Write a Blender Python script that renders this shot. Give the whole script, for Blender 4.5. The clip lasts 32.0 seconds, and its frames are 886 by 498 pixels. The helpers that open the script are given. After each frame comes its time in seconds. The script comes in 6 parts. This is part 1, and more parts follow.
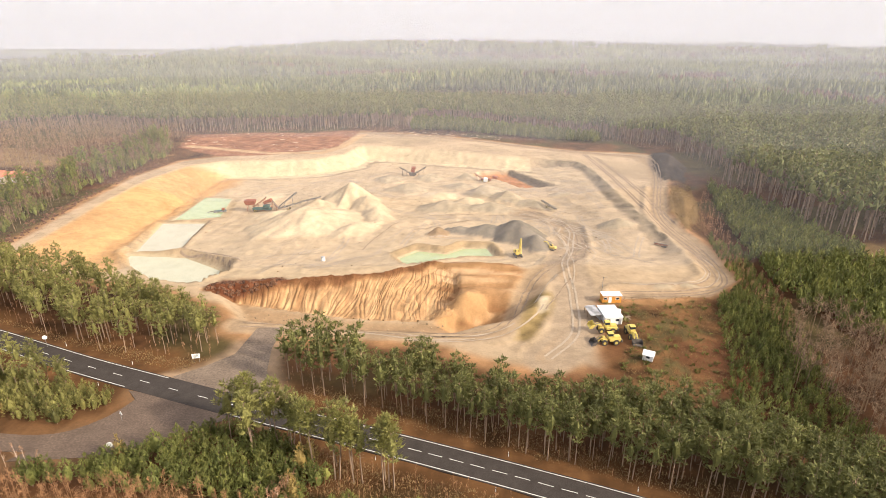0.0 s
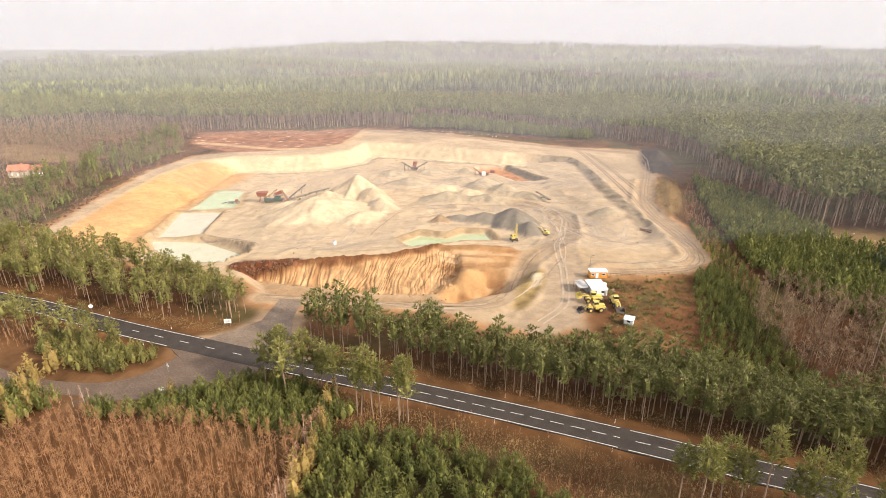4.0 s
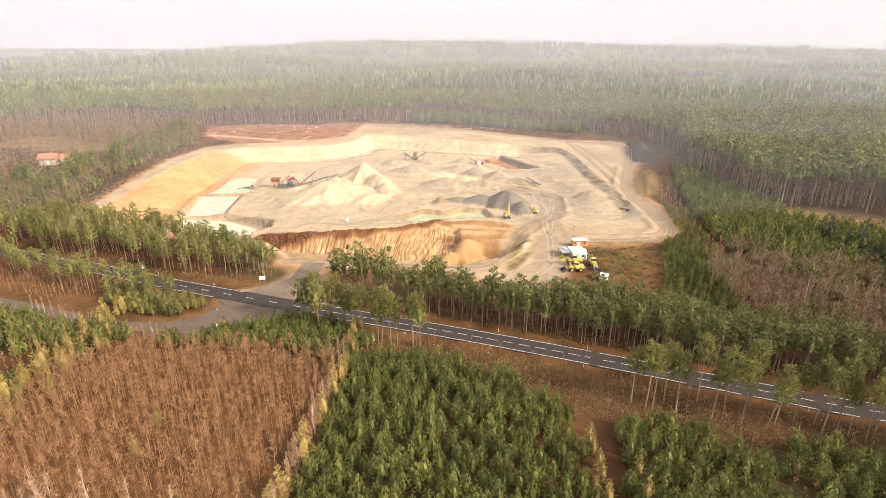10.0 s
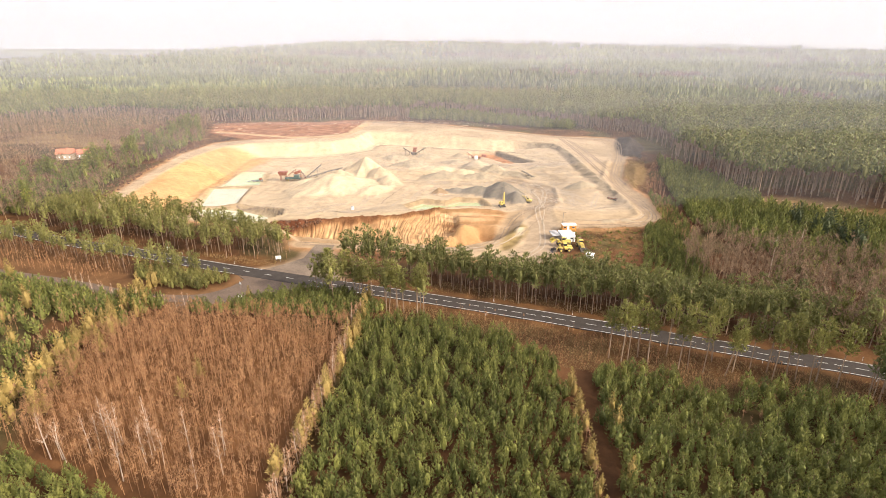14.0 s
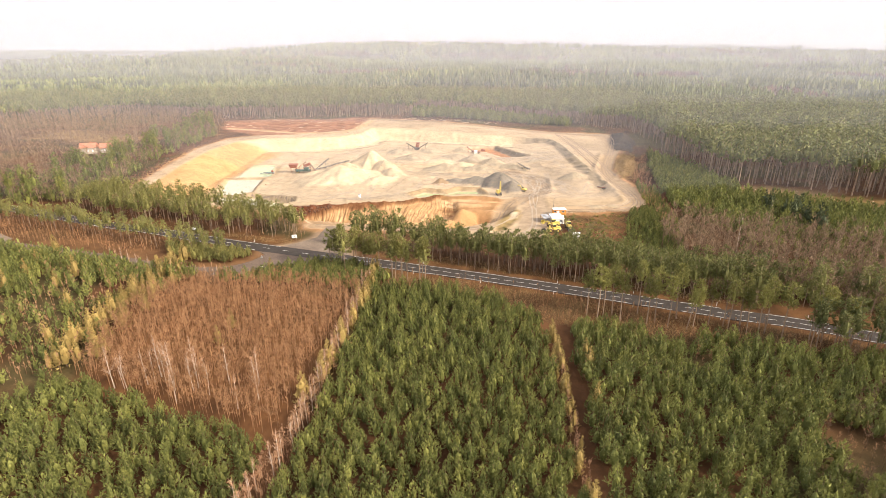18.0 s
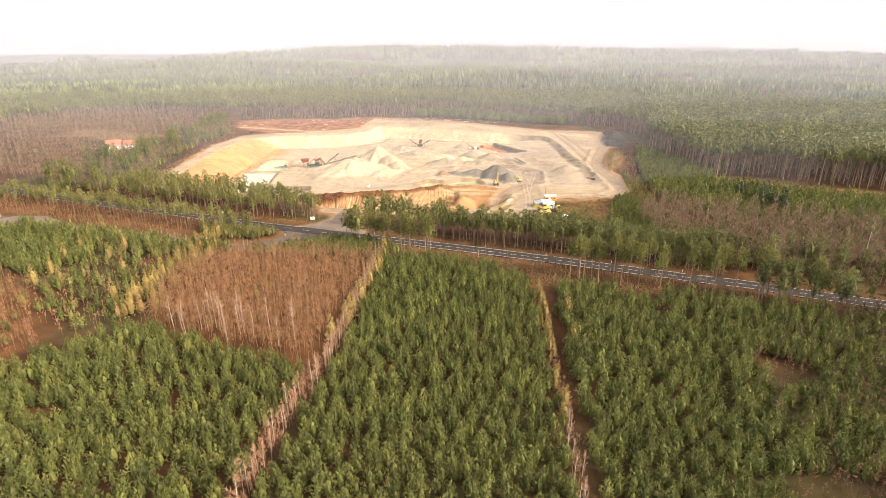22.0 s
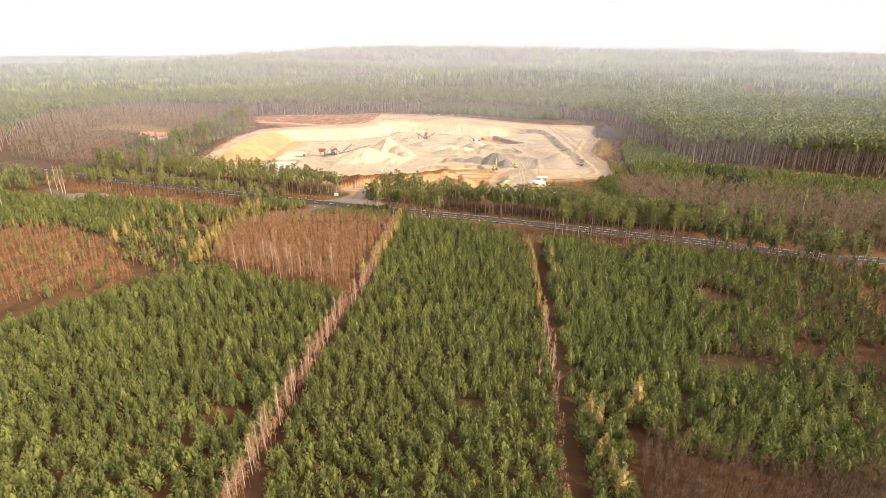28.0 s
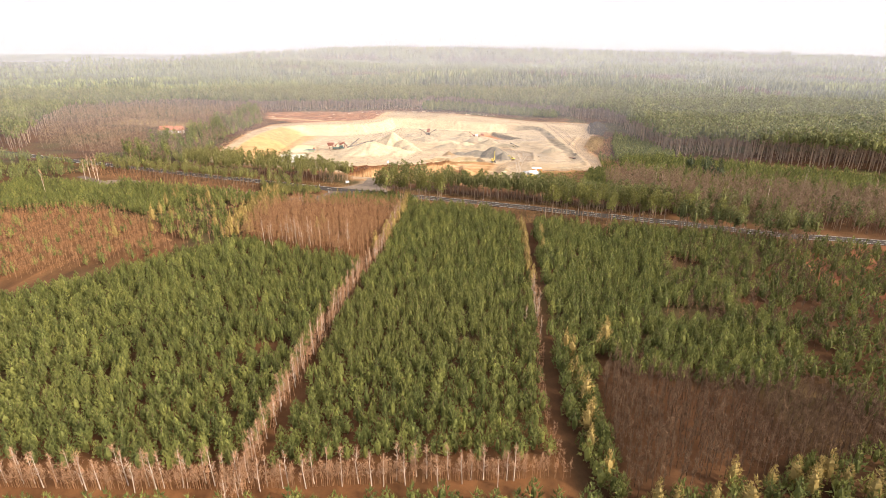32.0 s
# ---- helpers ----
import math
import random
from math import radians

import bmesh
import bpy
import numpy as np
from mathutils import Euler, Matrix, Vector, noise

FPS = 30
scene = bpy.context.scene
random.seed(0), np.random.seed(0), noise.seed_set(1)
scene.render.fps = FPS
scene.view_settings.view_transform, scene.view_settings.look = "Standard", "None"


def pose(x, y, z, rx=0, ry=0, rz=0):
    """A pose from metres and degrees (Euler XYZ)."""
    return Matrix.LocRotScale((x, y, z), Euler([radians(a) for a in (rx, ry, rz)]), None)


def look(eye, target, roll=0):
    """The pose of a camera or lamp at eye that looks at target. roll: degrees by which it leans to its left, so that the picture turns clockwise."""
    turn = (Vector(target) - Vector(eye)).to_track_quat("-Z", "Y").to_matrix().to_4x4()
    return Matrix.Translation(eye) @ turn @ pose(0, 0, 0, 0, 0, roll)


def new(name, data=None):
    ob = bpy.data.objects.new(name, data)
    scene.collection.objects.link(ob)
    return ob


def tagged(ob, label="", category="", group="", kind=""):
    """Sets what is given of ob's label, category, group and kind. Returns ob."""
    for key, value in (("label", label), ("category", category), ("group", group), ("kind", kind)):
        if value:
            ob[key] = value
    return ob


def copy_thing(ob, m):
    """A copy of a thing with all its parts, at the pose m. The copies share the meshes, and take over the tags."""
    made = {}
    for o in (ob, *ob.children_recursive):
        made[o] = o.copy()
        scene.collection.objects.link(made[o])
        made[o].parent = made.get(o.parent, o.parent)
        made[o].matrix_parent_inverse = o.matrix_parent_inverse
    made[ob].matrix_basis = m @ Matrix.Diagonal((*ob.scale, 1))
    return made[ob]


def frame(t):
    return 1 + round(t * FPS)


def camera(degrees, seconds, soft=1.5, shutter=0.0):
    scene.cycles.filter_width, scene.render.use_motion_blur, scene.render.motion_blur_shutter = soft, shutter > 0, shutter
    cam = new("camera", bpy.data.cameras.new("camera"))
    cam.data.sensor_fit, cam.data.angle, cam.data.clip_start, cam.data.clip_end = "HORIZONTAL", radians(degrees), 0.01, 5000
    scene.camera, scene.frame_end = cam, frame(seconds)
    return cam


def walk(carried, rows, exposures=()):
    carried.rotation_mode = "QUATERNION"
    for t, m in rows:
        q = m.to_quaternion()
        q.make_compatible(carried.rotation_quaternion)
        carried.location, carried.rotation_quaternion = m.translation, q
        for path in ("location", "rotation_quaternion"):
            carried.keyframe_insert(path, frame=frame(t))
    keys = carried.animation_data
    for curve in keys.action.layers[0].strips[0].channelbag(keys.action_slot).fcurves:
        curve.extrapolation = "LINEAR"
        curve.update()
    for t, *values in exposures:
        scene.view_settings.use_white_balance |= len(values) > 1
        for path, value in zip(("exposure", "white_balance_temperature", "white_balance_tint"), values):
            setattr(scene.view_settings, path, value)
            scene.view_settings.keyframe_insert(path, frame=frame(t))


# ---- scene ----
cam = camera(79.2, 32.0, soft=0.4)
# seconds, eye, point looked at, roll: a drone drawing back over the plantation
PATH = [
    (0, (0.00, 0.00, 78.98), (0.00, 93.10, 42.47), -0.04),
    (1, (-0.50, -4.79, 78.99), (-0.33, 88.35, 42.58), 0.01),
    (2, (-1.04, -9.57, 78.96), (-0.75, 83.58, 42.57), 0.01),
    (3, (-1.53, -14.39, 78.87), (-1.14, 78.78, 42.53), 0.00),
    (4, (-1.98, -19.32, 78.77), (-1.49, 73.87, 42.50), 0.00),
    (5, (-2.42, -24.32, 78.67), (-1.82, 68.88, 42.44), 0.00),
    (6, (-2.88, -29.34, 78.58), (-2.15, 63.86, 42.33), 0.01),
    (7, (-3.37, -34.34, 78.50), (-2.49, 58.82, 42.17), 0.02),
    (8, (-3.89, -39.31, 78.47), (-2.81, 53.80, 42.03), 0.05),
    (9, (-4.47, -44.24, 78.50), (-3.20, 48.86, 42.02), 0.09),
    (10, (-5.05, -49.12, 78.55), (-3.54, 44.00, 42.13), 0.14),
    (11, (-5.62, -53.97, 78.57), (-3.96, 39.14, 42.15), 0.16),
    (12, (-6.10, -58.77, 78.58), (-4.27, 34.35, 42.18), 0.14),
    (13, (-6.40, -63.51, 78.57), (-4.42, 29.61, 42.19), 0.10),
    (14, (-6.48, -68.33, 78.49), (-4.47, 24.80, 42.13), 0.10),
    (15, (-6.42, -73.44, 78.35), (-4.45, 19.69, 41.98), 0.07),
    (16, (-6.26, -78.92, 78.18), (-4.40, 14.21, 41.82), 0.03),
    (17, (-6.08, -84.85, 78.03), (-4.37, 8.31, 41.71), 0.01),
    (18, (-5.93, -91.30, 77.94), (-4.39, 1.91, 41.74), 0.02),
    (19, (-5.90, -98.16, 77.92), (-4.52, -4.87, 41.91), 0.04),
    (20, (-6.17, -105.32, 77.94), (-4.83, -11.99, 42.06), -0.02),
    (21, (-6.66, -112.65, 77.93), (-5.33, -19.28, 42.13), -0.07),
    (22, (-7.28, -120.05, 77.87), (-5.85, -26.65, 42.17), -0.09),
    (23, (-7.97, -127.45, 77.78), (-6.53, -33.99, 42.24), -0.08),
    (24, (-8.60, -134.81, 77.61), (-7.18, -41.34, 42.08), -0.04),
    (25, (-9.14, -142.06, 77.46), (-7.75, -48.57, 41.97), 0.01),
    (26, (-9.64, -149.10, 77.36), (-8.30, -55.61, 41.89), -0.02),
    (27, (-10.09, -156.05, 77.31), (-8.80, -62.56, 41.84), -0.08),
    (28, (-10.48, -162.98, 77.29), (-9.24, -69.51, 41.79), -0.11),
    (29, (-10.78, -170.02, 77.28), (-9.57, -76.56, 41.73), -0.08),
    (30, (-11.09, -177.11, 77.33), (-9.87, -83.66, 41.76), -0.00),
    (31, (-11.47, -184.30, 77.40), (-10.21, -90.84, 41.86), 0.08),
    (32, (-11.90, -191.55, 77.47), (-10.66, -98.06, 42.02), 0.18),
]
walk(cam, [(t, look(eye, target, roll)) for t, eye, target, roll in PATH], exposures=[(0, 1.05), (6, 1.1), (14, 1.22), (32, 1.28)])

# ---- sky and a low hazy sun, from the right and a little behind ----
SUN_AZ, SUN_EL = radians(118), radians(30)      # azimuth clockwise from +y
world = bpy.data.worlds.new("sky")
scene.world = world
world.use_nodes = True
wn = world.node_tree.nodes
sky = wn.new("ShaderNodeTexSky")
sky.sky_type = "NISHITA"
sky.sun_disc = False
sky.sun_elevation, sky.sun_rotation = SUN_EL, SUN_AZ
sky.air_density, sky.dust_density, sky.ozone_density = 1.0, 6.0, 1.0
wn["Background"].inputs["Strength"].default_value = 0.06
wl = world.node_tree.links
wl.new(sky.outputs[0], wn["Background"].inputs["Color"])
veil, both_skies = wn.new("ShaderNodeBackground"), wn.new("ShaderNodeAddShader")      # an even white veil of thin cloud over it
veil.inputs["Color"].default_value, veil.inputs["Strength"].default_value = (0.98, 0.96, 1.0, 1), 0.42
wl.new(wn["Background"].outputs[0], both_skies.inputs[0]), wl.new(veil.outputs[0], both_skies.inputs[1])
wl.new(both_skies.outputs[0], wn["World Output"].inputs["Surface"])
sun = new("sun", bpy.data.lights.new("sun", "SUN"))
sun.data.energy, sun.data.angle, sun.data.color = 2.5, radians(4), (1.0, 0.90, 0.76)
to_sun = Vector((math.sin(SUN_AZ) * math.cos(SUN_EL), math.cos(SUN_AZ) * math.cos(SUN_EL), math.sin(SUN_EL)))
sun.matrix_world = look(to_sun * 300, (0, 0, 0))
# ---- materials ----
def material(name, colour, rough=0.8, ruts=0.0, metal=0.0, var=0.25, size=1.0, fine=8.0, bump=0.0, tint=None, attr=None, island=0.0, obrand=0.0, spec=0.3, trans=0.0):
    """A procedural surface: a base colour (or a colour attribute) broken up by a coarse and a fine noise, with relief."""
    m = bpy.data.materials.new(name)
    m.use_nodes = True
    nt = m.node_tree
    n, l = nt.nodes, nt.links
    b = n["Principled BSDF"]
    b.inputs["Roughness"].default_value, b.inputs["Metallic"].default_value = rough, metal
    b.inputs["Specular IOR Level"].default_value = spec
    geo = n.new("ShaderNodeNewGeometry")
    tex = n.new("ShaderNodeTexCoord")

    def noise_at(scale, detail):
        k = n.new("ShaderNodeTexNoise")
        k.inputs["Scale"].default_value, k.inputs["Detail"].default_value, k.inputs["Roughness"].default_value = scale, detail, 0.6
        l.new(geo.outputs["Position"], k.inputs["Vector"])
        return k.outputs["Fac"]

    def ranged(value, lo, hi, a=0.25, z=0.75):
        k = n.new("ShaderNodeMapRange")
        k.inputs["From Min"].default_value, k.inputs["From Max"].default_value = a, z
        k.inputs["To Min"].default_value, k.inputs["To Max"].default_value = lo, hi
        l.new(value, k.inputs["Value"])
        return k.outputs["Result"]

    def times(a, c):
        k = n.new("ShaderNodeMath")
        k.operation = "MULTIPLY"
        l.new(a, k.inputs[0]), l.new(c, k.inputs[1])
        return k.outputs[0]

    coarse, small = noise_at(1.0 / size, 4), noise_at(fine / size, 5)
    value = times(ranged(coarse, 1 - var, 1 + var), ranged(small, 1 - var, 1 + var))
    if island:
        value = times(value, ranged(geo.outputs["Random Per Island"], 1 - island, 1 + island, 0, 1))
    if obrand:
        ob = n.new("ShaderNodeObjectInfo")
        value = times(value, ranged(ob.outputs["Random"], 1 - obrand, 1 + obrand, 0, 1))
    if ruts:
        wv = n.new("ShaderNodeTexWave")
        wv.bands_direction = "DIAGONAL"
        for key, num in (("Scale", 0.16), ("Distortion", 14.0), ("Detail", 4.0), ("Detail Scale", 0.35), ("Detail Roughness", 0.65)):
            wv.inputs[key].default_value = num
        l.new(geo.outputs["Position"], wv.inputs["Vector"])
        value = times(value, ranged(wv.outputs["Fac"], 1 - ruts, 1 + ruts, 0, 1))
    mix = n.new("ShaderNodeMix")
    mix.data_type = "RGBA"
    if attr:
        at = n.new("ShaderNodeAttribute")
        at.attribute_name = attr
        l.new(at.outputs["Color"], mix.inputs["A"])
        l.new(at.outputs["Color"], mix.inputs["B"])
        if tint:
            hue = n.new("ShaderNodeMix")
            hue.data_type, hue.blend_type = "RGBA", "MULTIPLY"
            hue.inputs["Factor"].default_value = 1.0
            l.new(at.outputs["Color"], hue.inputs["A"])
            hue.inputs["B"].default_value = (*tint, 1)
            l.new(hue.outputs["Result"], mix.inputs["B"])
    else:
        mix.inputs["A"].default_value = (*colour, 1)
        mix.inputs["B"].default_value = (*(tint or colour), 1)
    l.new(ranged(small, 0, 1), mix.inputs["Factor"])
    vm = n.new("ShaderNodeVectorMath")
    vm.operation = "SCALE"
    l.new(mix.outputs["Result"], vm.inputs[0])
    l.new(value, vm.inputs["Scale"])
    l.new(vm.outputs[0], b.inputs["Base Color"])
    if bump:
        k = n.new("ShaderNodeBump")
        k.inputs["Strength"].default_value, k.inputs["Distance"].default_value = 1.0, bump
        l.new(small, k.inputs["Height"])
        l.new(k.outputs["Normal"], b.inputs["Normal"])
    if trans:
        t = n.new("ShaderNodeBsdfTranslucent")
        l.new(vm.outputs[0], t.inputs["Color"])
        ms = n.new("ShaderNodeMixShader")
        ms.inputs[0].default_value = trans
        l.new(b.outputs[0], ms.inputs[1]), l.new(t.outputs[0], ms.inputs[2])
        l.new(ms.outputs[0], n["Material Output"].inputs["Surface"])
    return m


M_GROUND = material("earth_and_sand", None, 0.95, ruts=0.0, var=0.19, size=3.2, fine=6.0, bump=0.10, attr="earth", tint=(0.86, 0.82, 0.78), spec=0.1)
M_ASPHALT = material("worn_asphalt", (0.045, 0.037, 0.032), 0.95, var=0.2, size=3.0, fine=20, bump=0.004, tint=(0.064, 0.053, 0.045), spec=0.08)
M_DUSTY = material("dusty_asphalt", (0.155, 0.116, 0.086), 0.9, var=0.25, size=6.0, fine=12, bump=0.01, tint=(0.22, 0.163, 0.118), spec=0.1)
M_LANE = material("old_lane_asphalt", (0.100, 0.070, 0.050), 0.9, var=0.25, size=5.0, fine=12, bump=0.01, tint=(0.145, 0.098, 0.068))
M_LINE = material("road_paint", (0.60, 0.575, 0.53), 0.6, var=0.15, size=0.6, fine=6)
M_PINE = material("pine_needles", None, 0.65, var=0.18, size=5.0, fine=6, island=0.36, attr="tone", spec=0.25, trans=0.22)
M_NEEDLE = {k: material("needles_" + k, c, 0.65, var=0.15, size=4.0, fine=6, island=0.36, obrand=0.2, trans=0.24, tint=t) for k, c, t in (
    ("young", (0.145, 0.150, 0.041), (0.186, 0.182, 0.050)),
    ("tall", (0.142, 0.146, 0.047), (0.188, 0.180, 0.058)),
    # the tall pines' needles again, painted lighter as if sunlit
    ("olive", (0.182, 0.176, 0.056), (0.235, 0.214, 0.068)),
    ("spruce", (0.060, 0.075, 0.032), (0.085, 0.095, 0.038)),
    ("larch", (0.35, 0.245, 0.080), (0.28, 0.205, 0.070)),
    ("birch", (0.175, 0.176, 0.050), (0.235, 0.210, 0.058)))}
M_BARK = material("pine_bark", (0.26, 0.155, 0.10), 0.9, var=0.25, size=1.5, fine=5, tint=(0.17, 0.12, 0.09), obrand=0.2)
M_TALLBARK = material("pale_pine_bark", (0.31, 0.215, 0.15), 0.9, var=0.25, size=2, fine=5, tint=(0.22, 0.15, 0.10), island=0.25)
M_BIRCH = material("birch_bark", (0.55, 0.44, 0.35), 0.8, var=0.2, size=0.8, fine=4, tint=(0.40, 0.31, 0.24), obrand=0.15)
M_TWIG = material("bare_twigs", (0.335, 0.178, 0.086), 0.9, var=0.2, size=3, fine=4, island=0.35, tint=(0.24, 0.128, 0.062))
M_REDTWIG = material("reddish_twigs", (0.37, 0.21, 0.12), 0.9, var=0.2, size=3, fine=4, island=0.3, tint=(0.33, 0.185, 0.105))
M_GREYTWIG = material("grey_brown_twigs", (0.135, 0.076, 0.040), 0.9, var=0.2, size=3, fine=4, island=0.35, tint=(0.098, 0.058, 0.033))
M_BROADTWIG = material("pale_brown_twigs", (0.25, 0.165, 0.10), 0.9, var=0.2, size=3, fine=4, island=0.35, tint=(0.19, 0.125, 0.075))
M_GRASS = material("dry_grass", (0.27, 0.165, 0.075), 0.9, var=0.3, size=4, fine=5, island=0.4, tint=(0.20, 0.14, 0.06))
M_YELLOW = material("machine_yellow", (0.55, 0.44, 0.12), 0.5, var=0.1, size=1.2, fine=6, tint=(0.58, 0.42, 0.10))
M_TYRE = material("tyre_rubber", (0.035, 0.033, 0.03), 0.85, var=0.2, size=0.5, fine=8, tint=(0.09, 0.075, 0.06))
M_STEEL = material("grey_steel", (0.22, 0.215, 0.205), 0.55, 0.4, var=0.2, size=1.0, fine=6, tint=(0.16, 0.13, 0.11))
M_DARKSTEEL = material("dark_steel", (0.07, 0.065, 0.06), 0.6, 0.3, var=0.2, size=1.0, fine=6, tint=(0.12, 0.095, 0.075))
M_RUST = material("rust_red_steel", (0.25, 0.085, 0.055), 0.7, var=0.2, size=1.0, fine=6, tint=(0.26, 0.10, 0.06))
M_GREENSTEEL = material("green_steel", (0.075, 0.115, 0.10), 0.6, var=0.15, size=1.0, fine=6)
M_BELT = material("conveyor_belt", (0.10, 0.09, 0.08), 0.85, var=0.2, size=1.0, fine=6, tint=(0.22, 0.18, 0.14))
M_WHITE = material("white_sheet_metal", (0.78, 0.78, 0.76), 0.45, var=0.06, size=1.5, fine=5)
M_ORANGE = material("orange_panel", (0.62, 0.27, 0.05), 0.6, var=0.1, size=1.0, fine=5)
M_TIN = material("grey_tin_roof", (0.38, 0.385, 0.39), 0.5, 0.3, var=0.15, size=1.2, fine=5, tint=(0.30, 0.28, 0.27))
M_GLASS = material("dark_window_glass", (0.03, 0.035, 0.04), 0.08, var=0.05, spec=0.6)
M_TILE = material("clay_roof_tiles", (0.52, 0.20, 0.11), 0.8, var=0.2, size=1.0, fine=8, tint=(0.40, 0.15, 0.09))
M_RENDER = material("pale_render", (0.47, 0.40, 0.31), 0.9, var=0.1, size=2, fine=8)
M_WOOD = material("weathered_timber", (0.24, 0.17, 0.11), 0.85, var=0.25, size=0.6, fine=8)
M_STUMP = material("cut_timber", (0.55, 0.40, 0.27), 0.85, var=0.25, size=0.6, fine=8)


def water(name, colour, rough):
    m = material(name, colour, rough, var=0.08, size=14, fine=4, spec=0.5)
    return m


M_POND = water("milky_green_water", (0.36, 0.40, 0.20), 0.12)
M_SILT = water("pale_wet_silt", (0.45, 0.415, 0.315), 0.75)
M_MILK = water("pale_milky_water", (0.47, 0.445, 0.315), 0.5)
M_TRACK = material("churned_dark_sand", (0.235, 0.165, 0.11), 0.95, var=0.3, size=2.5, fine=9, bump=0.05, tint=(0.30, 0.22, 0.15), spec=0.1)
M_PALETRACK = material("packed_sand", (0.385, 0.305, 0.222), 0.95, var=0.2, size=2.5, fine=9, bump=0.04, tint=(0.345, 0.27, 0.195), spec=0.1)
M_DARKWATER = water("dark_pond_water", (0.10, 0.085, 0.07), 0.08)


# ---- mesh helpers ----
def mesh_of(name, verts, faces, mats, index=None, attrs=None, smooth=False):
    """A mesh from numpy arrays: verts (n,3), faces (m,3) or (m,4)."""
    verts, faces = np.asarray(verts, np.float32), np.asarray(faces, np.int32)
    me = bpy.data.meshes.new(name)
    k = faces.shape[1]
    me.vertices.add(len(verts)), me.loops.add(faces.size), me.polygons.add(len(faces))
    me.vertices.foreach_set("co", verts.ravel())
    me.loops.foreach_set("vertex_index", faces.ravel())
    me.polygons.foreach_set("loop_start", np.arange(len(faces), dtype=np.int32) * k)
    for m in mats:
        me.materials.append(m)
    if index is not None:
        me.polygons.foreach_set("material_index", np.asarray(index, np.int32))
    me.update(calc_edges=True)
    me.polygons.foreach_set("use_smooth", np.full(len(faces), smooth))
    for key, cols in (attrs or {}).items():
        a = me.color_attributes.new(key, "FLOAT_COLOR", "POINT")
        a.data.foreach_set("color", np.c_[cols, np.ones(len(cols))].astype(np.float32).ravel())
    return me


def part(name, bm, mat, parent=None, label=""):
    me = bpy.data.meshes.new(name)
    bm.to_mesh(me)
    bm.free()
    for m in mat if isinstance(mat, (list, tuple)) else [mat]:
        me.materials.append(m)
    ob = new(name, me)
    ob.parent = parent
    if label:
        tagged(ob, label)
    return ob


def box(size, at=(0, 0, 0), turn=(0, 0, 0), bevel=0.0, taper=1.0, bm=None):
    """A bevelled block, its top scaled by taper, in bm or a new bmesh. at is its centre."""
    own = bmesh.new()
    bmesh.ops.create_cube(own, size=1.0)
    for v in own.verts:
        if v.co.z > 0:
            v.co.x *= taper
            v.co.y *= taper
        v.co = Vector((v.co.x * size[0], v.co.y * size[1], v.co.z * size[2]))
    if bevel:
        bmesh.ops.bevel(own, geom=own.edges[:], offset=bevel, segments=1, affect="EDGES")
    bmesh.ops.transform(own, matrix=pose(*at, *turn), verts=own.verts)
    return merged(own, bm)


def merged(own, bm):
    if bm is None:
        return own
    me = bpy.data.meshes.new("temporary")
    own.to_mesh(me)
    own.free()
    bm.from_mesh(me)
    bpy.data.meshes.remove(me)
    return bm


def rod(a, b, r0, r1=None, sides=8, bm=None):
    """A tapered round bar from a to b."""
    a, b = Vector(a), Vector(b)
    own = bmesh.new()
    bmesh.ops.create_cone(own, cap_ends=True, segments=sides, radius1=r0, radius2=r0 if r1 is None else r1, depth=(b - a).length)
    q = (b - a).to_track_quat("Z", "Y").to_matrix().to_4x4()
    bmesh.ops.transform(own, matrix=Matrix.Translation((a + b) / 2) @ q, verts=own.verts)
    return merged(own, bm)


def thing(name, at, turn, label, category, group="", kind=""):
    ob = new(name)
    ob.matrix_world = pose(*at, 0, 0, turn)
    return tagged(ob, label, category, group, kind)


# ---- noise and plan geometry on arrays ----
def hashed(i, j, seed):
    h = np.sin(i * 127.1 + j * 311.7 + seed * 74.7) * 43758.5453
    return h - np.floor(h)


def vnoise(x, y, seed=0):
    i, j = np.floor(x), np.floor(y)
    u, v = x - i, y - j
    u, v = u * u * (3 - 2 * u), v * v * (3 - 2 * v)
    a, b, c, d = hashed(i, j, seed), hashed(i + 1, j, seed), hashed(i, j + 1, seed), hashed(i + 1, j + 1, seed)
    return (a * (1 - u) + b * u) * (1 - v) + (c * (1 - u) + d * u) * v


def fbm(x, y, size, seed=0, octaves=3):
    total = 0
    for o in range(octaves):
        total = total + (vnoise(x / size * 2**o + 13 * o, y / size * 2**o - 7 * o, seed + o) - 0.5) * 0.5**o
    return total


def inside(x, y, poly):
    """Signed distance to a polygon: positive inside."""
    best = np.full(np.shape(x), 1e9)
    hit = np.zeros(np.shape(x), bool)
    for (ax, ay), (bx, by) in zip(poly, poly[1:] + poly[:1]):
        dx, dy = bx - ax, by - ay
        t = np.clip(((x - ax) * dx + (y - ay) * dy) / (dx * dx + dy * dy + 1e-9), 0, 1)
        best = np.minimum(best, np.hypot(x - ax - t * dx, y - ay - t * dy))
        cross = ((ay > y) != (by > y)) & (x < (bx - ax) * (y - ay) / (by - ay + 1e-12) + ax)
        hit ^= cross
    return np.where(hit, best, -best)


def along(x, y, line):
    """Distance to a polyline."""
    best = np.full(np.shape(x), 1e9)
    for (ax, ay), (bx, by) in zip(line, line[1:]):
        dx, dy = bx - ax, by - ay
        t = np.clip(((x - ax) * dx + (y - ay) * dy) / (dx * dx + dy * dy), 0, 1)
        best = np.minimum(best, np.hypot(x - ax - t * dx, y - ay - t * dy))
    return best


def step(v, a, b):
    t = np.clip((v - a) / (b - a), 0, 1)
    return t * t * (3 - 2 * t)
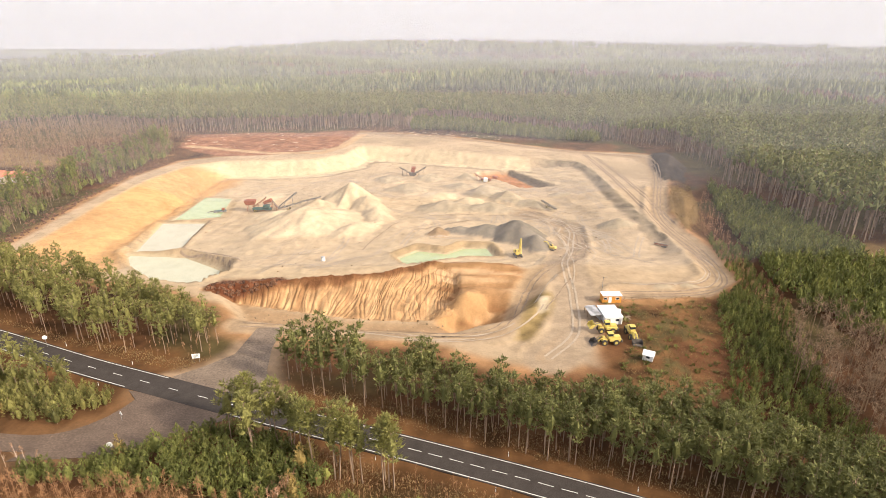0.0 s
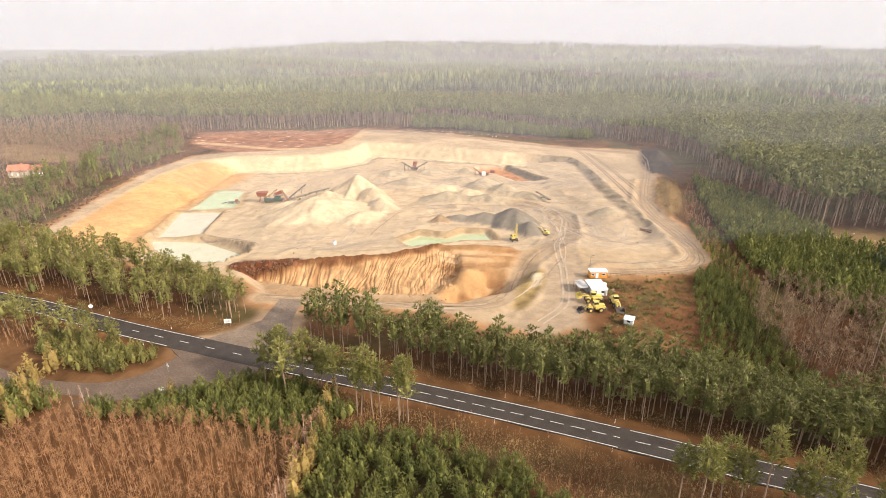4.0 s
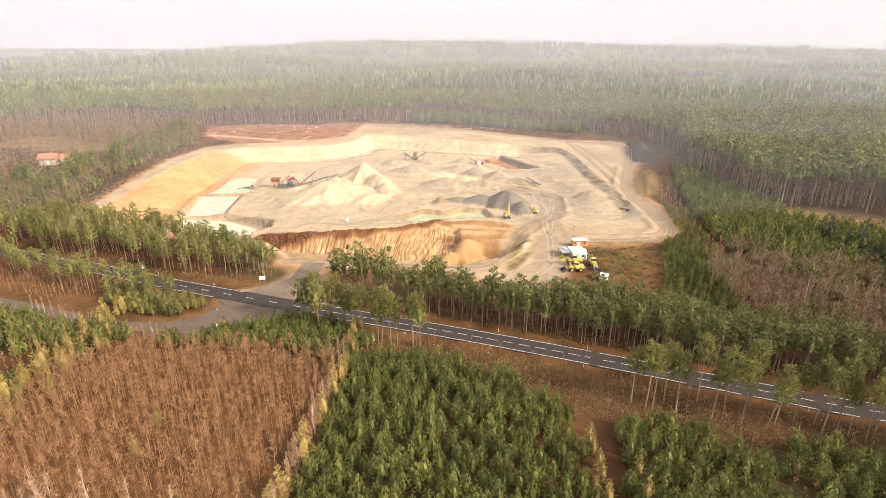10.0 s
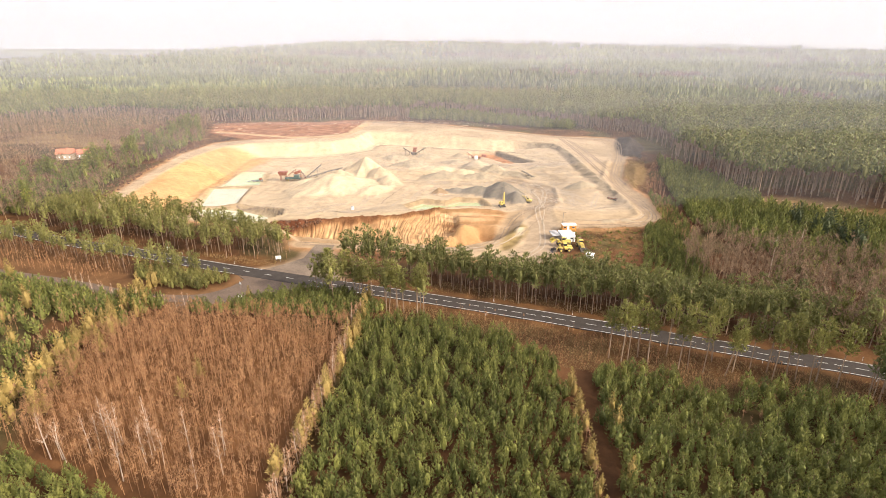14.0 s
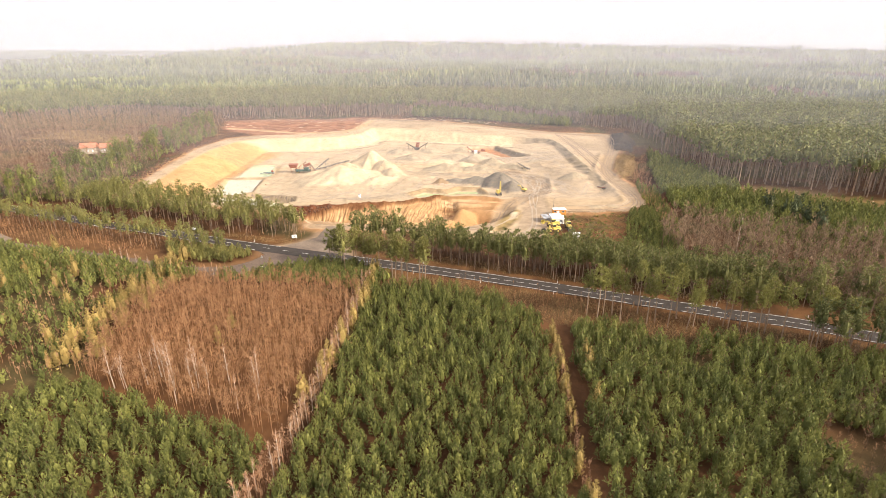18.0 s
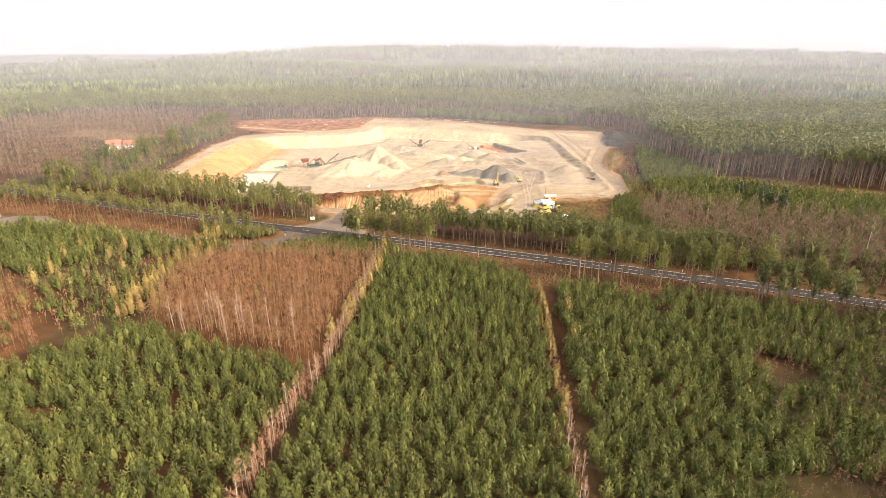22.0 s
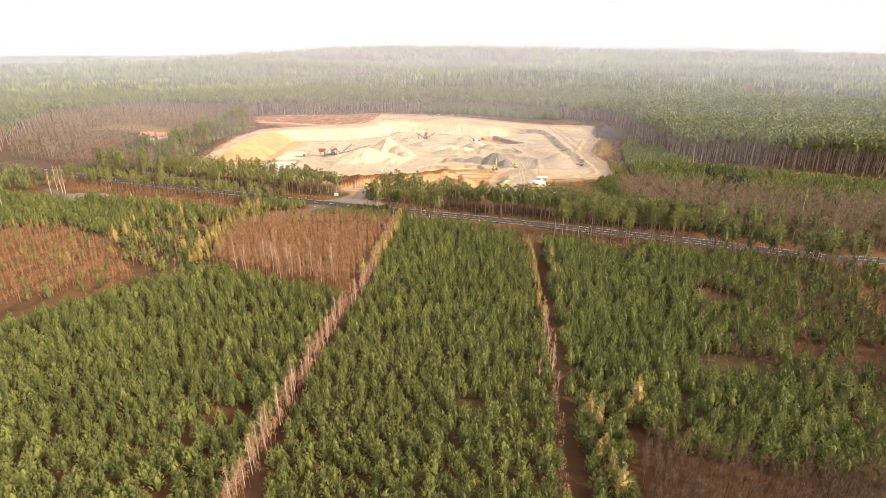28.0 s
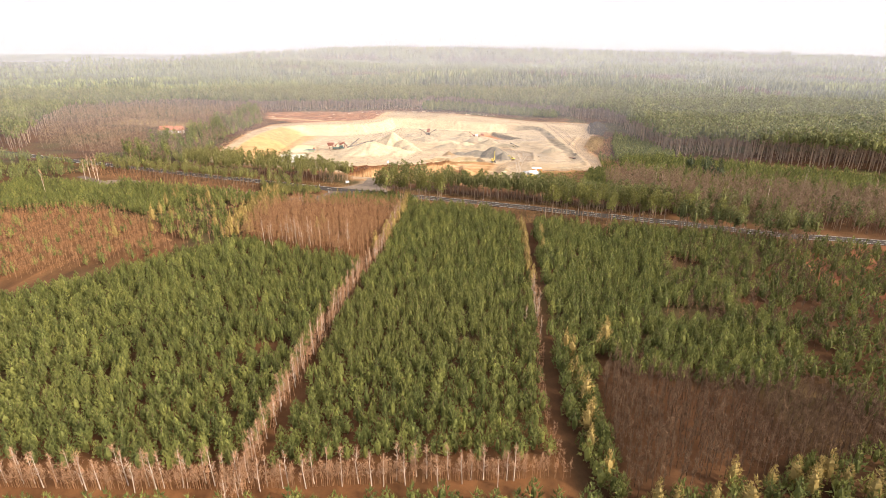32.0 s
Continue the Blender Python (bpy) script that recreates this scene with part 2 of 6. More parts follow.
# ---- the plan ----
ROAD = [(-520, 300), (-318, 212), (-165, 146.5), (-131, 134), (-95, 119.3), (-68, 109.3), (-51, 103.2), (-7.3, 88.2), (26.8, 75.7), (60.2, 62.5), (85, 52.8), (101.5, 46.8), (139, 30), (179, 19), (330, -28), (600, -110)]
SIDE = [(-70, 104), (-74, 96), (-84, 90), (-104, 92), (-128, 101), (-160, 111), (-190, 120), (-212, 127), (-238, 144)]      # lane to the south
PIT = [(-170, 186), (-172, 225), (-174, 262), (-172, 305), (-162, 338), (-145, 352), (-118, 355), (-86, 360), (-69, 376), (-62, 408), (-36, 405), (7, 390), (46, 377), (69, 373), (93, 366), (98, 340), (97, 288), (96, 247), (95, 222), (96, 202), (94, 186), (80, 178), (50, 186), (24, 181), (12, 181), (-1, 186), (-21, 175), (-37, 171.5), (-60, 168), (-77, 166), (-92, 168), (-120, 178)]
APRON = [(-66, 150), (-62, 137), (-46, 134), (-22, 133), (-5, 130), (14, 121), (24, 117), (35, 119), (41, 128), (44, 140), (46, 157), (62, 156), (77, 156), (92, 160), (102, 173), (107, 201), (106, 222), (108, 246), (122, 282), (134, 312), (150, 352), (153, 390), (128, 398), (100, 404), (52, 425), (-11, 452), (-70, 470), (-76, 440), (-80, 395), (-120, 372), (-152, 366), (-172, 350), (-182, 310), (-182, 262), (-180, 222), (-176, 190), (-150, 178), (-100, 168)]
TRENCH = [(-72, 164), (-60, 160), (-30, 152), (-11, 150), (8, 152), (16, 160), (20, 158), (14, 146), (2, 140), (-30, 142), (-62, 148)]
WALLTOP = [(-80, 166), (-60, 168.5), (-37, 172.4), (-21, 175.8), (-10, 182), (-2, 185.5)]
FACE = [(-82, 164.5), (-60, 168), (-37, 171.8), (-21, 175.2), (-10, 181.4), (-3, 184.4), (4, 180), (5, 165), (2, 152), (-11, 150.5), (-30, 152.5), (-60, 160.5), (-76, 163)]
CUT = [(-4, 186), (4, 190), (27, 188), (34, 172), (30, 156), (20, 144), (6, 142), (-2, 150), (0, 166)]      # dug orange slope beside the face
HAUL = [(-60, 140), (-30, 137.5), (0, 134), (14, 136), (22, 148), (30, 168), (42, 186), (56, 205), (60, 235), (45, 268)]
HAUL2 = [(28, 122), (38, 135), (43, 160), (46, 186), (55, 215), (58, 240), (40, 262)]
RING = [(60, 160.5), (85, 161.5), (98, 172), (102, 200), (101, 222), (104, 248), (117, 284), (128, 312), (140, 352), (143, 380), (120, 392), (98, 400), (52, 418), (-11, 446), (-66, 462)]
YARD = [(50, 155), (88, 156.5), (86, 148), (76, 116), (70, 106), (50, 106), (45, 118), (56, 134)]
CLEARED = [(-196, 398), (-212, 458), (-73, 476), (-78, 398), (-122, 372), (-152, 366)]
SCARP = [(47, 360), (52, 349), (58, 336), (66, 321)]
MOUTH = [(-68, 113.5), (-62, 118), (-56, 124), (-54.5, 138), (-46.5, 138), (-47, 127), (-45, 116), (-40, 106.5), (-38, 98)]
SOUTHMOUTH = [(-76, 108), (-70, 102), (-73, 96), (-82, 92), (-88, 84.5), (-68, 86), (-47, 98), (-48, 101)]
PONDS = {  # outline, level
    "left": ([(-136, 214), (-131, 213.5), (-108.7, 210), (-85, 194), (-83, 183.5), (-89, 174), (-103, 178.6), (-128.7, 202.6)], -7.6),
    "middle": ([(-134, 217), (-116, 217), (-119.8, 256), (-141, 256)], -7.6),
    "green": ([(-138, 260), (-139, 303), (-123, 301), (-116.5, 267)], -7.6),
    "front": ([(-18, 202), (-12.9, 190.4), (-3.1, 194.9), (8.3, 201.9), (21.2, 202.4), (18.4, 213.2), (8.7, 212.6), (1.4, 206.2), (-10.5, 210)], -4.4),
}
RED = [(20, 350), (26, 358), (45, 361), (56, 341), (64, 322), (58, 318), (47, 317), (36, 338), (28, 344)]
# heaps: x, y, radius, height, stretch, turn, kind of material
HEAPS = [
    (-66, 244, 25, 9.0, 1.15, 10, 0), (-51, 284, 16, 12.0, 1.0, 0, 0), (-40, 272, 9, 7.5, 1.9, -48, 0), (-33, 254, 8, 5.0, 1.6, -60, 0), (-40, 233, 7, 4.2, 2.3, 50, 0), (-66, 272, 11, 5.5, 1.2, 0, 0),
    (33, 224, 12, 8.0, 1.25, -55, 1), (20, 229, 8, 4.6, 1.7, -5, 1), (39, 211, 7, 5.6, 1.3, -65, 1), (8, 231, 6, 3.0, 1.6, 0, 1),
    (-34, 333, 9, 4.0, 1.2, 0, 2), (-21, 310, 10, 4.2, 1.3, 0, 2), (-9, 338, 8, 3.6, 1.3, 0, 2), (25, 303, 11, 6.0, 1.2, 0, 2), (15, 339, 7, 3.6, 1.2, 0, 2),
    (2, 271, 12, 5.0, 1.4, 5, 2), (-1, 297, 9, 3.8, 1.3, 0, 0), (25, 271, 10, 4.2, 1.4, -10, 2), (36, 291, 9, 5.0, 1.5, -40, 2), (48, 280, 8, 3.0, 2.4, -40, 2), (14, 284, 8, 3.6, 1.2, 0, 0),
    (-2, 227, 5, 4.2, 1.1, 20, 3), (80, 233, 6.5, 3.6, 1.5, -10, 2), (67, 297, 5, 2.2, 1.5, 0, 2), (10, 318, 8, 2.8, 1.3, 0, 2),
    (-104, 300, 10, 2.6, 1.6, 20, 0), (-84, 262, 12, 3.0, 1.3, 0, 0), (75, 165, 3, 1.3, 2.0, 0, 2), (84, 165.5, 2.6, 1.2, 2.2, 0, 2),
    (8, 160, 6.5, 4.6, 1.2, 20, 4), (1, 154, 5, 2.6, 1.2, 40, 4), (150, 353, 10.5, 7.5, 4.6, 74, 5),
    (122, 262, 7.5, 4.0, 5.4, 71, 6),
]


def base_height(x, y):
    far = np.hypot(x, y - 150)
    z = 4.0 * step(y, 200, 350) * (1 - step(x, -10, 120)) * (1 - step(far, 700, 1200))
    z = z + fbm(x, y, 60, 3) * 1.6 * step(np.abs(along(x, y, ROAD)), 4, 30) * step(-inside(x, y, APRON), -2, 25) * step(-inside(x, y, MOUTH), 0, 14) * step(-inside(x, y, SOUTHMOUTH), 0, 14) * step(along(x, y, SIDE), 4, 18)
    z = z + 62 * np.exp(-(((x + 60) / 900) ** 2 + ((y - 2500) / 620) ** 2)) + 26 * np.exp(-(((x + 700) / 380) ** 2 + ((y - 1700) / 420) ** 2))
    z = z + 40 * np.exp(-(((x - 1500) / 900) ** 2 + ((y - 2700) / 600) ** 2)) + 20 * np.exp(-(((x - 250) / 260) ** 2 + ((y - 900) / 200) ** 2))
    z = z - 10 * np.exp(-(((x - 900) / 500) ** 2 + ((y - 900) / 420) ** 2)) - 14 * np.exp(-(((x + 1300) / 700) ** 2 + ((y - 1500) / 700) ** 2))
    return z


def heaps_at(x, y):
    """The rise of the heaps, and which kind of material lies on top."""
    rise, kind = np.zeros(np.shape(x)), np.full(np.shape(x), -1)
    for n, (hx, hy, r, h, s, turn, k) in enumerate(HEAPS):
        c, q = math.cos(radians(turn)), math.sin(radians(turn))
        u, v = ((x - hx) * c + (y - hy) * q) / s, -(x - hx) * q + (y - hy) * c
        d = np.hypot(u, v) / r
        on = np.nonzero(d < 1.3)
        if not len(on[0]):
            continue
        d, xs, ys = d[on], x[on], y[on]
        d = d * (1 + 0.30 * fbm(np.arctan2(v[on], u[on]) * 2.2 + 7, d * 0.35, 0.6, 40 + n)) + fbm(xs, ys, r * 0.5, 40 + n) * 0.15
        up = h * np.clip(1 - d, 0, 1)
        kind[on] = np.where((up > rise[on]) & (up > 0.25), k, kind[on])
        rise[on] = np.maximum(rise[on], up)
    return rise, kind


def height(x, y, full=False):
    """The lie of the land; without full, read off the finished sheet of ground."""
    x, y = np.asarray(x, float), np.asarray(y, float)
    if not full:
        i, j = np.clip(np.searchsorted(gx, x) - 1, 0, nx - 2), np.clip(np.searchsorted(gy, y) - 1, 0, ny - 2)
        u, v = np.clip((x - gx[i]) / (gx[i + 1] - gx[i]), 0, 1), np.clip((y - gy[j]) / (gy[j + 1] - gy[j]), 0, 1)
        return (GROUND_Z[j, i] * (1 - u) + GROUND_Z[j, i + 1] * u) * (1 - v) + (GROUND_Z[j + 1, i] * (1 - u) + GROUND_Z[j + 1, i + 1] * u) * v
    z = base_height(x, y)
    d = inside(x, y, PIT)
    floor = -0.4 - 2.6 * step(y, 178, 206) - 2.2 * step(y, 215, 290) - 3.0 * step(-x, 60, 120) * (1 - step(y, 300, 340))
    floor = floor + 3.2 * step(x, 55, 92) * step(y, 200, 230)
    floor = floor + fbm(x, y, 22, 5) * 0.8 + fbm(x, y, 5, 6) * 0.35
    floor = floor + 0.55 * np.clip(1 - 7 * np.abs(vnoise(x / 15 + 0.8 * fbm(x, y, 11, 95), y / 15, 96) - 0.5), 0, 1) ** 2
    wide = 4 + 30 * step(-x, 125, 160) * (1 - step(y, 335, 352)) + 5 * step(y, 330, 350) * (1 - step(x, 60, 80)) * (0.85 + 0.4 * vnoise(x / 3.6, y / 60, 88)) + 5 * step(x, 40, 92) * step(y, 200, 230) * (1 - step(y, 350, 370))
    wide = wide + 10 * step(x, 25, 60) * (1 - step(y, 190, 210))
    t = np.clip(d / wide, 0, 1)
    t = np.where((wide > 20) | (y > 335), t, step(t, 0, 1))
    z = np.where(d > -0.5, z * (1 - t) + floor * t, z)
    # the steep face towards the camera and the trench at its foot
    tr = inside(x, y, TRENCH)
    foot = -5.2 * step(tr, -6, 3)
    gully = 0.6 * (np.abs(vnoise(x / 1.9 + 0.06 * y * fbm(x, y, 40, 29) + 0.5 * fbm(x, y, 7, 9), y / 30, 8) - 0.5) * 2) ** 0.7 + 0.4 * (np.abs(vnoise(x / 0.85 + 0.08 * y * fbm(x, y, 30, 28) + 0.4 * fbm(x, y, 5, 19), y / 22, 18) - 0.5) * 2) ** 0.7
    fc = inside(x, y, FACE)
    slope = step(inside(x, y, CUT), -2, 4)
    z = z * (1 - slope) + slope * (-4.4 + 4.9 * np.clip((y - 150) / 34, 0, 1) + 0.5 * np.sin((y + 0.22 * x) * 0.75 + 4 * fbm(x, y, 14, 51)))
    wt = along(x, y, WALLTOP)
    u = wt / np.maximum(wt + np.maximum(-tr, 0), 0.01)
    z = np.where(tr > -9, z + foot, z)
    sheer = 0.7 - 5.6 * np.clip(1.12 * u, 0, 1) ** 0.8
    z = np.where(fc > -0.8, np.minimum(sheer, 0.7), z)
    z = z - np.where(fc > 0, 1.5 * (1 - gully) * (1 - 0.75 * step(x, -3, 4)) * np.clip(4 * u * (1 - u), 0, 1) ** 0.6, 0)
    z = z + 1.2 * np.clip(1 - wt / 2.5, 0, 1) * (0.6 + fbm(x, y, 4, 12))
    for name, (poly, level) in PONDS.items():
        p = inside(x, y, poly)
        z = np.where(p > -3, np.minimum(z, np.maximum(level - 0.6, level - 0.5 * p)), z)
        z = z + np.where(p < 0, 0.9 * np.exp(-((p + 3.2) / 1.3) ** 2), 0) * (name != "green")
    r = inside(x, y, RED)
    z = z - 3.2 * step(r, -1.6, 1.2)
    z = z + np.where(d > 6, 0.07 * np.sin(np.hypot(x - 14, y - 252) * 0.85 + 9 * fbm(x, y, 38, 44)) * step(d, 6, 14), 0)
    rise, kind = heaps_at(x, y)
    z = z + rise
    for line, off in ((HAUL, 6.0), (HAUL2, 8.0)):
        z = z + 0.45 * np.exp(-((along(x, y, line) - off) / 1.0) ** 2) * (0.4 + vnoise(x / 5, y / 5, 23)) * (d > -60)
    # low spoil banks along the ring road
    z = z + 0.9 * np.exp(-((along(x, y, RING) - 6) / 1.6) ** 2) * (0.5 + vnoise(x / 6, y / 6, 21)) * (y < 300)
    m1, m2 = inside(x, y, MOUTH), inside(x, y, SOUTHMOUTH)
    paved = np.maximum(m1, m2)
    z = np.where(paved > -2.5, np.minimum(z, 0.0), z)
    z = z - 0.45 * np.exp(-((along(x, y, ROAD) - 6.3) / 1.2) ** 2) * (np.abs(x) < 300) * step(-paved, -1, 2)
    return z, d, kind, rise, tr


def paint(x, y):
    """The colour of the earth, zone by zone."""
    z, d, kind, rise, tr = height(x, y, True)
    col = np.zeros((len(x), 3))

    warm = np.array([1.04, 0.972, 0.845])

    def lay(rgb, w, vary=0.0, size=8, seed=0):
        w = np.clip(w, 0, 1)[:, None]
        k = np.array(rgb)[None] * warm * (1 + vary * fbm(x, y, size, seed))[:, None]
        col[:] = col * (1 - w) + k * w

    wob = fbm(x, y, 9, 31) * 5
    lay((0.092, 0.047, 0.024), np.ones(len(x)), 0.9, 9, 1)
    lay((0.075, 0.06, 0.028), step(fbm(x, y, 35, 33), 0.02, 0.25), 0.6)
    far = np.hypot(x, y - 100)
    lay((0.075, 0.075, 0.035), step(far, 420, 640), 0.8, 200, 6)
    rd = along(x, y, ROAD)
    lay((0.105, 0.055, 0.025), 1 - step(rd + wob, 9, 16), 0.9, 5, 2)
    lay((0.13, 0.072, 0.036), 1 - step(along(x, y, SIDE) + wob, 5, 13), 0.8, 4, 2)
    lay((0.125, 0.068, 0.034), 0.8 * step(inside(x, y, [(-130, 104), (-100, 112), (-150, 136), (-230, 168), (-260, 150), (-190, 118)]) + wob, -2, 3), 0.7, 6, 2)
    lay((0.15, 0.10, 0.045), step(inside(x, y, [(160, 208), (187, 208), (250, 160), (330, 120), (330, 95), (230, 140), (168, 178)]) + wob, -3, 3), 0.7, 6, 2)
    lay((0.30, 0.20, 0.10), 0.8 * step(inside(x, y, [(-330, 400), (-250, 360), (-210, 350), (-190, 372), (-260, 330), (-340, 350)]) + wob, -4, 4), 0.6, 6, 2)
    lay((0.145, 0.078, 0.037), step(inside(x, y, YARD) + 1.6 * wob, -3, 3), 1.1, 5, 4)
    lay((0.16, 0.068, 0.036), 0.7 * step(inside(x, y, [(64, 128), (78, 132), (82, 112), (68, 106)]) + wob, -3, 3), 0.6, 6, 4)
    lay((0.085, 0.075, 0.034), 0.85 * step(inside(x, y, YARD), -2, 2) * step(fbm(x, y, 5, 36), 0.06, 0.3), 0.8, 2, 5)
    lay((0.24, 0.10, 0.055), 0.8 * step(inside(x, y, [(128, 14), (180, 8), (190, -40), (150, -60), (120, -30)]) + wob, -4, 4), 0.7, 6, 4)
    lay((0.15, 0.075, 0.035), 0.9 * step(inside(x, y, [(-40, 0), (-30, 70), (-52, 74), (-86, 76), (-98, 60), (-95, 22), (-66, 10)]) + 0.5 * wob, -3, 3), 0.7, 3, 26)
    lay((0.15, 0.075, 0.035), 0.9 * step(inside(x, y, [(-260, 58), (-184, 72), (-148, 52), (-128, 24), (-114, 8), (-128, 0), (-180, -30), (-260, 20)]) + 0.5 * wob, -3, 3), 0.7, 3, 27)
    lay((0.17, 0.08, 0.036), 0.9 * step(inside(x, y, [(-110, -107.5), (14, -107), (14, -120), (-110, -121)]) + 0.3 * wob, -2, 2), 0.7, 3, 26)
    lay((0.30, 0.22, 0.155), step(inside(x, y, MOUTH) + 0.4 * wob, -5, 0), 0.4, 5, 4)
    lay((0.17, 0.105, 0.06), 0.8 * step(inside(x, y, SOUTHMOUTH) + 0.4 * wob, -3, 0), 0.4, 5, 4)
    ap = inside(x, y, APRON)
    lay((0.30, 0.175, 0.095), step(ap + 0.6 * wob, -7, -1), 0.7, 7, 3)
    lay((0.385, 0.305, 0.222), step(ap + 0.3 * wob, -2, 2), 0.35, 14, 3)
    lay((0.25, 0.125, 0.08), step(inside(x, y, CLEARED) + 0.5 * wob, -2, 2), 0.6, 5, 5)
    lay((0.42, 0.30, 0.19), (1 - step(np.abs(along(x, y, [(-190, 402), (-122, 377), (-86, 378), (-76, 400), (-70, 440), (-66, 466)])) + 0.3 * wob, 2, 5)), 0.4)
    pit = step(d, -1.5, 1.0)
    lay((0.43, 0.350, 0.258), pit, 0.16, 16, 7)
    lay((0.47, 0.385, 0.29), 0.6 * pit * step(vnoise(x / 3.5 + 2 * fbm(x, y, 30, 91), y / 9, 92), 0.62, 0.75), 0.2, 5)
    lay((0.36, 0.285, 0.205), 0.5 * pit * step(vnoise(x / 2.4 + 3 * fbm(x, y, 30, 93), y / 6, 94), 0.68, 0.8), 0.2, 5)
    lay((0.395, 0.325, 0.242), 0.7 * pit * step(fbm(x, y, 30, 37), 0.03, 0.22), 0.2)
    lay((0.40, 0.325, 0.245), pit * step(x, 40, 75) * (1 - step(y, 300, 330)), 0.3, 9, 7)
    sweep = np.sin(np.hypot(x - 14, y - 252) * 0.85 + 9 * fbm(x, y, 38, 44)) + 0.8 * np.sin((x * 0.35 + y) * 0.55 + 8 * fbm(x, y, 25, 45))
    lay((0.52, 0.42, 0.295), 0.40 * pit * step(d, 4, 12) * step(fbm(x, y, 50, 46), -0.12, 0.12) * step(sweep, 0.35, 1.3), 0.2, 4, 17)
    lay((0.31, 0.245, 0.175), 0.30 * pit * step(d, 4, 12) * step(fbm(x, y, 50, 46), -0.12, 0.12) * step(-sweep, 0.7, 1.5), 0.2, 4, 18)
    # warm slope on the far left, cream face at the back, grey shade painted on the right slope
    lay((0.454, 0.281, 0.139), step(-x, 122, 136) * step(d, -1, 2) * (1 - step(d, 30, 36)) * (1 - step(y, 340, 352)), 0.3, 10, 8)
    lay((0.50, 0.425, 0.31), step(y, 332, 344) * step(d, 0, 2) * (1 - step(d, 14, 18)) * (x < 60), 0.25, 4, 8)
    # right slope faces away from the sun: its shade is put in as darker grey
    lay((0.205, 0.172, 0.135), step(x, 62, 76) * step(d + 0.25 * wob, 0, 1) * (1 - step(d + 0.5 * wob, 6, 9)) * (y > 212) * (0.7 + 0.3 * step(vnoise(x / 5, y / 9, 3), 0.2, 0.5)), 0.6, 4, 8)
    # shadow line along the foot of the back face, painted into the floor colour
    lay((0.30, 0.25, 0.19), (1 - step(np.abs(d - 17 + 0.8 * wob), 0.6, 2.2)) * step(y, 325, 345) * (x < 60), 0.3, 5, 8)
    # bands of the face towards the road
    face = inside(x, y, FACE) > -0.5
    lay((0.375, 0.24, 0.135), face * 1.0, 0.5, 3, 9)
    lay((0.44, 0.30, 0.175), face * step(vnoise(x / 1.1, y / 26, 11), 0.5, 0.8), 0.3, 3)
    lay((0.20, 0.11, 0.06), 0.6 * face * step(vnoise(x / 0.7, y / 24, 15), 0.68, 0.9), 0.3, 3)
    lay((0.27, 0.14, 0.07), 0.55 * face * (1 - step(along(x, y, WALLTOP) + 0.5 * wob, 1.5, 4)), 0.5, 3)
    lay((0.302, 0.214, 0.139), step(tr, -1, 3), 0.3, 6, 3)
    cut_ = step(inside(x, y, CUT) + 0.4 * wob, -3, 3)
    lay((0.315, 0.19, 0.102), cut_, 0.5, 5, 10)
    band = vnoise((y + 0.22 * x) / 2.6 + 1.5 * fbm(x, y, 14, 51), x / 30, 52)      # cut strata
    lay((0.44, 0.30, 0.185), cut_ * step(band, 0.55, 0.75), 0.2, 5)
    lay((0.22, 0.115, 0.058), 0.9 * cut_ * step(0.45 - band, 0.1, 0.25), 0.3, 5)
    wt = along(x, y, WALLTOP)
    lay((0.13, 0.065, 0.035), (1 - step(wt + 0.5 * wob, 0.8, 3.2)) * (x < 2), 0.6, 3, 4)
    lay((0.12, 0.05, 0.03), step(inside(x, y, [(-80, 164), (-78, 172), (-58, 175), (-55, 170), (-68, 166)]) + 0.5 * wob, -2, 1), 0.5, 3)
    lay((0.36, 0.175, 0.09), step(inside(x, y, RED) + 0.3 * wob, -1, 1.5), 0.4, 5)
    lay((0.19, 0.155, 0.118), 1 - step(along(x, y, SCARP) + 0.25 * wob, 1.8, 3.4), 0.4, 3)
    # beaten haul roads
    for line, wide in ((HAUL, 4.5), (HAUL2, 6.5), (RING, 4.0)):
        lay((0.353, 0.269, 0.189) if wide < 6 else (0.302, 0.244, 0.189), 0.9 * (1 - step(along(x, y, line) + 0.25 * wob, wide - 1, wide + 2)), 0.25, 5, 12)
        lay((0.302, 0.227, 0.160), 0.75 * (1 - step(np.abs(along(x, y, line) - 2.2) , 0.5, 1.5)) * step(fbm(x, y, 18, 47), -0.2, 0.1), 0.4, 4, 13)
    lay((0.33, 0.265, 0.205), step(inside(x, y, [(26, 117), (40, 119), (47, 150), (52, 172), (42, 172), (36, 140)]) + 0.3 * wob, -3, 3), 0.2, 7)
    island_ = inside(x, y, [(28, 160), (38, 163), (34, 146), (24, 129), (20, 131), (24, 149)])
    lay((0.24, 0.18, 0.09), step(island_ + 0.3 * wob, -1, 2), 0.9, 4, 14)
    lay((0.50, 0.43, 0.33), step(inside(x, y, [(31, 158), (35, 158), (33, 148), (29, 146)]) + 0.3 * wob, -1, 1), 0.3, 4)
    for name, (poly, level) in PONDS.items():
        lay((0.30, 0.225, 0.14), (1 - step(np.abs(inside(x, y, poly) + 2.2), 1.2, 2.8)) * (0.9 if name == "front" else 0.5), 0.5, 3)
        lay((0.45, 0.40, 0.29), step(inside(x, y, poly), -1.2, 0.2), 0.1)
    for k, rgb in ((0, (0.475, 0.402, 0.305)), (1, (0.185, 0.168, 0.150)), (2, (0.336, 0.290, 0.227)), (3, (0.277, 0.202, 0.134)), (4, (0.37, 0.235, 0.128)), (5, (0.062, 0.052, 0.046)), (6, (0.22, 0.15, 0.075))):
        lay(rgb, (kind == k) * step(rise, 0.2, 0.7), 0.25, 6, 15)
    return z, col


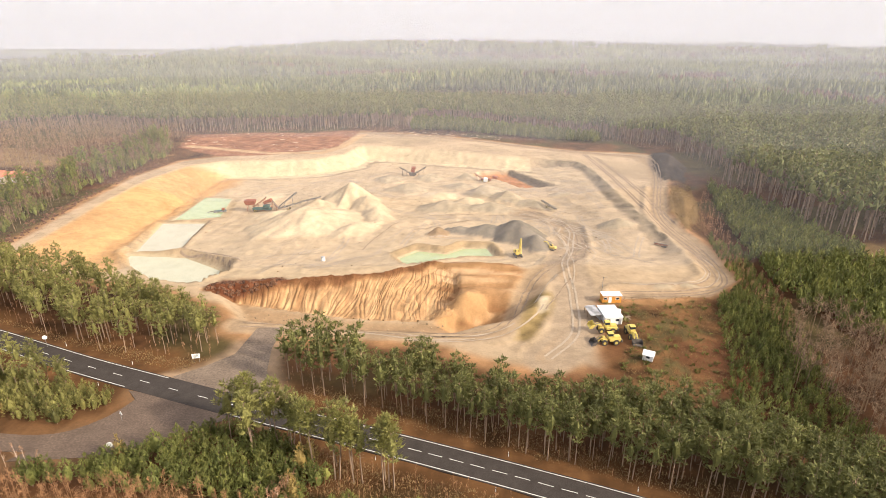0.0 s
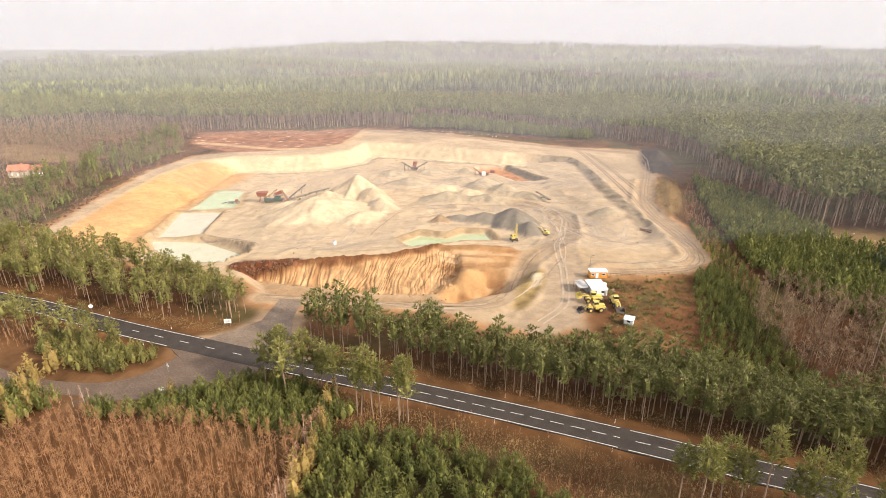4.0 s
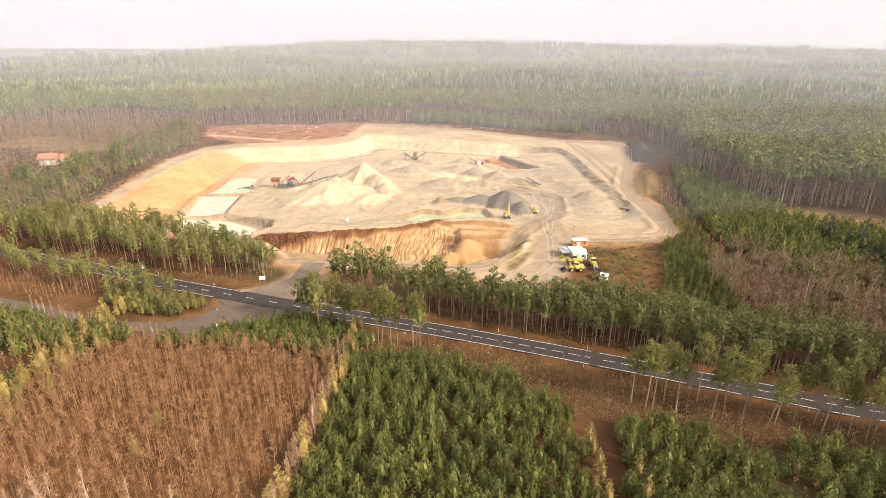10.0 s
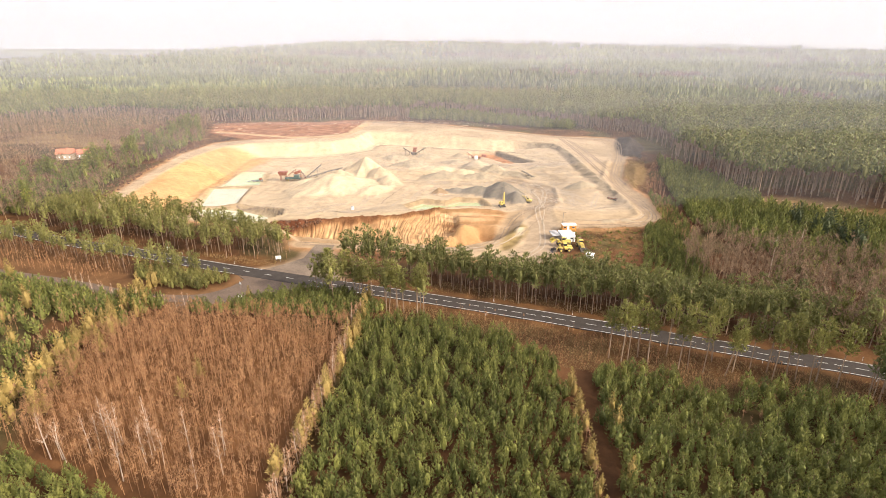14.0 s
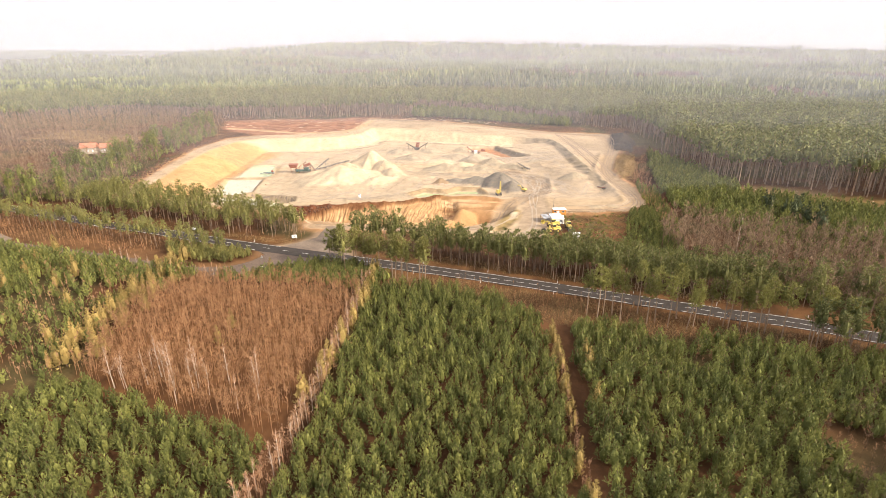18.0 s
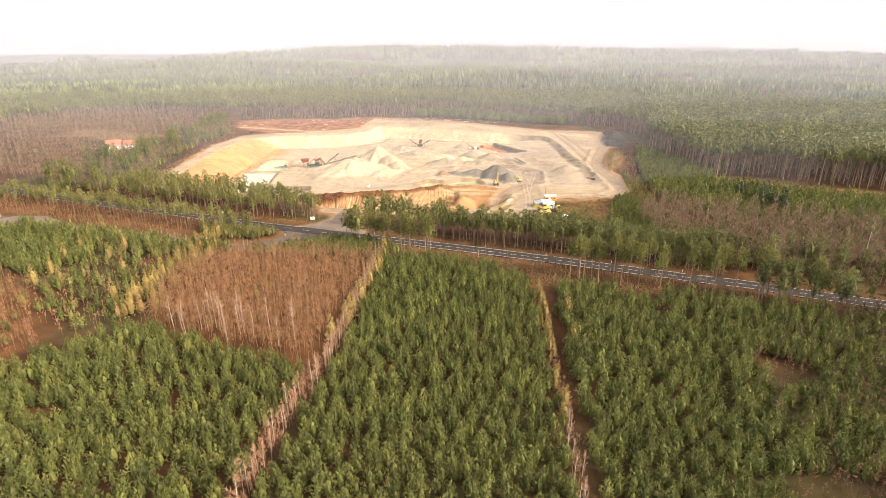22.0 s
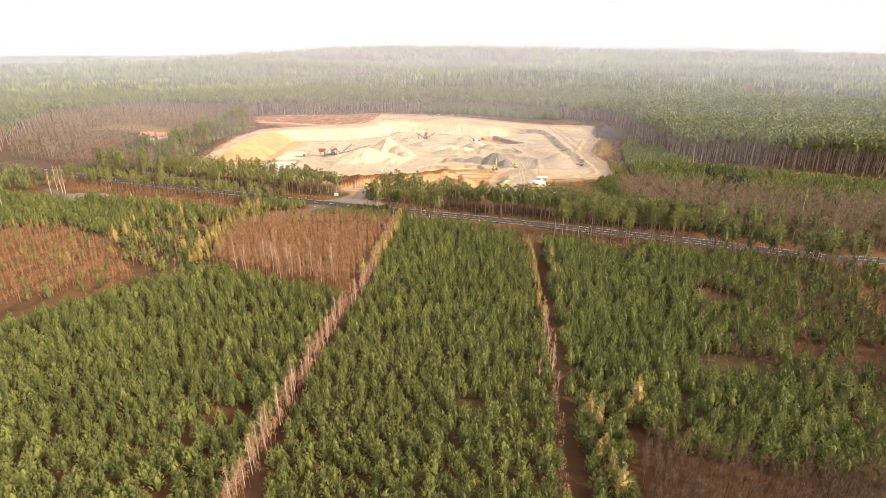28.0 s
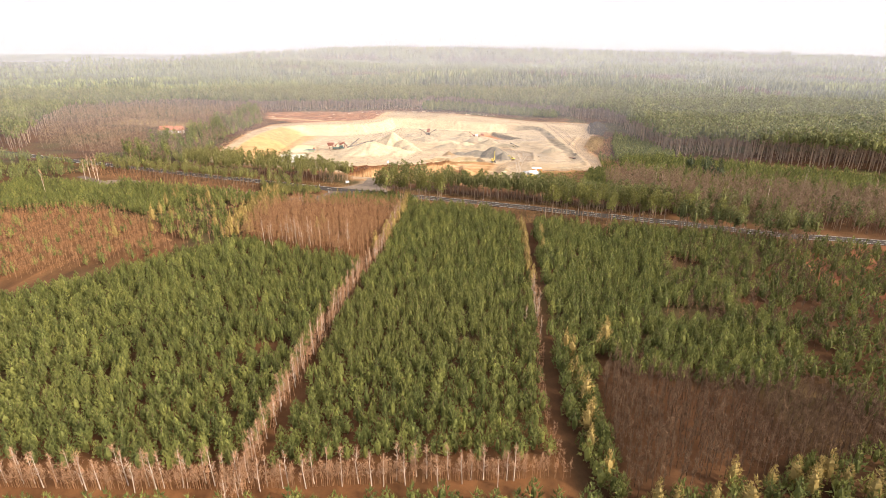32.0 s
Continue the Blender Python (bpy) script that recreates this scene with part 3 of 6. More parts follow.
def ticks(lo, hi, fine, reach_lo, reach_hi):
    grow, t, s = [], lo, fine
    while t > reach_lo:
        s *= 1.16
        t -= s
        grow.append(max(t, reach_lo))
    left = grow[::-1]
    grow, t, s = [], hi, fine
    while t < reach_hi:
        s *= 1.16
        t += s
        grow.append(min(t, reach_hi))
    return np.array(left + list(np.arange(lo, hi + 0.01, fine)) + grow)


gx, gy = ticks(-186, 158, 1.2, -4600, 4600), ticks(110, 418, 1.25, -3000, 4900)
GX, GY = np.meshgrid(gx, gy)
gz, gcol = paint(GX.ravel(), GY.ravel())
cut = inside(GX.ravel(), GY.ravel(), FACE) > 1.3
gz = np.where(cut, gz - 3.5, gz)       # the gullied face has a finer sheet of its own
nx, ny = len(gx), len(gy)
GROUND_Z = gz.reshape(ny, nx)
ids = np.arange(nx * ny).reshape(ny, nx)
quads = np.stack([ids[:-1, :-1], ids[:-1, 1:], ids[1:, 1:], ids[1:, :-1]], -1).reshape(-1, 4)
ground = new("ground", mesh_of("ground", np.c_[GX.ravel(), GY.ravel(), gz], quads, [M_GROUND], attrs={"earth": gcol}, smooth=True))
tagged(ground, "sandy forest ground with an open sand and gravel pit", "ground", kind="structure")

# ---- the gullied sand face ----
fx, fy = np.meshgrid(np.arange(-80.5, 21.6, 0.34), np.arange(147, 187.1, 0.5))
fz, fcol = paint(fx.ravel(), fy.ravel())
rows_, cols_ = fx.shape
fid = np.arange(rows_ * cols_).reshape(rows_, cols_)
fq = np.stack([fid[:-1, :-1], fid[:-1, 1:], fid[1:, 1:], fid[1:, :-1]], -1).reshape(-1, 4)
keep_ = (inside(fx.ravel(), fy.ravel(), FACE) > -0.9)[fq].all(1)
used_, back_ = np.unique(fq[keep_], return_inverse=True)
tagged(new("sand_face", mesh_of("sand_face", np.c_[fx.ravel(), fy.ravel(), fz + 0.02][used_], back_.reshape(-1, 4), [M_GROUND], attrs={"earth": fcol[used_]})), "steep orange sand face cut by rain gullies", "sand face", kind="structure")

# ---- ponds ----
for name, (poly, level) in PONDS.items():
    bm = bmesh.new()
    vs = [bm.verts.new((px, py, level)) for px, py in poly]
    bm.faces.new(vs)
    bmesh.ops.subdivide_edges(bm, edges=bm.edges[:], cuts=3, smooth=0.6)
    ob = part("water", bm, {"left": M_MILK, "middle": M_SILT}.get(name, M_POND))
    tagged(ob, {"left": "pale milky settling pond in the sand pit", "middle": "silted whitish settling pond", "green": "shallow pale green pond below the orange slope", "front": "milky green pond among gravel heaps"}[name], "pond", kind="structure")


# ---- roads ----
def resample(line, gap):
    pts = [Vector((*p, 0)) for p in line]
    out, rest = [pts[0]], 0.0
    smooth = []
    for i in range(len(pts) - 1):
        p0, p1, p2, p3 = pts[max(i - 1, 0)], pts[i], pts[i + 1], pts[min(i + 2, len(pts) - 1)]
        n = max(2, int((p2 - p1).length / 2))
        for k in range(n):
            t = k / n
            smooth.append(0.5 * (2 * p1 + (p2 - p0) * t + (2 * p0 - 5 * p1 + 4 * p2 - p3) * t * t + (3 * p1 - p0 - 3 * p2 + p3) * t**3))
    smooth.append(pts[-1])
    out, need = [smooth[0]], gap
    for a, b in zip(smooth, smooth[1:]):
        left = (b - a).length
        pos = a
        while left >= need:
            pos = pos + (b - a).normalized() * need
            left -= need
            need = gap
            out.append(pos)
        need -= left
    return out


def ribbon(line, lo, hi, lift, thick=0.12):
    """A strip from lo to hi metres right of a line, with thickness, over the ground."""
    bm = bmesh.new()
    rows = []
    for i, p in enumerate(line):
        d = (line[min(i + 1, len(line) - 1)] - line[max(i - 1, 0)]).normalized()
        side = Vector((d.y, -d.x, 0))
        zz = float(ROADZ(p.x, p.y)) + lift
        a, b = p + side * lo, p + side * hi
        rows.append([bm.verts.new((a.x, a.y, zz)), bm.verts.new((b.x, b.y, zz)), bm.verts.new((b.x, b.y, zz - thick)), bm.verts.new((a.x, a.y, zz - thick))])
    for r, s in zip(rows, rows[1:]):
        for k in range(4):
            bm.faces.new((r[k], s[k], s[(k + 1) % 4], r[(k + 1) % 4]))
    bm.faces.new(rows[0]), bm.faces.new(rows[-1][::-1])
    bmesh.ops.recalc_face_normals(bm, faces=bm.faces[:])
    return bm


def ROADZ(x, y):
    return height(np.array([x]), np.array([y]))[0]


road_line = resample(ROAD, 4.0)
tagged(part("road", ribbon(road_line, -3.6, 3.6, 0.10, 0.5), M_ASPHALT), "dark asphalt two-lane country road with white markings", "road", kind="structure")


def slab(poly, lift, mat, name, label, category):
    bm = bmesh.new()
    level = [float(ROADZ(px, py)) for px, py in poly]
    level = [(0.0 if max(map(abs, level)) < 0.6 else h) + lift for h in level]
    vs = [bm.verts.new((px, py, h)) for (px, py), h in zip(poly, level)]
    bm.faces.new(vs)
    bmesh.ops.triangulate(bm, faces=bm.faces[:])
    ext = bmesh.ops.extrude_face_region(bm, geom=bm.faces[:])
    for v in ext["geom"]:
        if isinstance(v, bmesh.types.BMVert):
            v.co.z -= 0.5
    bmesh.ops.recalc_face_normals(bm, faces=bm.faces[:])
    return tagged(part(name, bm, mat), label, category, kind="structure")


slab(MOUTH, 0.06, M_DUSTY, "road", "dusty paved pit entrance meeting the road", "road")
slab([(-222, 118), (-212, 133), (-196, 132), (-184, 124), (-186, 118), (-204, 113)], 0.085, M_DUSTY, "road", "grey paved widening of the forest lane", "road")
slab(SOUTHMOUTH, 0.06, M_LANE, "road", "dusty paved forest lane meeting the road", "road")
tagged(part("road", ribbon(resample(SIDE, 4.0), -2.5, 2.5, 0.07, 0.4), M_LANE), "narrow dusty forest lane beside the main road", "road", kind="structure")

# edge lines with a gap at the junction, and the centre dashes
GAPS = {1: (-69.5, -39), -1: (-76, -48)}       # by side: +1 north, -1 south
for side in (1, -1):
    run = []
    fine_line = resample(ROAD, 1.5)
    for p in fine_line + [None]:
        gap = p is None or GAPS[side][0] < p.x < GAPS[side][1] or abs(p.x) > 330
        if not gap:
            run.append(p)
        elif len(run) > 2:
            tagged(part("edge_line", ribbon(run, -side * 3.2 - 0.09, -side * 3.2 + 0.09, 0.112, 0.008), M_LINE), "white painted edge line on the asphalt", "road marking", kind="structure")
            run = []
        else:
            run = []
centre = resample(ROAD, 0.5)
start = min(range(len(centre)), key=lambda i: abs(centre[i].x + 7.3))
marks = []
k = start
while k < len(centre) - 8 and centre[k].x < 230:
    marks.append((k, 6))
    k += 9
k = start - 9
while k > 8 and centre[k].x > -250:
    marks.append((k, 6))
    k -= 9 if centre[k].x > -48 else 18
for k, n in marks:
    bm = ribbon(centre[k:k + n + 1], -0.08, 0.08, 0.114, 0.008)
    tagged(part("centre_dash", bm, M_LINE), "white painted centre dash", "road marking", "centre dashes", "structure")


# ---- tyre tracks on the sand ----
def tracks(lines, half, lift, mat, label):
    vs, fs, at = [], [], 0
    for line, off in lines:
        pts = resample(line, 1.3)
        P = np.array([(p.x, p.y) for p in pts])
        D = np.gradient(P, axis=0)
        D /= np.maximum(np.linalg.norm(D, axis=1, keepdims=True), 1e-6)
        N = np.c_[D[:, 1], -D[:, 0]]
        sway = (off + 0.35 * fbm(P[:, 0], P[:, 1], 9, 55))[:, None]
        wide_ = (half * (0.75 + 0.7 * vnoise(P[:, 0] / 6, P[:, 1] / 6, 56)))[:, None]
        E = np.stack([P + N * (sway - wide_), P + N * (sway + wide_)], 1).reshape(-1, 2)
        z = height(E[:, 0], E[:, 1]) + lift
        vs.append(np.c_[E, z])
        i = np.arange(len(P) - 1)[:, None] * 2
        fs.append(i + np.array([[0, 1, 3, 2]]) + at)
        at += len(E)
    tagged(new("tyre_tracks", mesh_of("tyre_tracks", np.vstack(vs), np.vstack(fs), [mat])), label, "tyre tracks", kind="stuff")


INNER = [(103.8, 391.6), (103.5, 322), (101, 263), (98.8, 231), (99.2, 203), (100.6, 184)]
INNER2 = [(108.5, 382.6), (110.5, 328.7), (108, 267.6), (105, 231)]
tracks([(line, o) for line in (INNER, INNER2) for o in (-0.9, 0.9)], 0.45, 0.09, M_TRACK, "dark tyre tracks above the pit slope")
tracks([(RING, o) for o in (-1.6, 0.3, 1.9)] + [(HAUL, -1.0), (HAUL, 1.0)], 0.28, 0.09, M_TRACK, "dark wheel ruts along the haul road")
rng7 = np.random.default_rng(77)
curves = []
while len(curves) < 44:
    x0, y0, way, bend = rng7.uniform(-60, 92), rng7.uniform(195, 340), rng7.uniform(0, 6.28), rng7.normal(0, 0.02)
    line = []
    for i in range(int(rng7.integers(8, 22))):
        q = (np.array([x0]), np.array([y0]))
        if inside(*q, PIT)[0] < 9 or heaps_at(*q)[0][0] > 0.2 or max(inside(*q, p[0])[0] for p in PONDS.values()) > -5 or inside(*q, RED)[0] > -4:
            break
        line.append((x0, y0))
        x0, y0, way = x0 + 3.5 * math.cos(way), y0 + 3.5 * math.sin(way), way + bend * 3.5
    if len(line) > 5:
        curves.append(line)
tracks([(line, o) for line in curves + [HAUL2] for o in (-1.0, 1.0)], 0.3, 0.09, M_PALETRACK, "faint tyre tracks across the pit floor")
WAYS = [
    [(27.6, 127.7), (38.7, 150.5), (48.9, 186.1), (51.7, 223.4), (40.7, 251.7), (18.7, 256.4), (-12.3, 251.9), (-26, 226), (-32, 205)],
    [(55, 171.6), (70.5, 166), (87.8, 168), (97, 178), (97, 192)],
    [(-67.7, 194), (-48.6, 187), (-32.5, 194), (-24, 213), (-12, 236), (18.6, 254.9)],
    [(46, 178), (58, 200), (62, 222), (56, 240), (40, 252)],
    [(-28.7, 318), (5.5, 312), (44, 276), (64, 262), (84, 250)],
    [(-62, 139), (-27.1, 136.6), (-3.9, 131.9), (14, 134), (26, 145), (37, 165), (47, 182)]]
rng8 = np.random.default_rng(78)
pale, dark = [], []
for way in WAYS:
    whole = [(p.x, p.y) for p in resample(way, 4.0)]
    for o in rng8.uniform(-3.5, 3.5, 6):
        k0 = int(rng8.integers(0, max(1, len(whole) - 6)))
        k1 = min(len(whole), k0 + int(rng8.integers(5, 16)))
        (pale if rng8.uniform() < 0.6 else dark).append((whole[k0:k1], float(o)))
tracks(pale, 0.22, 0.09, M_PALETRACK, "pale packed wheel marks along the pit roads")
tracks(dark, 0.2, 0.1, M_TRACK, "dark wheel marks along the pit roads")
DITCH = [(-116, 258), (-119, 240), (-118, 222), (-110, 213), (-98, 208), (-86, 200), (-80, 193)]
tracks([(DITCH, -1.3), (DITCH, 1.3)], 0.42, 0.1, M_TRACK, "dark wet edges of the ditch beside the settling ponds")
# ---- trees: templates as arrays (verts, triangles, material index) ----
RNG = np.random.default_rng(7)


def cone_tris(p0, p1, r0, r1, sides=5):
    p0, p1 = np.array(p0, float), np.array(p1, float)
    d = (p1 - p0) / np.linalg.norm(p1 - p0)
    a = np.cross(d, [0.3, 0.9, 0.2] if abs(d[2]) > 0.5 else [0, 0, 1.0])
    a /= np.linalg.norm(a)
    b = np.cross(d, a)
    t = np.arange(sides) * 2 * np.pi / sides
    ring = np.cos(t)[:, None] * a + np.sin(t)[:, None] * b
    if r1 <= 0:
        v = np.vstack([p0 + ring * r0, p1])
        f = [(i, (i + 1) % sides, sides) for i in range(sides)]
    else:
        v = np.vstack([p0 + ring * r0, p1 + ring * r1])
        f = [(i, (i + 1) % sides, sides + i) for i in range(sides)] + [((i + 1) % sides, sides + (i + 1) % sides, sides + i) for i in range(sides)]
    return v, np.array(f)


def tufts(places, ways, length, width, k):
    """k narrow leaves in different planes at each place, fanning out along its way."""
    n = len(places)
    P, W = np.repeat(places, k, 0), np.repeat(ways, k, 0)
    L = np.repeat(np.broadcast_to(length, n), k) * RNG.uniform(0.7, 1.25, n * k)
    W = W + RNG.normal(0, 0.42, W.shape)
    W /= np.linalg.norm(W, axis=1, keepdims=True)
    S = np.cross(W, RNG.normal(0, 1, W.shape))
    S /= np.linalg.norm(S, axis=1, keepdims=True)
    wd = (np.repeat(np.broadcast_to(width, n), k) * RNG.uniform(0.7, 1.3, n * k))[:, None]
    P = P + RNG.normal(0, 1, P.shape) * wd * 0.5
    v = np.stack([P + S * wd - W * L[:, None] * 0.25, P - S * wd - W * L[:, None] * 0.25, P + W * L[:, None]], 1).reshape(-1, 3)
    return v, np.arange(3 * n * k).reshape(-1, 3)


def joined(pieces):
    vs, fs, ms, at = [], [], [], 0
    for (v, f), m in pieces:
        vs.append(v), fs.append(f + at), ms.append(np.full(len(f), m))
        at += len(v)
    return np.vstack(vs), np.vstack(fs), np.concatenate(ms)


def crown_core(z0, z1, R, sides=6, squash=0.62):
    zs = np.array([z0, z0 + (z1 - z0) * 0.32, z0 + (z1 - z0) * 0.72])
    rs = R * squash * np.array([0.55, 1.0, 0.70])
    t = np.arange(sides) * 2 * np.pi / sides
    v = np.vstack([np.c_[np.cos(t + i) * r * RNG.uniform(0.8, 1.2, sides), np.sin(t + i) * r * RNG.uniform(0.8, 1.2, sides), np.full(sides, z)] for i, (z, r) in enumerate(zip(zs, rs))] + [[[0, 0, z0 + (z1 - z0) * 0.93]]])
    f = []
    for r in (0, 1):
        for i in range(sides):
            a, b = r * sides + i, r * sides + (i + 1) % sides
            f += [(a, b, a + sides), (b, b + sides, a + sides)]
    f += [(2 * sides + i, 2 * sides + (i + 1) % sides, 3 * sides) for i in range(sides)]
    return v, np.array(f)


def young_pine(h=5.6, R=1.5, n=58, k=4, lod=0, core=0.5):
    """A planted pine: a rounded crown of upturned shoots, each a brush of needles, round a dim inner crown."""
    pieces = [(cone_tris((0, 0, -0.3), (0, 0, h * 0.9), 0.10, 0.02, 4), 0)]
    u = 1 - (1 - (np.arange(n) + RNG.uniform(0.2, 0.8, n)) / n) ** 0.72
    a = np.arange(n) * 2.39996 + RNG.normal(0, 0.25, n)
    z = h * (0.24 + 0.66 * u)
    r = R * (1 - u**1.5) ** 0.62 * RNG.uniform(0.70, 1.10, n)
    pl = np.c_[np.cos(a) * r, np.sin(a) * r, z + RNG.normal(0, 0.14, n)]
    wy = np.c_[np.cos(a) * (0.75 - 0.5 * u), np.sin(a) * (0.75 - 0.5 * u), 0.75 + 0.6 * u]
    pl, wy = np.vstack([pl, [[0, 0, h * 0.90], [0, 0, h * 0.95]]]), np.vstack([wy, [[0, 0, 1.2], [0, 0, 1.4]]])
    wy = wy / np.linalg.norm(wy, axis=1, keepdims=True)
    pieces.append((crown_core(h * 0.1, h * 0.74, R, 5, core), 1))
    pieces.append((tufts(pl, wy, 0.62 if lod == 0 else 0.95, 0.10 if lod == 0 else 0.17, k), 1))
    return joined(pieces)


def tall_pine(h=17.0, R=2.1, crown=0.42, clumps=16, per=5, k=3, lean=0.3, leaf=0.8, deadwood=5, stem=0.17, limbed=True, slim=0.2, core=0.42):
    """A forest pine: a long bare stem and an uneven crown of flat clumps on rising limbs."""
    top = np.array([RNG.normal(0, lean), RNG.normal(0, lean), h * 0.97])
    bend = top * np.array([0.45, 0.45, 0.5]) + [RNG.normal(0, lean * 0.6), RNG.normal(0, lean * 0.6), 0]
    pieces = [(cone_tris((0, 0, -0.4), bend, stem, stem * 0.7, 4), 0), (cone_tris(bend, top, stem * 0.7, 0.03, 4), 0)]
    z0 = h * (1 - crown)
    for i in range(deadwood):
        z = RNG.uniform(h * 0.35, z0)
        a = RNG.uniform(0, 6.28)
        c = np.array([top[0] * z / h, top[1] * z / h, z])
        pieces.append((cone_tris(c, c + [math.cos(a) * 0.9, math.sin(a) * 0.9, RNG.uniform(-0.2, 0.4)], 0.03, 0, 3), 0))
    pl, wy = [], []
    for i in range(clumps):
        u = (i + RNG.uniform(0.1, 0.9)) / clumps
        z = z0 + (h - z0) * u
        r = R * (0.35 + 0.75 * math.sin(math.pi * min(1, 0.22 + 0.74 * u))) * RNG.uniform(0.45, 1.0)
        a = i * 2.4 + RNG.normal(0, 0.4)
        c = np.array([top[0] * z / h + math.cos(a) * r, top[1] * z / h + math.sin(a) * r, z])
        if limbed and i % 2 == 0:
            pieces.append((cone_tris((top[0] * z / h, top[1] * z / h, z - r * 0.45), c, 0.05, 0, 3), 0))
        for j in range(per):
            o = RNG.normal(0, 1, 3) * [0.50, 0.50, 0.28] * R * 0.42
            pl.append(c + o)
            wy.append(o * [1, 1, 0.6] + [math.cos(a) * 0.4, math.sin(a) * 0.4, 0.55])
    wy = np.array(wy) / np.linalg.norm(wy, axis=1, keepdims=True)
    v, f = crown_core(z0 + (h - z0) * 0.12, h * 0.86, R, 5, core)
    pieces.append(((v + np.c_[top[0] * v[:, 2] / h, top[1] * v[:, 2] / h, 0 * v[:, 2]], f), 1))
    pieces.append((tufts(np.array(pl), wy, leaf, leaf * slim, k), 1))
    return joined(pieces)


def larch(h=7.6, R=2.0, k=4):
    z0, pl, wy = h * 0.12, [], []
    for w in range(12):
        u = w / 11
        z = z0 + (h * 0.95 - z0) * u
        r = R * (1 - u) ** 0.85 + 0.06
        for i in range(7 if u < 0.7 else 4):
            a = RNG.uniform(0, 6.28)
            rr = r * RNG.uniform(0.45, 1.05)
            pl.append((math.cos(a) * rr, math.sin(a) * rr, z)), wy.append((math.cos(a), math.sin(a), 0.5 + u))
    wy = np.array(wy) / np.linalg.norm(wy, axis=1, keepdims=True)
    return joined([(cone_tris((0, 0, -0.3), (0, 0, h), 0.12, 0.0, 4), 0), (crown_core(z0, h * 0.8, R, 5, 0.5), 1), (tufts(np.array(pl), wy, 0.6, 0.12, k), 1)])


def bare_tree(h=8.0, spread=1.3, limbs=10, twigs=45, thick=0.09, rise=1.4, fine=0.035):
    """A leafless tree: stem, rising limbs and a haze of twigs (material 1)."""
    top = np.array([RNG.normal(0, 0.25), RNG.normal(0, 0.25), h])
    mid = top * [0.4, 0.4, 0.5] + [RNG.normal(0, 0.15), RNG.normal(0, 0.15), 0]
    pieces = [(cone_tris((0, 0, -0.3), mid, thick, thick * 0.65, 4), 0), (cone_tris(mid, top, thick * 0.65, 0, 4), 0)]
    tips = []
    for i in range(limbs):
        u = RNG.uniform(0.32, 0.95)
        p = mid * (u / 0.5) if u < 0.5 else mid + (top - mid) * ((u - 0.5) / 0.5)
        a = RNG.uniform(0, 6.28)
        r = spread * (1.15 - u) * RNG.uniform(0.6, 1.3)
        q = p + [math.cos(a) * r, math.sin(a) * r, r * rise * RNG.uniform(0.7, 1.2)]
        pieces.append((cone_tris(p, q, thick * 0.38, 0, 3), 0))
        tips += [(p, q)] * 1
    if twigs:
        P = np.array([p + (q - p) * RNG.uniform(0.3, 1.0) for p, q in (tips[RNG.integers(len(tips))] for _ in range(twigs))])
        W = np.c_[RNG.normal(0, 0.6, (twigs, 2)), RNG.uniform(0.5, 1.3, twigs)]
        W /= np.linalg.norm(W, axis=1, keepdims=True)
        pieces.append((tufts(P, W, 0.95, fine, 1), 1))
    return joined(pieces)


def shrub(h=1.6, R=0.9, n=16, k=2, width=0.16):
    a, u = RNG.uniform(0, 6.28, n), RNG.uniform(0, 1, n)
    r = R * np.sqrt(RNG.uniform(0, 1, n))
    P = np.c_[np.cos(a) * r, np.sin(a) * r, h * 0.75 * u * (1 - 0.5 * r / R)]
    W = np.c_[np.cos(a) * 0.6, np.sin(a) * 0.6, np.full(n, 0.9)]
    v, f = tufts(P, W / np.linalg.norm(W, axis=1, keepdims=True), h * 0.45, width, k)
    return v, f, np.zeros(len(f), int)


def low_tree(h, R, z0, sides=5, rings=2):
    """A far tree: an uneven tapered crown on a short stem."""
    t = np.arange(sides) * 2 * np.pi / sides
    v = np.vstack([np.c_[np.cos(t) * R * RNG.uniform(0.6, 1.25, sides), np.sin(t) * R * RNG.uniform(0.6, 1.25, sides), z0 + (h - z0) * RNG.uniform(0.05, 0.45, sides)], [[0, 0, z0 * 0.8], [RNG.normal(0, R * 0.2), RNG.normal(0, R * 0.2), h]]])
    f = [(i, (i + 1) % sides, sides + 1) for i in range(sides)] + [((i + 1) % sides, i, sides) for i in range(sides)]
    m = [1] * len(f)
    s = cone_tris((0, 0, -0.5), (0, 0, z0 + 1), 0.22, 0.14, 3)
    return joined([(s, 0), ((v, np.array(f)), 1)])


# ---- sowing ----
def sow(poly, gap, jitter=0.42, keep=1.0, seed=0, avoid=True):
    """Points on a shaken grid inside a polygon."""
    rng = np.random.default_rng(seed + 100)
    xs, ys = [p[0] for p in poly], [p[1] for p in poly]
    X, Y = np.meshgrid(np.arange(min(xs), max(xs), gap), np.arange(min(ys), max(ys), gap))
    X = X + (np.arange(X.shape[0])[:, None] % 2) * gap * 0.5
    X, Y = (X + rng.uniform(-jitter, jitter, X.shape) * gap).ravel(), (Y + rng.uniform(-jitter, jitter, Y.shape) * gap).ravel()
    ok = (inside(X, Y, poly) > 0) & (rng.uniform(0, 1, len(X)) < keep)
    if avoid:
        ok &= (along(X, Y, ROAD) > 6.5) & (along(X, Y, SIDE) > 5.2) & (inside(X, Y, MOUTH) < -2) & (inside(X, Y, SOUTHMOUTH) < -2)
        ok &= inside(X, Y, APRON) < -0.5
        ok &= (np.hypot(X + 250, Y - 299) > 13) & ((np.abs(X + 246) > 11) | (np.abs(Y - 286) > 9))
    return X[ok], Y[ok]


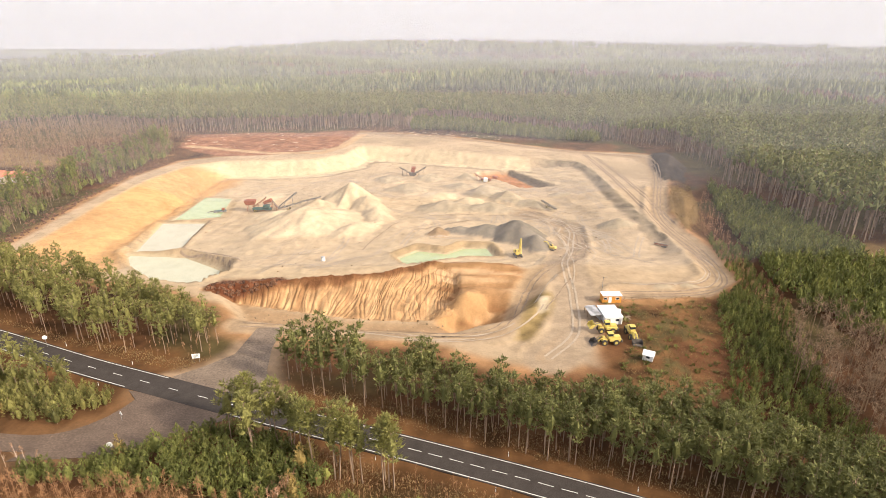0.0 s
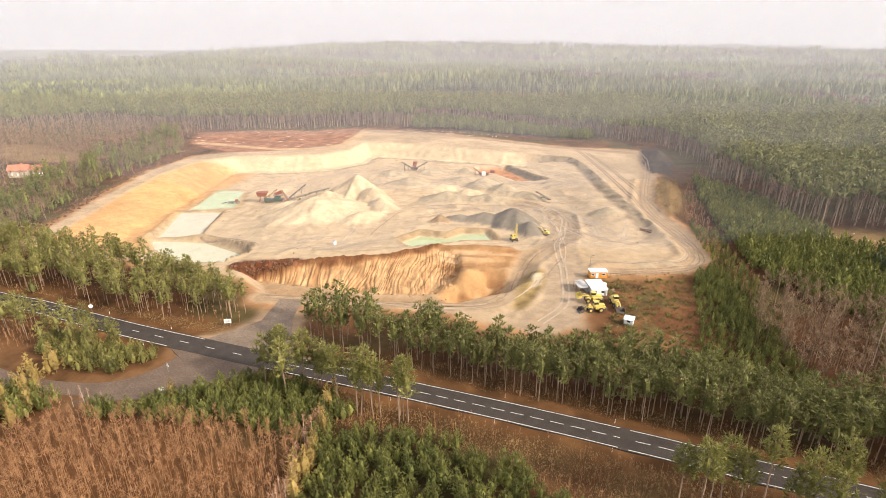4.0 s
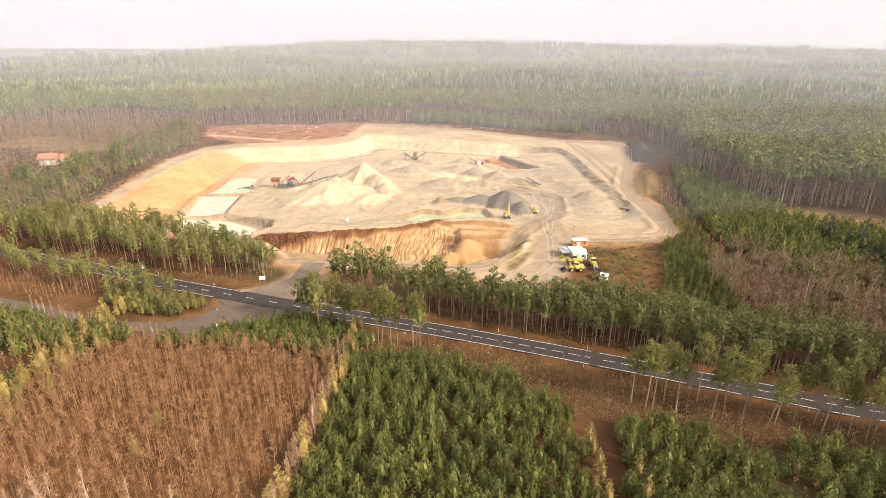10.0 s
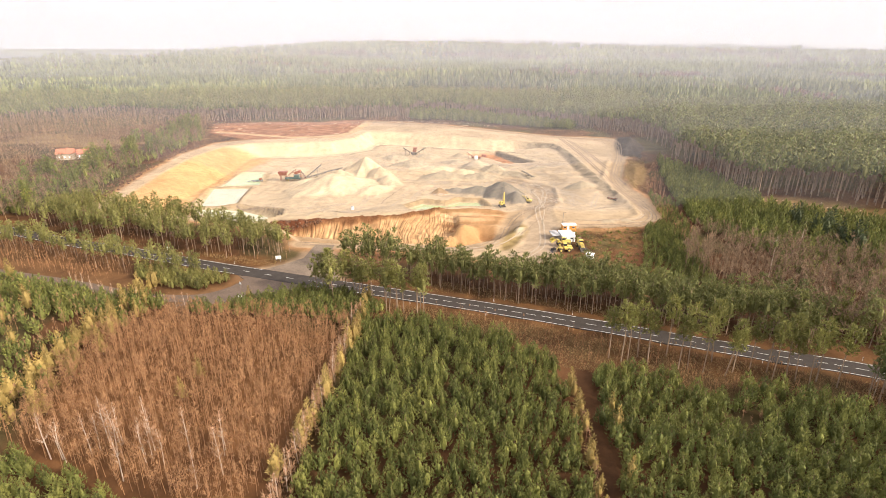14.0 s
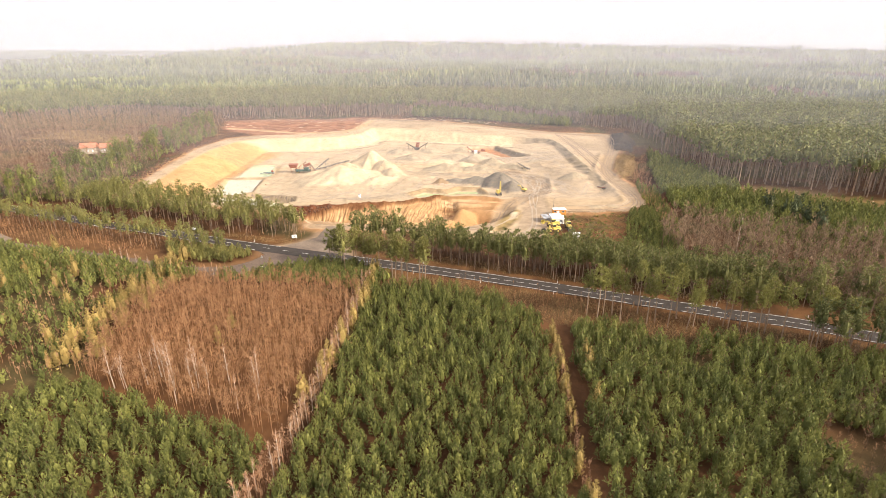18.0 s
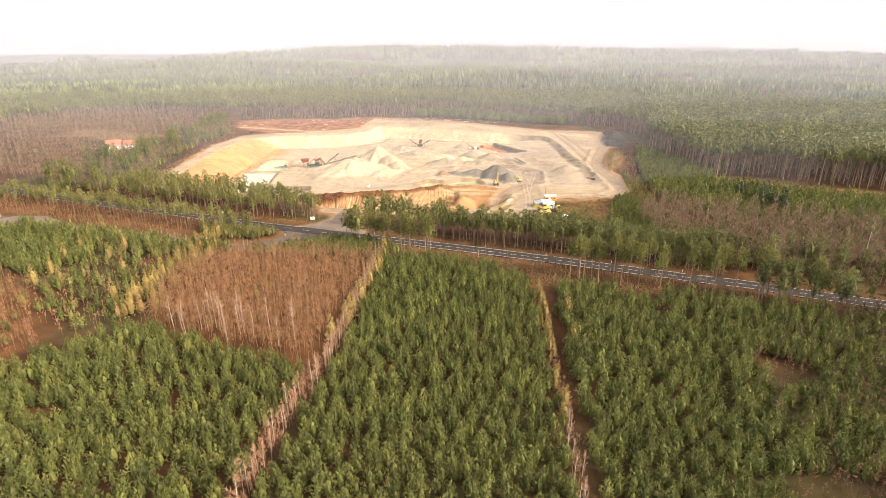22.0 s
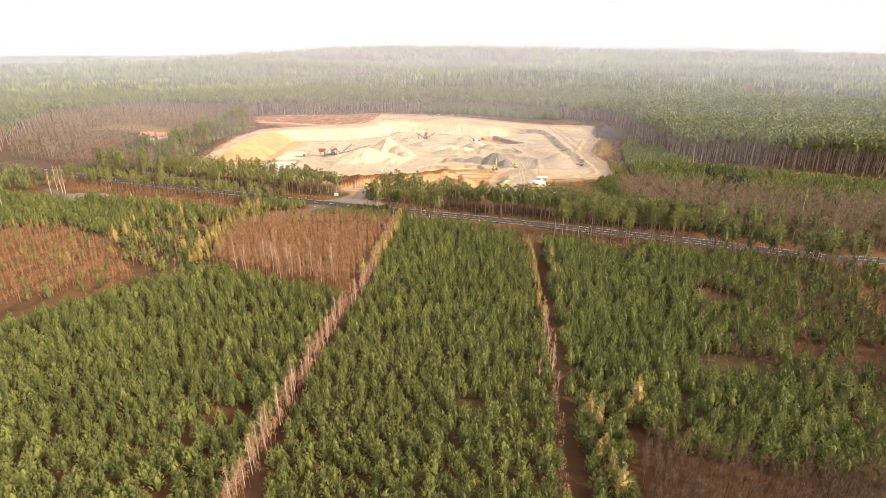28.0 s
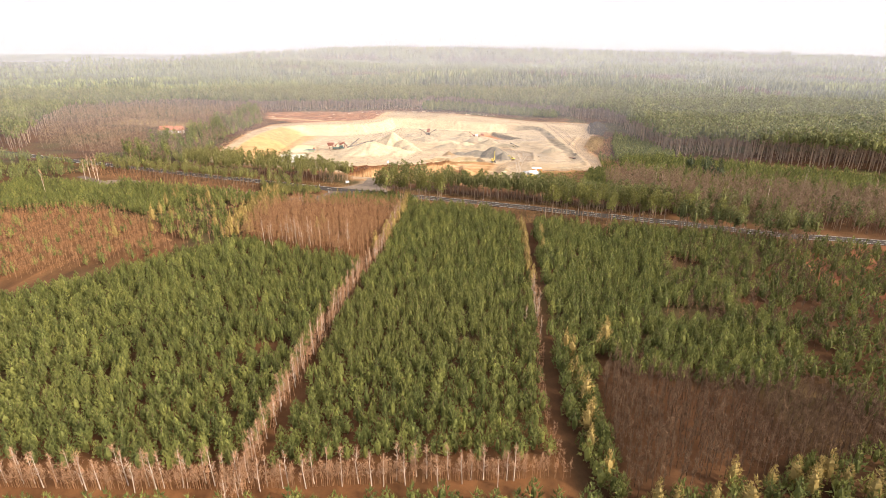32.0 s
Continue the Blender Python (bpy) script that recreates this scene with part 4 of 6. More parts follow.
def planted(name, x, y, templates, mats, label, category, scale=(0.8, 1.2), seed=0, tone=None, wide=(0.9, 1.12), size=None, tones=None):
    """One joined object of many trees: each takes one of the templates, turned and scaled."""
    rng = np.random.default_rng(seed + 500)
    if not len(x):
        return None
    z = height(x, y)
    which = rng.integers(0, len(templates), len(x))
    vs, fs, ms, cs, at = [], [], [], [], 0
    for n, (v, f, m) in enumerate(templates):
        sel = np.nonzero(which == n)[0]
        if not len(sel):
            continue
        a, s = rng.uniform(0, 6.283, len(sel)), rng.uniform(*scale, len(sel))
        w = s * rng.uniform(*wide, len(sel))
        if size is not None:
            w, s = w * (0.5 + 0.5 * size[sel]), s * size[sel]
        c, q = np.cos(a), np.sin(a)
        V = np.empty((len(sel), len(v), 3), np.float32)
        V[..., 0] = (v[None, :, 0] * c[:, None] - v[None, :, 1] * q[:, None]) * w[:, None] + x[sel][:, None]
        V[..., 1] = (v[None, :, 0] * q[:, None] + v[None, :, 1] * c[:, None]) * w[:, None] + y[sel][:, None]
        V[..., 2] = v[None, :, 2] * s[:, None] + z[sel][:, None]
        vs.append(V.reshape(-1, 3))
        fs.append((f[None] + (np.arange(len(sel)) * len(v))[:, None, None]).reshape(-1, 3) + at)
        ms.append(np.tile(m, len(sel)))
        at += len(sel) * len(v)
        if tone is not None:
            k = np.array(tone[0])[None] + (np.array(tone[1]) - np.array(tone[0]))[None] * rng.uniform(0, 1, (len(sel), 1))
            k = k * rng.uniform(0.75, 1.25, (len(sel), 1))
            cs.append(np.repeat(k, len(v), 0))
        elif tones is not None:
            cs.append(np.repeat(tones[sel] * rng.uniform(0.8, 1.2, (len(sel), 1)), len(v), 0))
    me = mesh_of(name, np.vstack(vs), np.vstack(fs), mats, np.concatenate(ms), {"tone": np.vstack(cs)} if cs else None)
    return tagged(new(name, me), label, category, kind="stuff")


def one_by_one(name, x, y, templates, mats, label, category, group, scale=(0.85, 1.15), seed=0, names=("trunk", "crown")):
    """Trees as things of their own, each with its stem and its crown; the meshes are shared."""
    rng = np.random.default_rng(seed + 900)
    halves = []
    for v, f, m in templates:
        pair = []
        for k in (0, 1):
            use, back = np.unique(f[m == k], return_inverse=True)
            pair.append(mesh_of(names[k], v[use], back.reshape(-1, 3), [mats[k]]))
        halves.append(pair)
    z = height(x, y)
    for n in range(len(x)):
        top = new(name)
        s = rng.uniform(*scale)
        top.matrix_world = pose(x[n], y[n], z[n], 0, 0, rng.uniform(0, 360)) @ Matrix.Scale(s, 4)
        tagged(top, label, category, group)
        for k in (0, 1):
            p = new(names[k], halves[n % len(halves)][k])
            p.parent = top


T_YOUNG = [young_pine() for _ in range(6)]
T_NEAR = [young_pine(R=1.65, n=62) for _ in range(5)]
T_YOUNG1 = [young_pine(R=1.6, n=22, k=3, lod=1, core=0.45) for _ in range(5)]
T_TALL1 = [tall_pine(R=2.2, clumps=10, per=3, k=1, leaf=1.35, slim=0.26, deadwood=0, stem=0.24, limbed=False) for _ in range(5)]
T_SLIM = [tall_pine(h=13, R=1.65, crown=0.52, clumps=18, per=7, k=3, leaf=0.66, slim=0.19, stem=0.13, deadwood=4) for _ in range(5)]
T_LARCH = [larch() for _ in range(4)]
T_BARE = [bare_tree(limbs=12, twigs=62, thick=0.055, fine=0.026, spread=1.25) for _ in range(6)]
T_SCRUB = [bare_tree(limbs=7, twigs=22, fine=0.07) for _ in range(5)]
T_BIRCH = [bare_tree(h=9.5, spread=1.35, limbs=18, twigs=80, thick=0.115, rise=1.3, fine=0.04) for _ in range(5)]
T_OAK = [bare_tree(h=10, spread=2.6, limbs=14, twigs=78, thick=0.085, rise=0.9, fine=0.05) for _ in range(5)]
T_LOW = [low_tree(17, 2.7, 4) for _ in range(6)]
T_FAR = [low_tree(17, 4.2, 3, 4) for _ in range(6)]

G_YOUNG, G_YOUNG2 = (0.120, 0.130, 0.037), (0.192, 0.190, 0.051)
G_TALL, G_TALL2 = (0.118, 0.127, 0.046), (0.200, 0.192, 0.064)

ROWS_W = [(-49, -118), (-47.8, -90), (-44.5, -63), (-39.6, -19), (-35.3, 0), (-28.6, 76)]     # birch row west of the middle block
ROWS_E = [(13.5, -112), (14.2, -89), (18.2, -57), (22.3, -27), (25.8, 15), (28.9, 42)]        # larch row east of it
MIDDLE = [(-45, -108), (-42, -63), (-36.5, -15), (-31, 20), (-27, 71), (-7, 73), (13, 62), (25, 50), (23.5, 14), (20, -28), (16, -57), (12.2, -88), (11, -108)]
WEST = [(-50, -108), (-47, -63), (-42.5, -18), (-40, -3), (-66, 8), (-95, 20), (-112, 2), (-126, -14), (-150, -35), (-175, -62), (-180, -108)]
EAST = [(16.8, -118), (17.2, -89), (20.6, -57), (24.9, -27), (28.8, 15), (32.4, 46.5), (46, 45.5), (62, 40), (80, 36.5), (94, 31), (114, 24), (112, 0), (96, -24), (88, -48), (90, -62), (76, -84), (60, -84), (48, -81), (36, -78), (31, -72), (25, -86), (24, -97), (22.5, -118)]
BROWN = [(-40, 0), (-30, 70), (-52, 74), (-86, 76), (-98, 60), (-95, 22), (-66, 10)]

px, py = sow(MIDDLE, 2.75, seed=1)
hole = (np.hypot(px + 2.5, py + 63) > 3.0)
px, py = px[hole], py[hole]
near = (py < -30) & (py > -74) & (px > -40) & (px < 8)
pick = np.nonzero(near)[0][:300]
rest = np.setdiff1d(np.arange(len(px)), pick)
one_by_one("young_pine", px[pick], py[pick], T_YOUNG, [M_BARK, M_NEEDLE["young"]], "bushy young planted pine with upturned green shoots", "tree", "pines of the plantation", (0.78, 1.12), 1)
planted("young_pines", px[rest], py[rest], T_YOUNG, [M_BARK, M_PINE], "dense plantation of bushy young green pines", "plantation", (0.8, 1.08), 2, (G_YOUNG, G_YOUNG2), wide=(0.88, 1.08))

px, py = sow(WEST, 2.8, seed=3)
hole = (np.hypot((px + 57) / 1.5, py + 64) > 3.2) & (np.hypot(px + 63, py + 68) > 2.2) & (np.hypot(px + 92, py + 20) > 2.2)
planted("young_pines", px[hole], py[hole], T_YOUNG, [M_BARK, M_PINE], "dense plantation of bushy young green pines", "plantation", (0.8, 1.08), 4, (G_YOUNG, G_YOUNG2), wide=(0.88, 1.08))
px, py = sow(EAST, 2.85, seed=5)
bald = np.minimum(np.hypot((px - 66) / 1.9, py + 47), np.minimum(np.hypot((px - 92) / 1.6, (py + 42) / 1.5), np.hypot((px - 80) / 1.4, (py + 8) / 1.6))) < 5.0 + 4 * fbm(px, py, 6, 62)
thin = (fbm(px, py, 16, 61) < 0.34 + 0.6 * (px < 52)) & ~bald
planted("young_pines", px[thin], py[thin], T_YOUNG, [M_BARK, M_PINE], "plantation of dark green young pines with gaps", "plantation", (0.8, 1.15), 6, (G_YOUNG, G_YOUNG2), wide=(0.9, 1.15))
px, py = px[~thin], py[~thin]
planted("bare_trees", px, py, T_BARE, [M_GREYTWIG, M_TWIG], "leafless brown saplings among the pines", "thicket", (0.45, 0.75), 7)

px, py = sow(BROWN, 1.75, seed=8)
planted("bare_trees", px, py, T_BARE, [M_TWIG, M_TWIG], "dense thicket of leafless reddish-brown young trees", "thicket", (0.75, 1.15), 9)


def row_points(line, gap, wander, seed):
    rng = np.random.default_rng(seed)
    pts = resample(line, gap)
    return np.array([p.x for p in pts]) + rng.normal(0, wander, len(pts)), np.array([p.y for p in pts]) + rng.normal(0, gap * 0.3, len(pts))


bx, by = row_points(ROWS_W, 2.3, 0.7, 11)
one_by_one("birch", bx, by, T_BIRCH, [M_BIRCH, M_REDTWIG], "slender leafless birch with a pale stem", "tree", "birches of the row", (0.65, 1.0), 12, ("trunk", "crown"))
lx, ly = row_points(ROWS_E[2:], 3.0, 0.8, 13)
lx = lx - 1.6
use = ly > -25
one_by_one("larch", lx[use], ly[use], T_LARCH, [M_BARK, M_NEEDLE["larch"]], "narrow golden autumn larch", "tree", "larches of the row", (0.45, 1.0), 14)
one_by_one("birch", lx[~use] - 0.3, ly[~use], T_BIRCH, [M_BIRCH, M_REDTWIG], "slender leafless birch with a pale stem", "tree", "birches of the row", (0.6, 0.9), 15, ("trunk", "crown"))
bx, by = row_points([(-100, -112.5), (-44, -112.7), (4, -111.5)], 2.1, 0.5, 16)
by = -112 + np.random.default_rng(5).normal(0, 0.9, len(bx))
one_by_one("birch", bx, by, T_BIRCH, [M_BIRCH, M_REDTWIG], "slender leafless birch with a pale stem", "tree", "birches across the plantation", (0.72, 1.0), 17, ("trunk", "crown"))

def brush(line, gap, wander, seed, scale=(0.35, 0.7)):
    x, y = row_points(line, gap, wander, seed)
    planted("bare_trees", x, y, T_BARE, [M_TWIG, M_REDTWIG], "reddish leafless brush along the row", "thicket", scale, seed)


brush(ROWS_W, 0.32, 1.0, 18, (0.4, 0.85))
brush([(x - 1.2, y) for x, y in ROWS_E], 0.9, 0.6, 19, (0.3, 0.6))
brush([(-104, -112.6), (-44, -112.8), (10, -111.6)], 0.22, 1.6, 20, (0.4, 0.85))

# ---- woods in plan: outline, gap, templates, materials, tone, scale, label ----
def wood(poly, gap, temps, mats, label, category, scale, seed, tone=None, keep=1.0, name="forest", avoid=True):
    x, y = sow(poly, gap, seed=seed, keep=keep, avoid=avoid)
    return planted(name, x, y, temps, mats, label, category, scale, seed, tone)


PINES = [M_BARK, M_PINE]
TALLS = [M_TALLBARK, M_PINE]
# pines between road and pit
FRONT = [(-45, 121), (-22, 119), (-20, 106), (-9, 112), (10, 102), (26, 97), (39, 98), (50, 94), (60, 89), (70, 84), (84, 78), (104, 66), (96, 55), (27, 82), (-7, 97), (-38, 109)]
px, py = sow(FRONT, 2.9, seed=21)
grove = px < -17
sparse = grove & (hashed(np.arange(len(px)), 1, 5) < 0.5)
one_by_one("tall_pine", px[sparse], py[sparse], T_SLIM, [M_TALLBARK, M_NEEDLE["tall"]], "tall pine with a bare pale stem beside the pit entrance", "tree", "pines beside the entrance", (1.0, 1.28), 19)
px, py = px[~grove], py[~grove]
first = np.argsort(along(px, py, ROAD))[:300]
rest = np.setdiff1d(np.arange(len(px)), first)
one_by_one("slim_pine", px[first], py[first], T_SLIM, [M_TALLBARK, M_NEEDLE["tall"]], "slim green pine with a bare pale stem beside the road", "tree", "pines of the roadside belt", (0.82, 1.12), 21)
planted("forest", px[rest], py[rest], T_SLIM, TALLS, "belt of slim green pines beside the road", "forest", (0.75, 1.08), 21, (G_TALL, G_TALL2))
px, py = sow([(-128, 137), (-95, 125), (-66, 121), (-60, 128), (-66, 138), (-88, 149), (-124, 170), (-178, 188), (-190, 165), (-160, 152)], 3.0, seed=22, keep=0.58)
one_by_one("tall_pine", px, py, T_SLIM, [M_TALLBARK, M_NEEDLE["olive"]], "tall green pine with a bare stem between road and pit", "tree", "pines between road and pit", (0.72, 1.08), 22)
px, py = sow([(-49, 97), (-44, 86), (-24, 79), (-10, 75), (-8, 80), (-26, 89)], 2.9, seed=20, keep=0.62)
one_by_one("tall_pine", px, py, T_SLIM, [M_TALLBARK, M_NEEDLE["olive"]], "tall pine with a bare stem on the road verge", "tree", "pines at the junction", (1.05, 1.3), 20)
wood([(-78, 105), (-68, 100), (-72, 95), (-92, 96), (-112, 105), (-112, 114)], 2.5, T_NEAR, PINES, "clump of yellowish green pines in the fork of the lanes", "forest", (0.7, 1.0), 23, ((0.16, 0.155, 0.048), (0.24, 0.215, 0.066)))
px, py = sow([(-84, 108), (-92, 100), (-122, 112), (-165, 130), (-240, 160), (-240, 172), (-165, 140), (-122, 124)], 3.3, seed=17, keep=0.62)
one_by_one("slim_pine", px, py, T_SLIM, [M_TALLBARK, M_NEEDLE["olive"]], "slim olive-green pine between the lane and the road", "tree", "pines in the fork of the lanes", (0.55, 0.9), 17)
wood([(-66, 84), (-46, 94), (-30, 88), (-22, 80), (-28, 70), (-50, 76), (-88, 78)], 2.4, T_NEAR, PINES, "clump of bushy dark green pines by the junction", "forest", (0.8, 1.1), 24, (G_YOUNG, G_YOUNG2))
LEFT_GREEN = [(-260, 130), (-190, 108), (-152, 96), (-140, 74), (-150, 56), (-182, 74), (-260, 60)]
LEFT_MIXED = [(-150, 94), (-100, 88), (-92, 78), (-100, 60), (-98, 22), (-112, 12), (-126, 24), (-142, 46), (-136, 74)]
LEFT_BROWN = [(-260, 58), (-184, 72), (-148, 52), (-128, 24), (-114, 8), (-128, 0), (-180, -30), (-260, 20)]
wood(LEFT_GREEN, 2.8, T_YOUNG1, PINES, "dense young green pine wood", "forest", (0.75, 1.05), 25, (G_YOUNG, G_YOUNG2))
wood(LEFT_MIXED, 3.1, T_YOUNG1, PINES, "mixed young wood with green pines", "forest", (0.65, 1.0), 93, (G_YOUNG, G_YOUNG2), keep=0.5)
wood(LEFT_MIXED, 3.0, T_SCRUB, [M_TWIG, M_REDTWIG], "leafless brown undergrowth of the mixed wood", "thicket", (0.4, 0.8), 26, keep=0.8, name="bare_trees")
wood(LEFT_BROWN, 2.1, T_BARE, [M_TWIG, M_TWIG], "low leafless reddish-brown thicket", "thicket", (0.4, 0.75), 94, name="bare_trees")
wood(LEFT_BROWN, 5.0, T_YOUNG1, PINES, "scattered young pines in the thicket", "forest", (0.5, 0.85), 95, (G_YOUNG, G_YOUNG2), keep=0.35)
wood([(-86, 85), (-104, 86.5), (-128, 95), (-160, 105), (-196, 116), (-196, 104), (-160, 94), (-128, 82), (-98, 74)], 2.6, T_YOUNG1, PINES, "green pines along the lane", "forest", (0.9, 1.25), 88, (G_YOUNG, G_YOUNG2), keep=0.85)
wood([(-86, 87), (-104, 89), (-128, 98), (-160, 108), (-196, 119), (-196, 104), (-160, 94), (-128, 82), (-98, 74)], 2.2, T_SCRUB, [M_TWIG, M_REDTWIG], "reddish leafless brush along the lane", "thicket", (0.35, 0.7), 89, keep=0.8, name="bare_trees")
wood([(96, 40), (120, 31), (146, 21), (144, 8), (112, 20), (96, 30)], 2.9, T_SLIM, TALLS, "slim pines on the verge south of the road", "forest", (0.9, 1.25), 90, (G_TALL, G_TALL2), keep=0.45)
wood([(96, 40), (120, 31), (146, 21), (144, 8), (112, 20), (96, 30)], 3.2, T_OAK, [M_BROADTWIG, M_BROADTWIG], "leafless grey-brown trees on the verge", "thicket", (0.5, 0.85), 96, keep=0.7, name="bare_trees")
# right of the pit
RIGHT_YOUNG = [(124, 215), (138, 262), (148, 290), (160, 250), (160, 182), (230, 138), (330, 95), (330, 60), (230, 82), (165, 104), (122, 124), (112, 150), (116, 185)]
wood([(96, 108), (108, 150), (113, 190), (122, 216), (136, 262), (146, 288), (134, 270), (112, 222), (104, 180), (92, 120)], 2.2, T_BARE, [M_TWIG, M_REDTWIG], "dark leafless scrub along the pit edge", "thicket", (0.3, 0.7), 99, name="bare_trees")
wood([(92, 62), (110, 58), (200, 32), (280, 40), (220, 80), (165, 105), (125, 125)], 4.2, T_YOUNG1, PINES, "green pines among broadleaf trees", "forest", (0.9, 1.35), 98, (G_YOUNG, G_YOUNG2), keep=0.6)
wood([(92, 60), (112, 56), (140, 42), (180, 28), (186, 36), (150, 52), (112, 70), (92, 90)], 3.4, T_SLIM, TALLS, "slim pines along the road", "forest", (0.8, 1.15), 97, (G_TALL, G_TALL2), keep=0.3)
wood(RIGHT_YOUNG, 2.9, T_YOUNG1, PINES, "young green pine wood beside the pit", "forest", (0.95, 1.5), 27, (G_YOUNG, G_YOUNG2), keep=0.8)
wood([(58, 96), (66, 104), (75, 119), (86, 152), (99, 163), (101, 150), (97, 124), (92, 98), (90, 80), (74, 86)], 2.0, T_YOUNG1, PINES, "dense low young pines beside the waste ground", "forest", (0.4, 0.7), 18, (G_YOUNG, G_YOUNG2), keep=0.95)
wood([(84, 112), (104, 140), (125, 125), (165, 105), (220, 80), (280, 28), (200, 20), (110, 54), (92, 60)], 3.3, T_OAK, [M_BROADTWIG, M_BROADTWIG], "leafless grey-brown broadleaf trees", "thicket", (0.9, 1.4), 28, keep=0.95, name="bare_trees")
wood([(86, 150), (101, 165), (104, 190), (112, 215), (118, 200), (108, 150), (96, 112), (84, 112)], 2.2, T_YOUNG, PINES, "low young pines along the pit edge", "forest", (0.4, 0.7), 29, (G_YOUNG, G_YOUNG2))
# south of the road, right
wood([(112, 22), (140, 16), (200, 0), (330, -50), (330, -130), (70, -130), (84, -106), (78, -86), (90, -62), (90, -48), (98, -24), (114, 0)], 2.9, T_YOUNG1, PINES, "dark mixed pine wood", "forest", (0.75, 1.15), 30, (tuple(c * 0.8 for c in G_YOUNG), tuple(c * 0.85 for c in G_YOUNG2)), keep=0.6)
wood([(23, -117), (24.5, -98), (27, -84), (33, -74), (38, -80), (50, -83), (62, -86), (76, -86), (90, -94), (84, -106), (45, -112)], 1.75, T_BIRCH, [M_GREYTWIG, M_GREYTWIG], "thicket of leafless dark reddish saplings", "thicket", (0.6, 0.95), 31, name="bare_trees")
wood([(60, -50), (72, -4), (92, 8), (112, 22), (140, 14), (190, -40), (120, -90)], 3.6, T_OAK, [M_GREYTWIG, M_GREYTWIG], "leafless grey-brown broadleaf trees", "thicket", (0.6, 0.9), 32, keep=0.5, name="bare_trees")
wood([(22, -119), (45, -115), (75, -104), (110, -100), (110, -150), (-180, -150), (-180, -117), (9, -117)], 3.2, T_YOUNG1, PINES, "young pine plantation", "plantation", (0.7, 1.0), 33, (G_YOUNG, G_YOUNG2))
# tall forest on the right and behind the pit
RIGHT_TALL = [(162, 304), (166, 262), (160, 211), (187, 210), (218, 185), (252, 160), (330, 122), (420, 80), (560, 300), (420, 520), (240, 520), (176, 420), (176, 330)]
wood(RIGHT_TALL, 5.5, T_TALL1, TALLS, "tall dense pine forest with bare pale stems", "forest", (1.15, 1.55), 34, (G_TALL, G_TALL2))
wood([(-246, 468), (-177, 468), (-73, 489), (-30, 484), (-24, 526), (20, 522), (90, 480), (134, 452), (147, 430), (176, 420), (240, 520), (260, 640), (-330, 640), (-330, 500)], 5.4, T_TALL1, TALLS, "tall pine forest behind the pit", "forest", (1.0, 1.3), 35, (G_TALL, G_TALL2))
wood([(-30, 482), (8, 474), (83, 449), (126, 434), (132, 452), (90, 478), (20, 520), (-24, 524)], 3.4, T_YOUNG1, PINES, "lighter green young pine stand behind the pit", "forest", (1.2, 1.7), 16, (G_YOUNG, G_YOUNG2))
# left of the pit
wood([(-184, 190), (-190, 262), (-190, 312), (-180, 356), (-202, 400), (-216, 460), (-330, 500), (-420, 420), (-330, 240), (-200, 168)], 5.2, T_OAK, [M_BROADTWIG, M_BROADTWIG], "leafless brown broadleaf wood", "thicket", (0.9, 1.3), 36, keep=0.85, name="bare_trees")
wood([(-188, 190), (-194, 262), (-192, 312), (-186, 356), (-204, 408), (-222, 400), (-212, 330), (-222, 262), (-240, 210), (-230, 160), (-200, 168)], 3.8, T_YOUNG1 + T_SLIM[:2], PINES, "green pines left of the pit", "forest", (1.0, 1.4), 37, (G_YOUNG, G_YOUNG2), keep=0.6)
wood([(-330, 222), (-420, 420), (-330, 500), (-330, 640), (-640, 640), (-640, 200), (-420, 180)], 6.0, T_TALL1, TALLS, "tall pine forest with brown stems", "forest", (0.9, 1.15), 38, (G_TALL, G_TALL2), keep=0.85)
wood([(-128, 140), (-165, 155), (-200, 170), (-330, 222), (-420, 180), (-520, 200), (-520, 60), (-260, 20), (-260, 130), (-230, 160)], 4.4, T_YOUNG1, PINES, "mixed wood along the far road", "forest", (0.8, 1.2), 39, (G_TALL, G_TALL2), keep=0.55)


# ---- far woods, out to the horizon ----
def far_wood(r0, r1, gap, temps, seed, scale, label):
    rng = np.random.default_rng(seed)
    n = int((r1 * r1 - r0 * r0) * radians(104) / 2 / gap**2)
    r = np.sqrt(rng.uniform(r0 * r0, r1 * r1, n))
    a = rng.uniform(radians(-52), radians(52), n)
    x, y = np.sin(a) * r - 5, np.cos(a) * r - 100
    ok = np.ones(n, bool)
    for poly in NEAR:
        ok &= inside(x, y, poly) < 0
    ok &= along(x, y, ROAD) > 7
    field = fbm(x, y, 300, 72, 2) + 0.30 * (x < -650) * (y > 1000)
    ok &= field < 0.36
    x, y = x[ok], y[ok]
    # stands of one age each, in uneven blocks
    wx, wy = x + 90 * fbm(x, y, 160, 78), y + 90 * fbm(x, y, 160, 79)
    i, j = np.floor((wx + 0.35 * wy) / 210), np.floor((wy - 0.2 * wx) / 120)
    age, mood = hashed(i, j, 3), hashed(i, j, 9)
    brown = age > 0.86
    size = np.where(age < 0.38, 0.5 + 0.5 * mood, 0.85 + 0.4 * mood)
    tones = np.where((age < 0.38)[:, None], np.array(G_YOUNG) * 1.2, np.array(G_TALL)) * (0.75 + 0.5 * mood)[:, None]
    planted("far_forest", x[~brown], y[~brown], temps, PINES, label, "forest", scale, seed, size=size[~brown], tones=tones[~brown])
    planted("far_forest", x[brown], y[brown], temps, [M_GREYTWIG, M_GREYTWIG], "leafless brown far woods", "forest", (scale[0] * 0.7, scale[1] * 0.75), seed + 2)


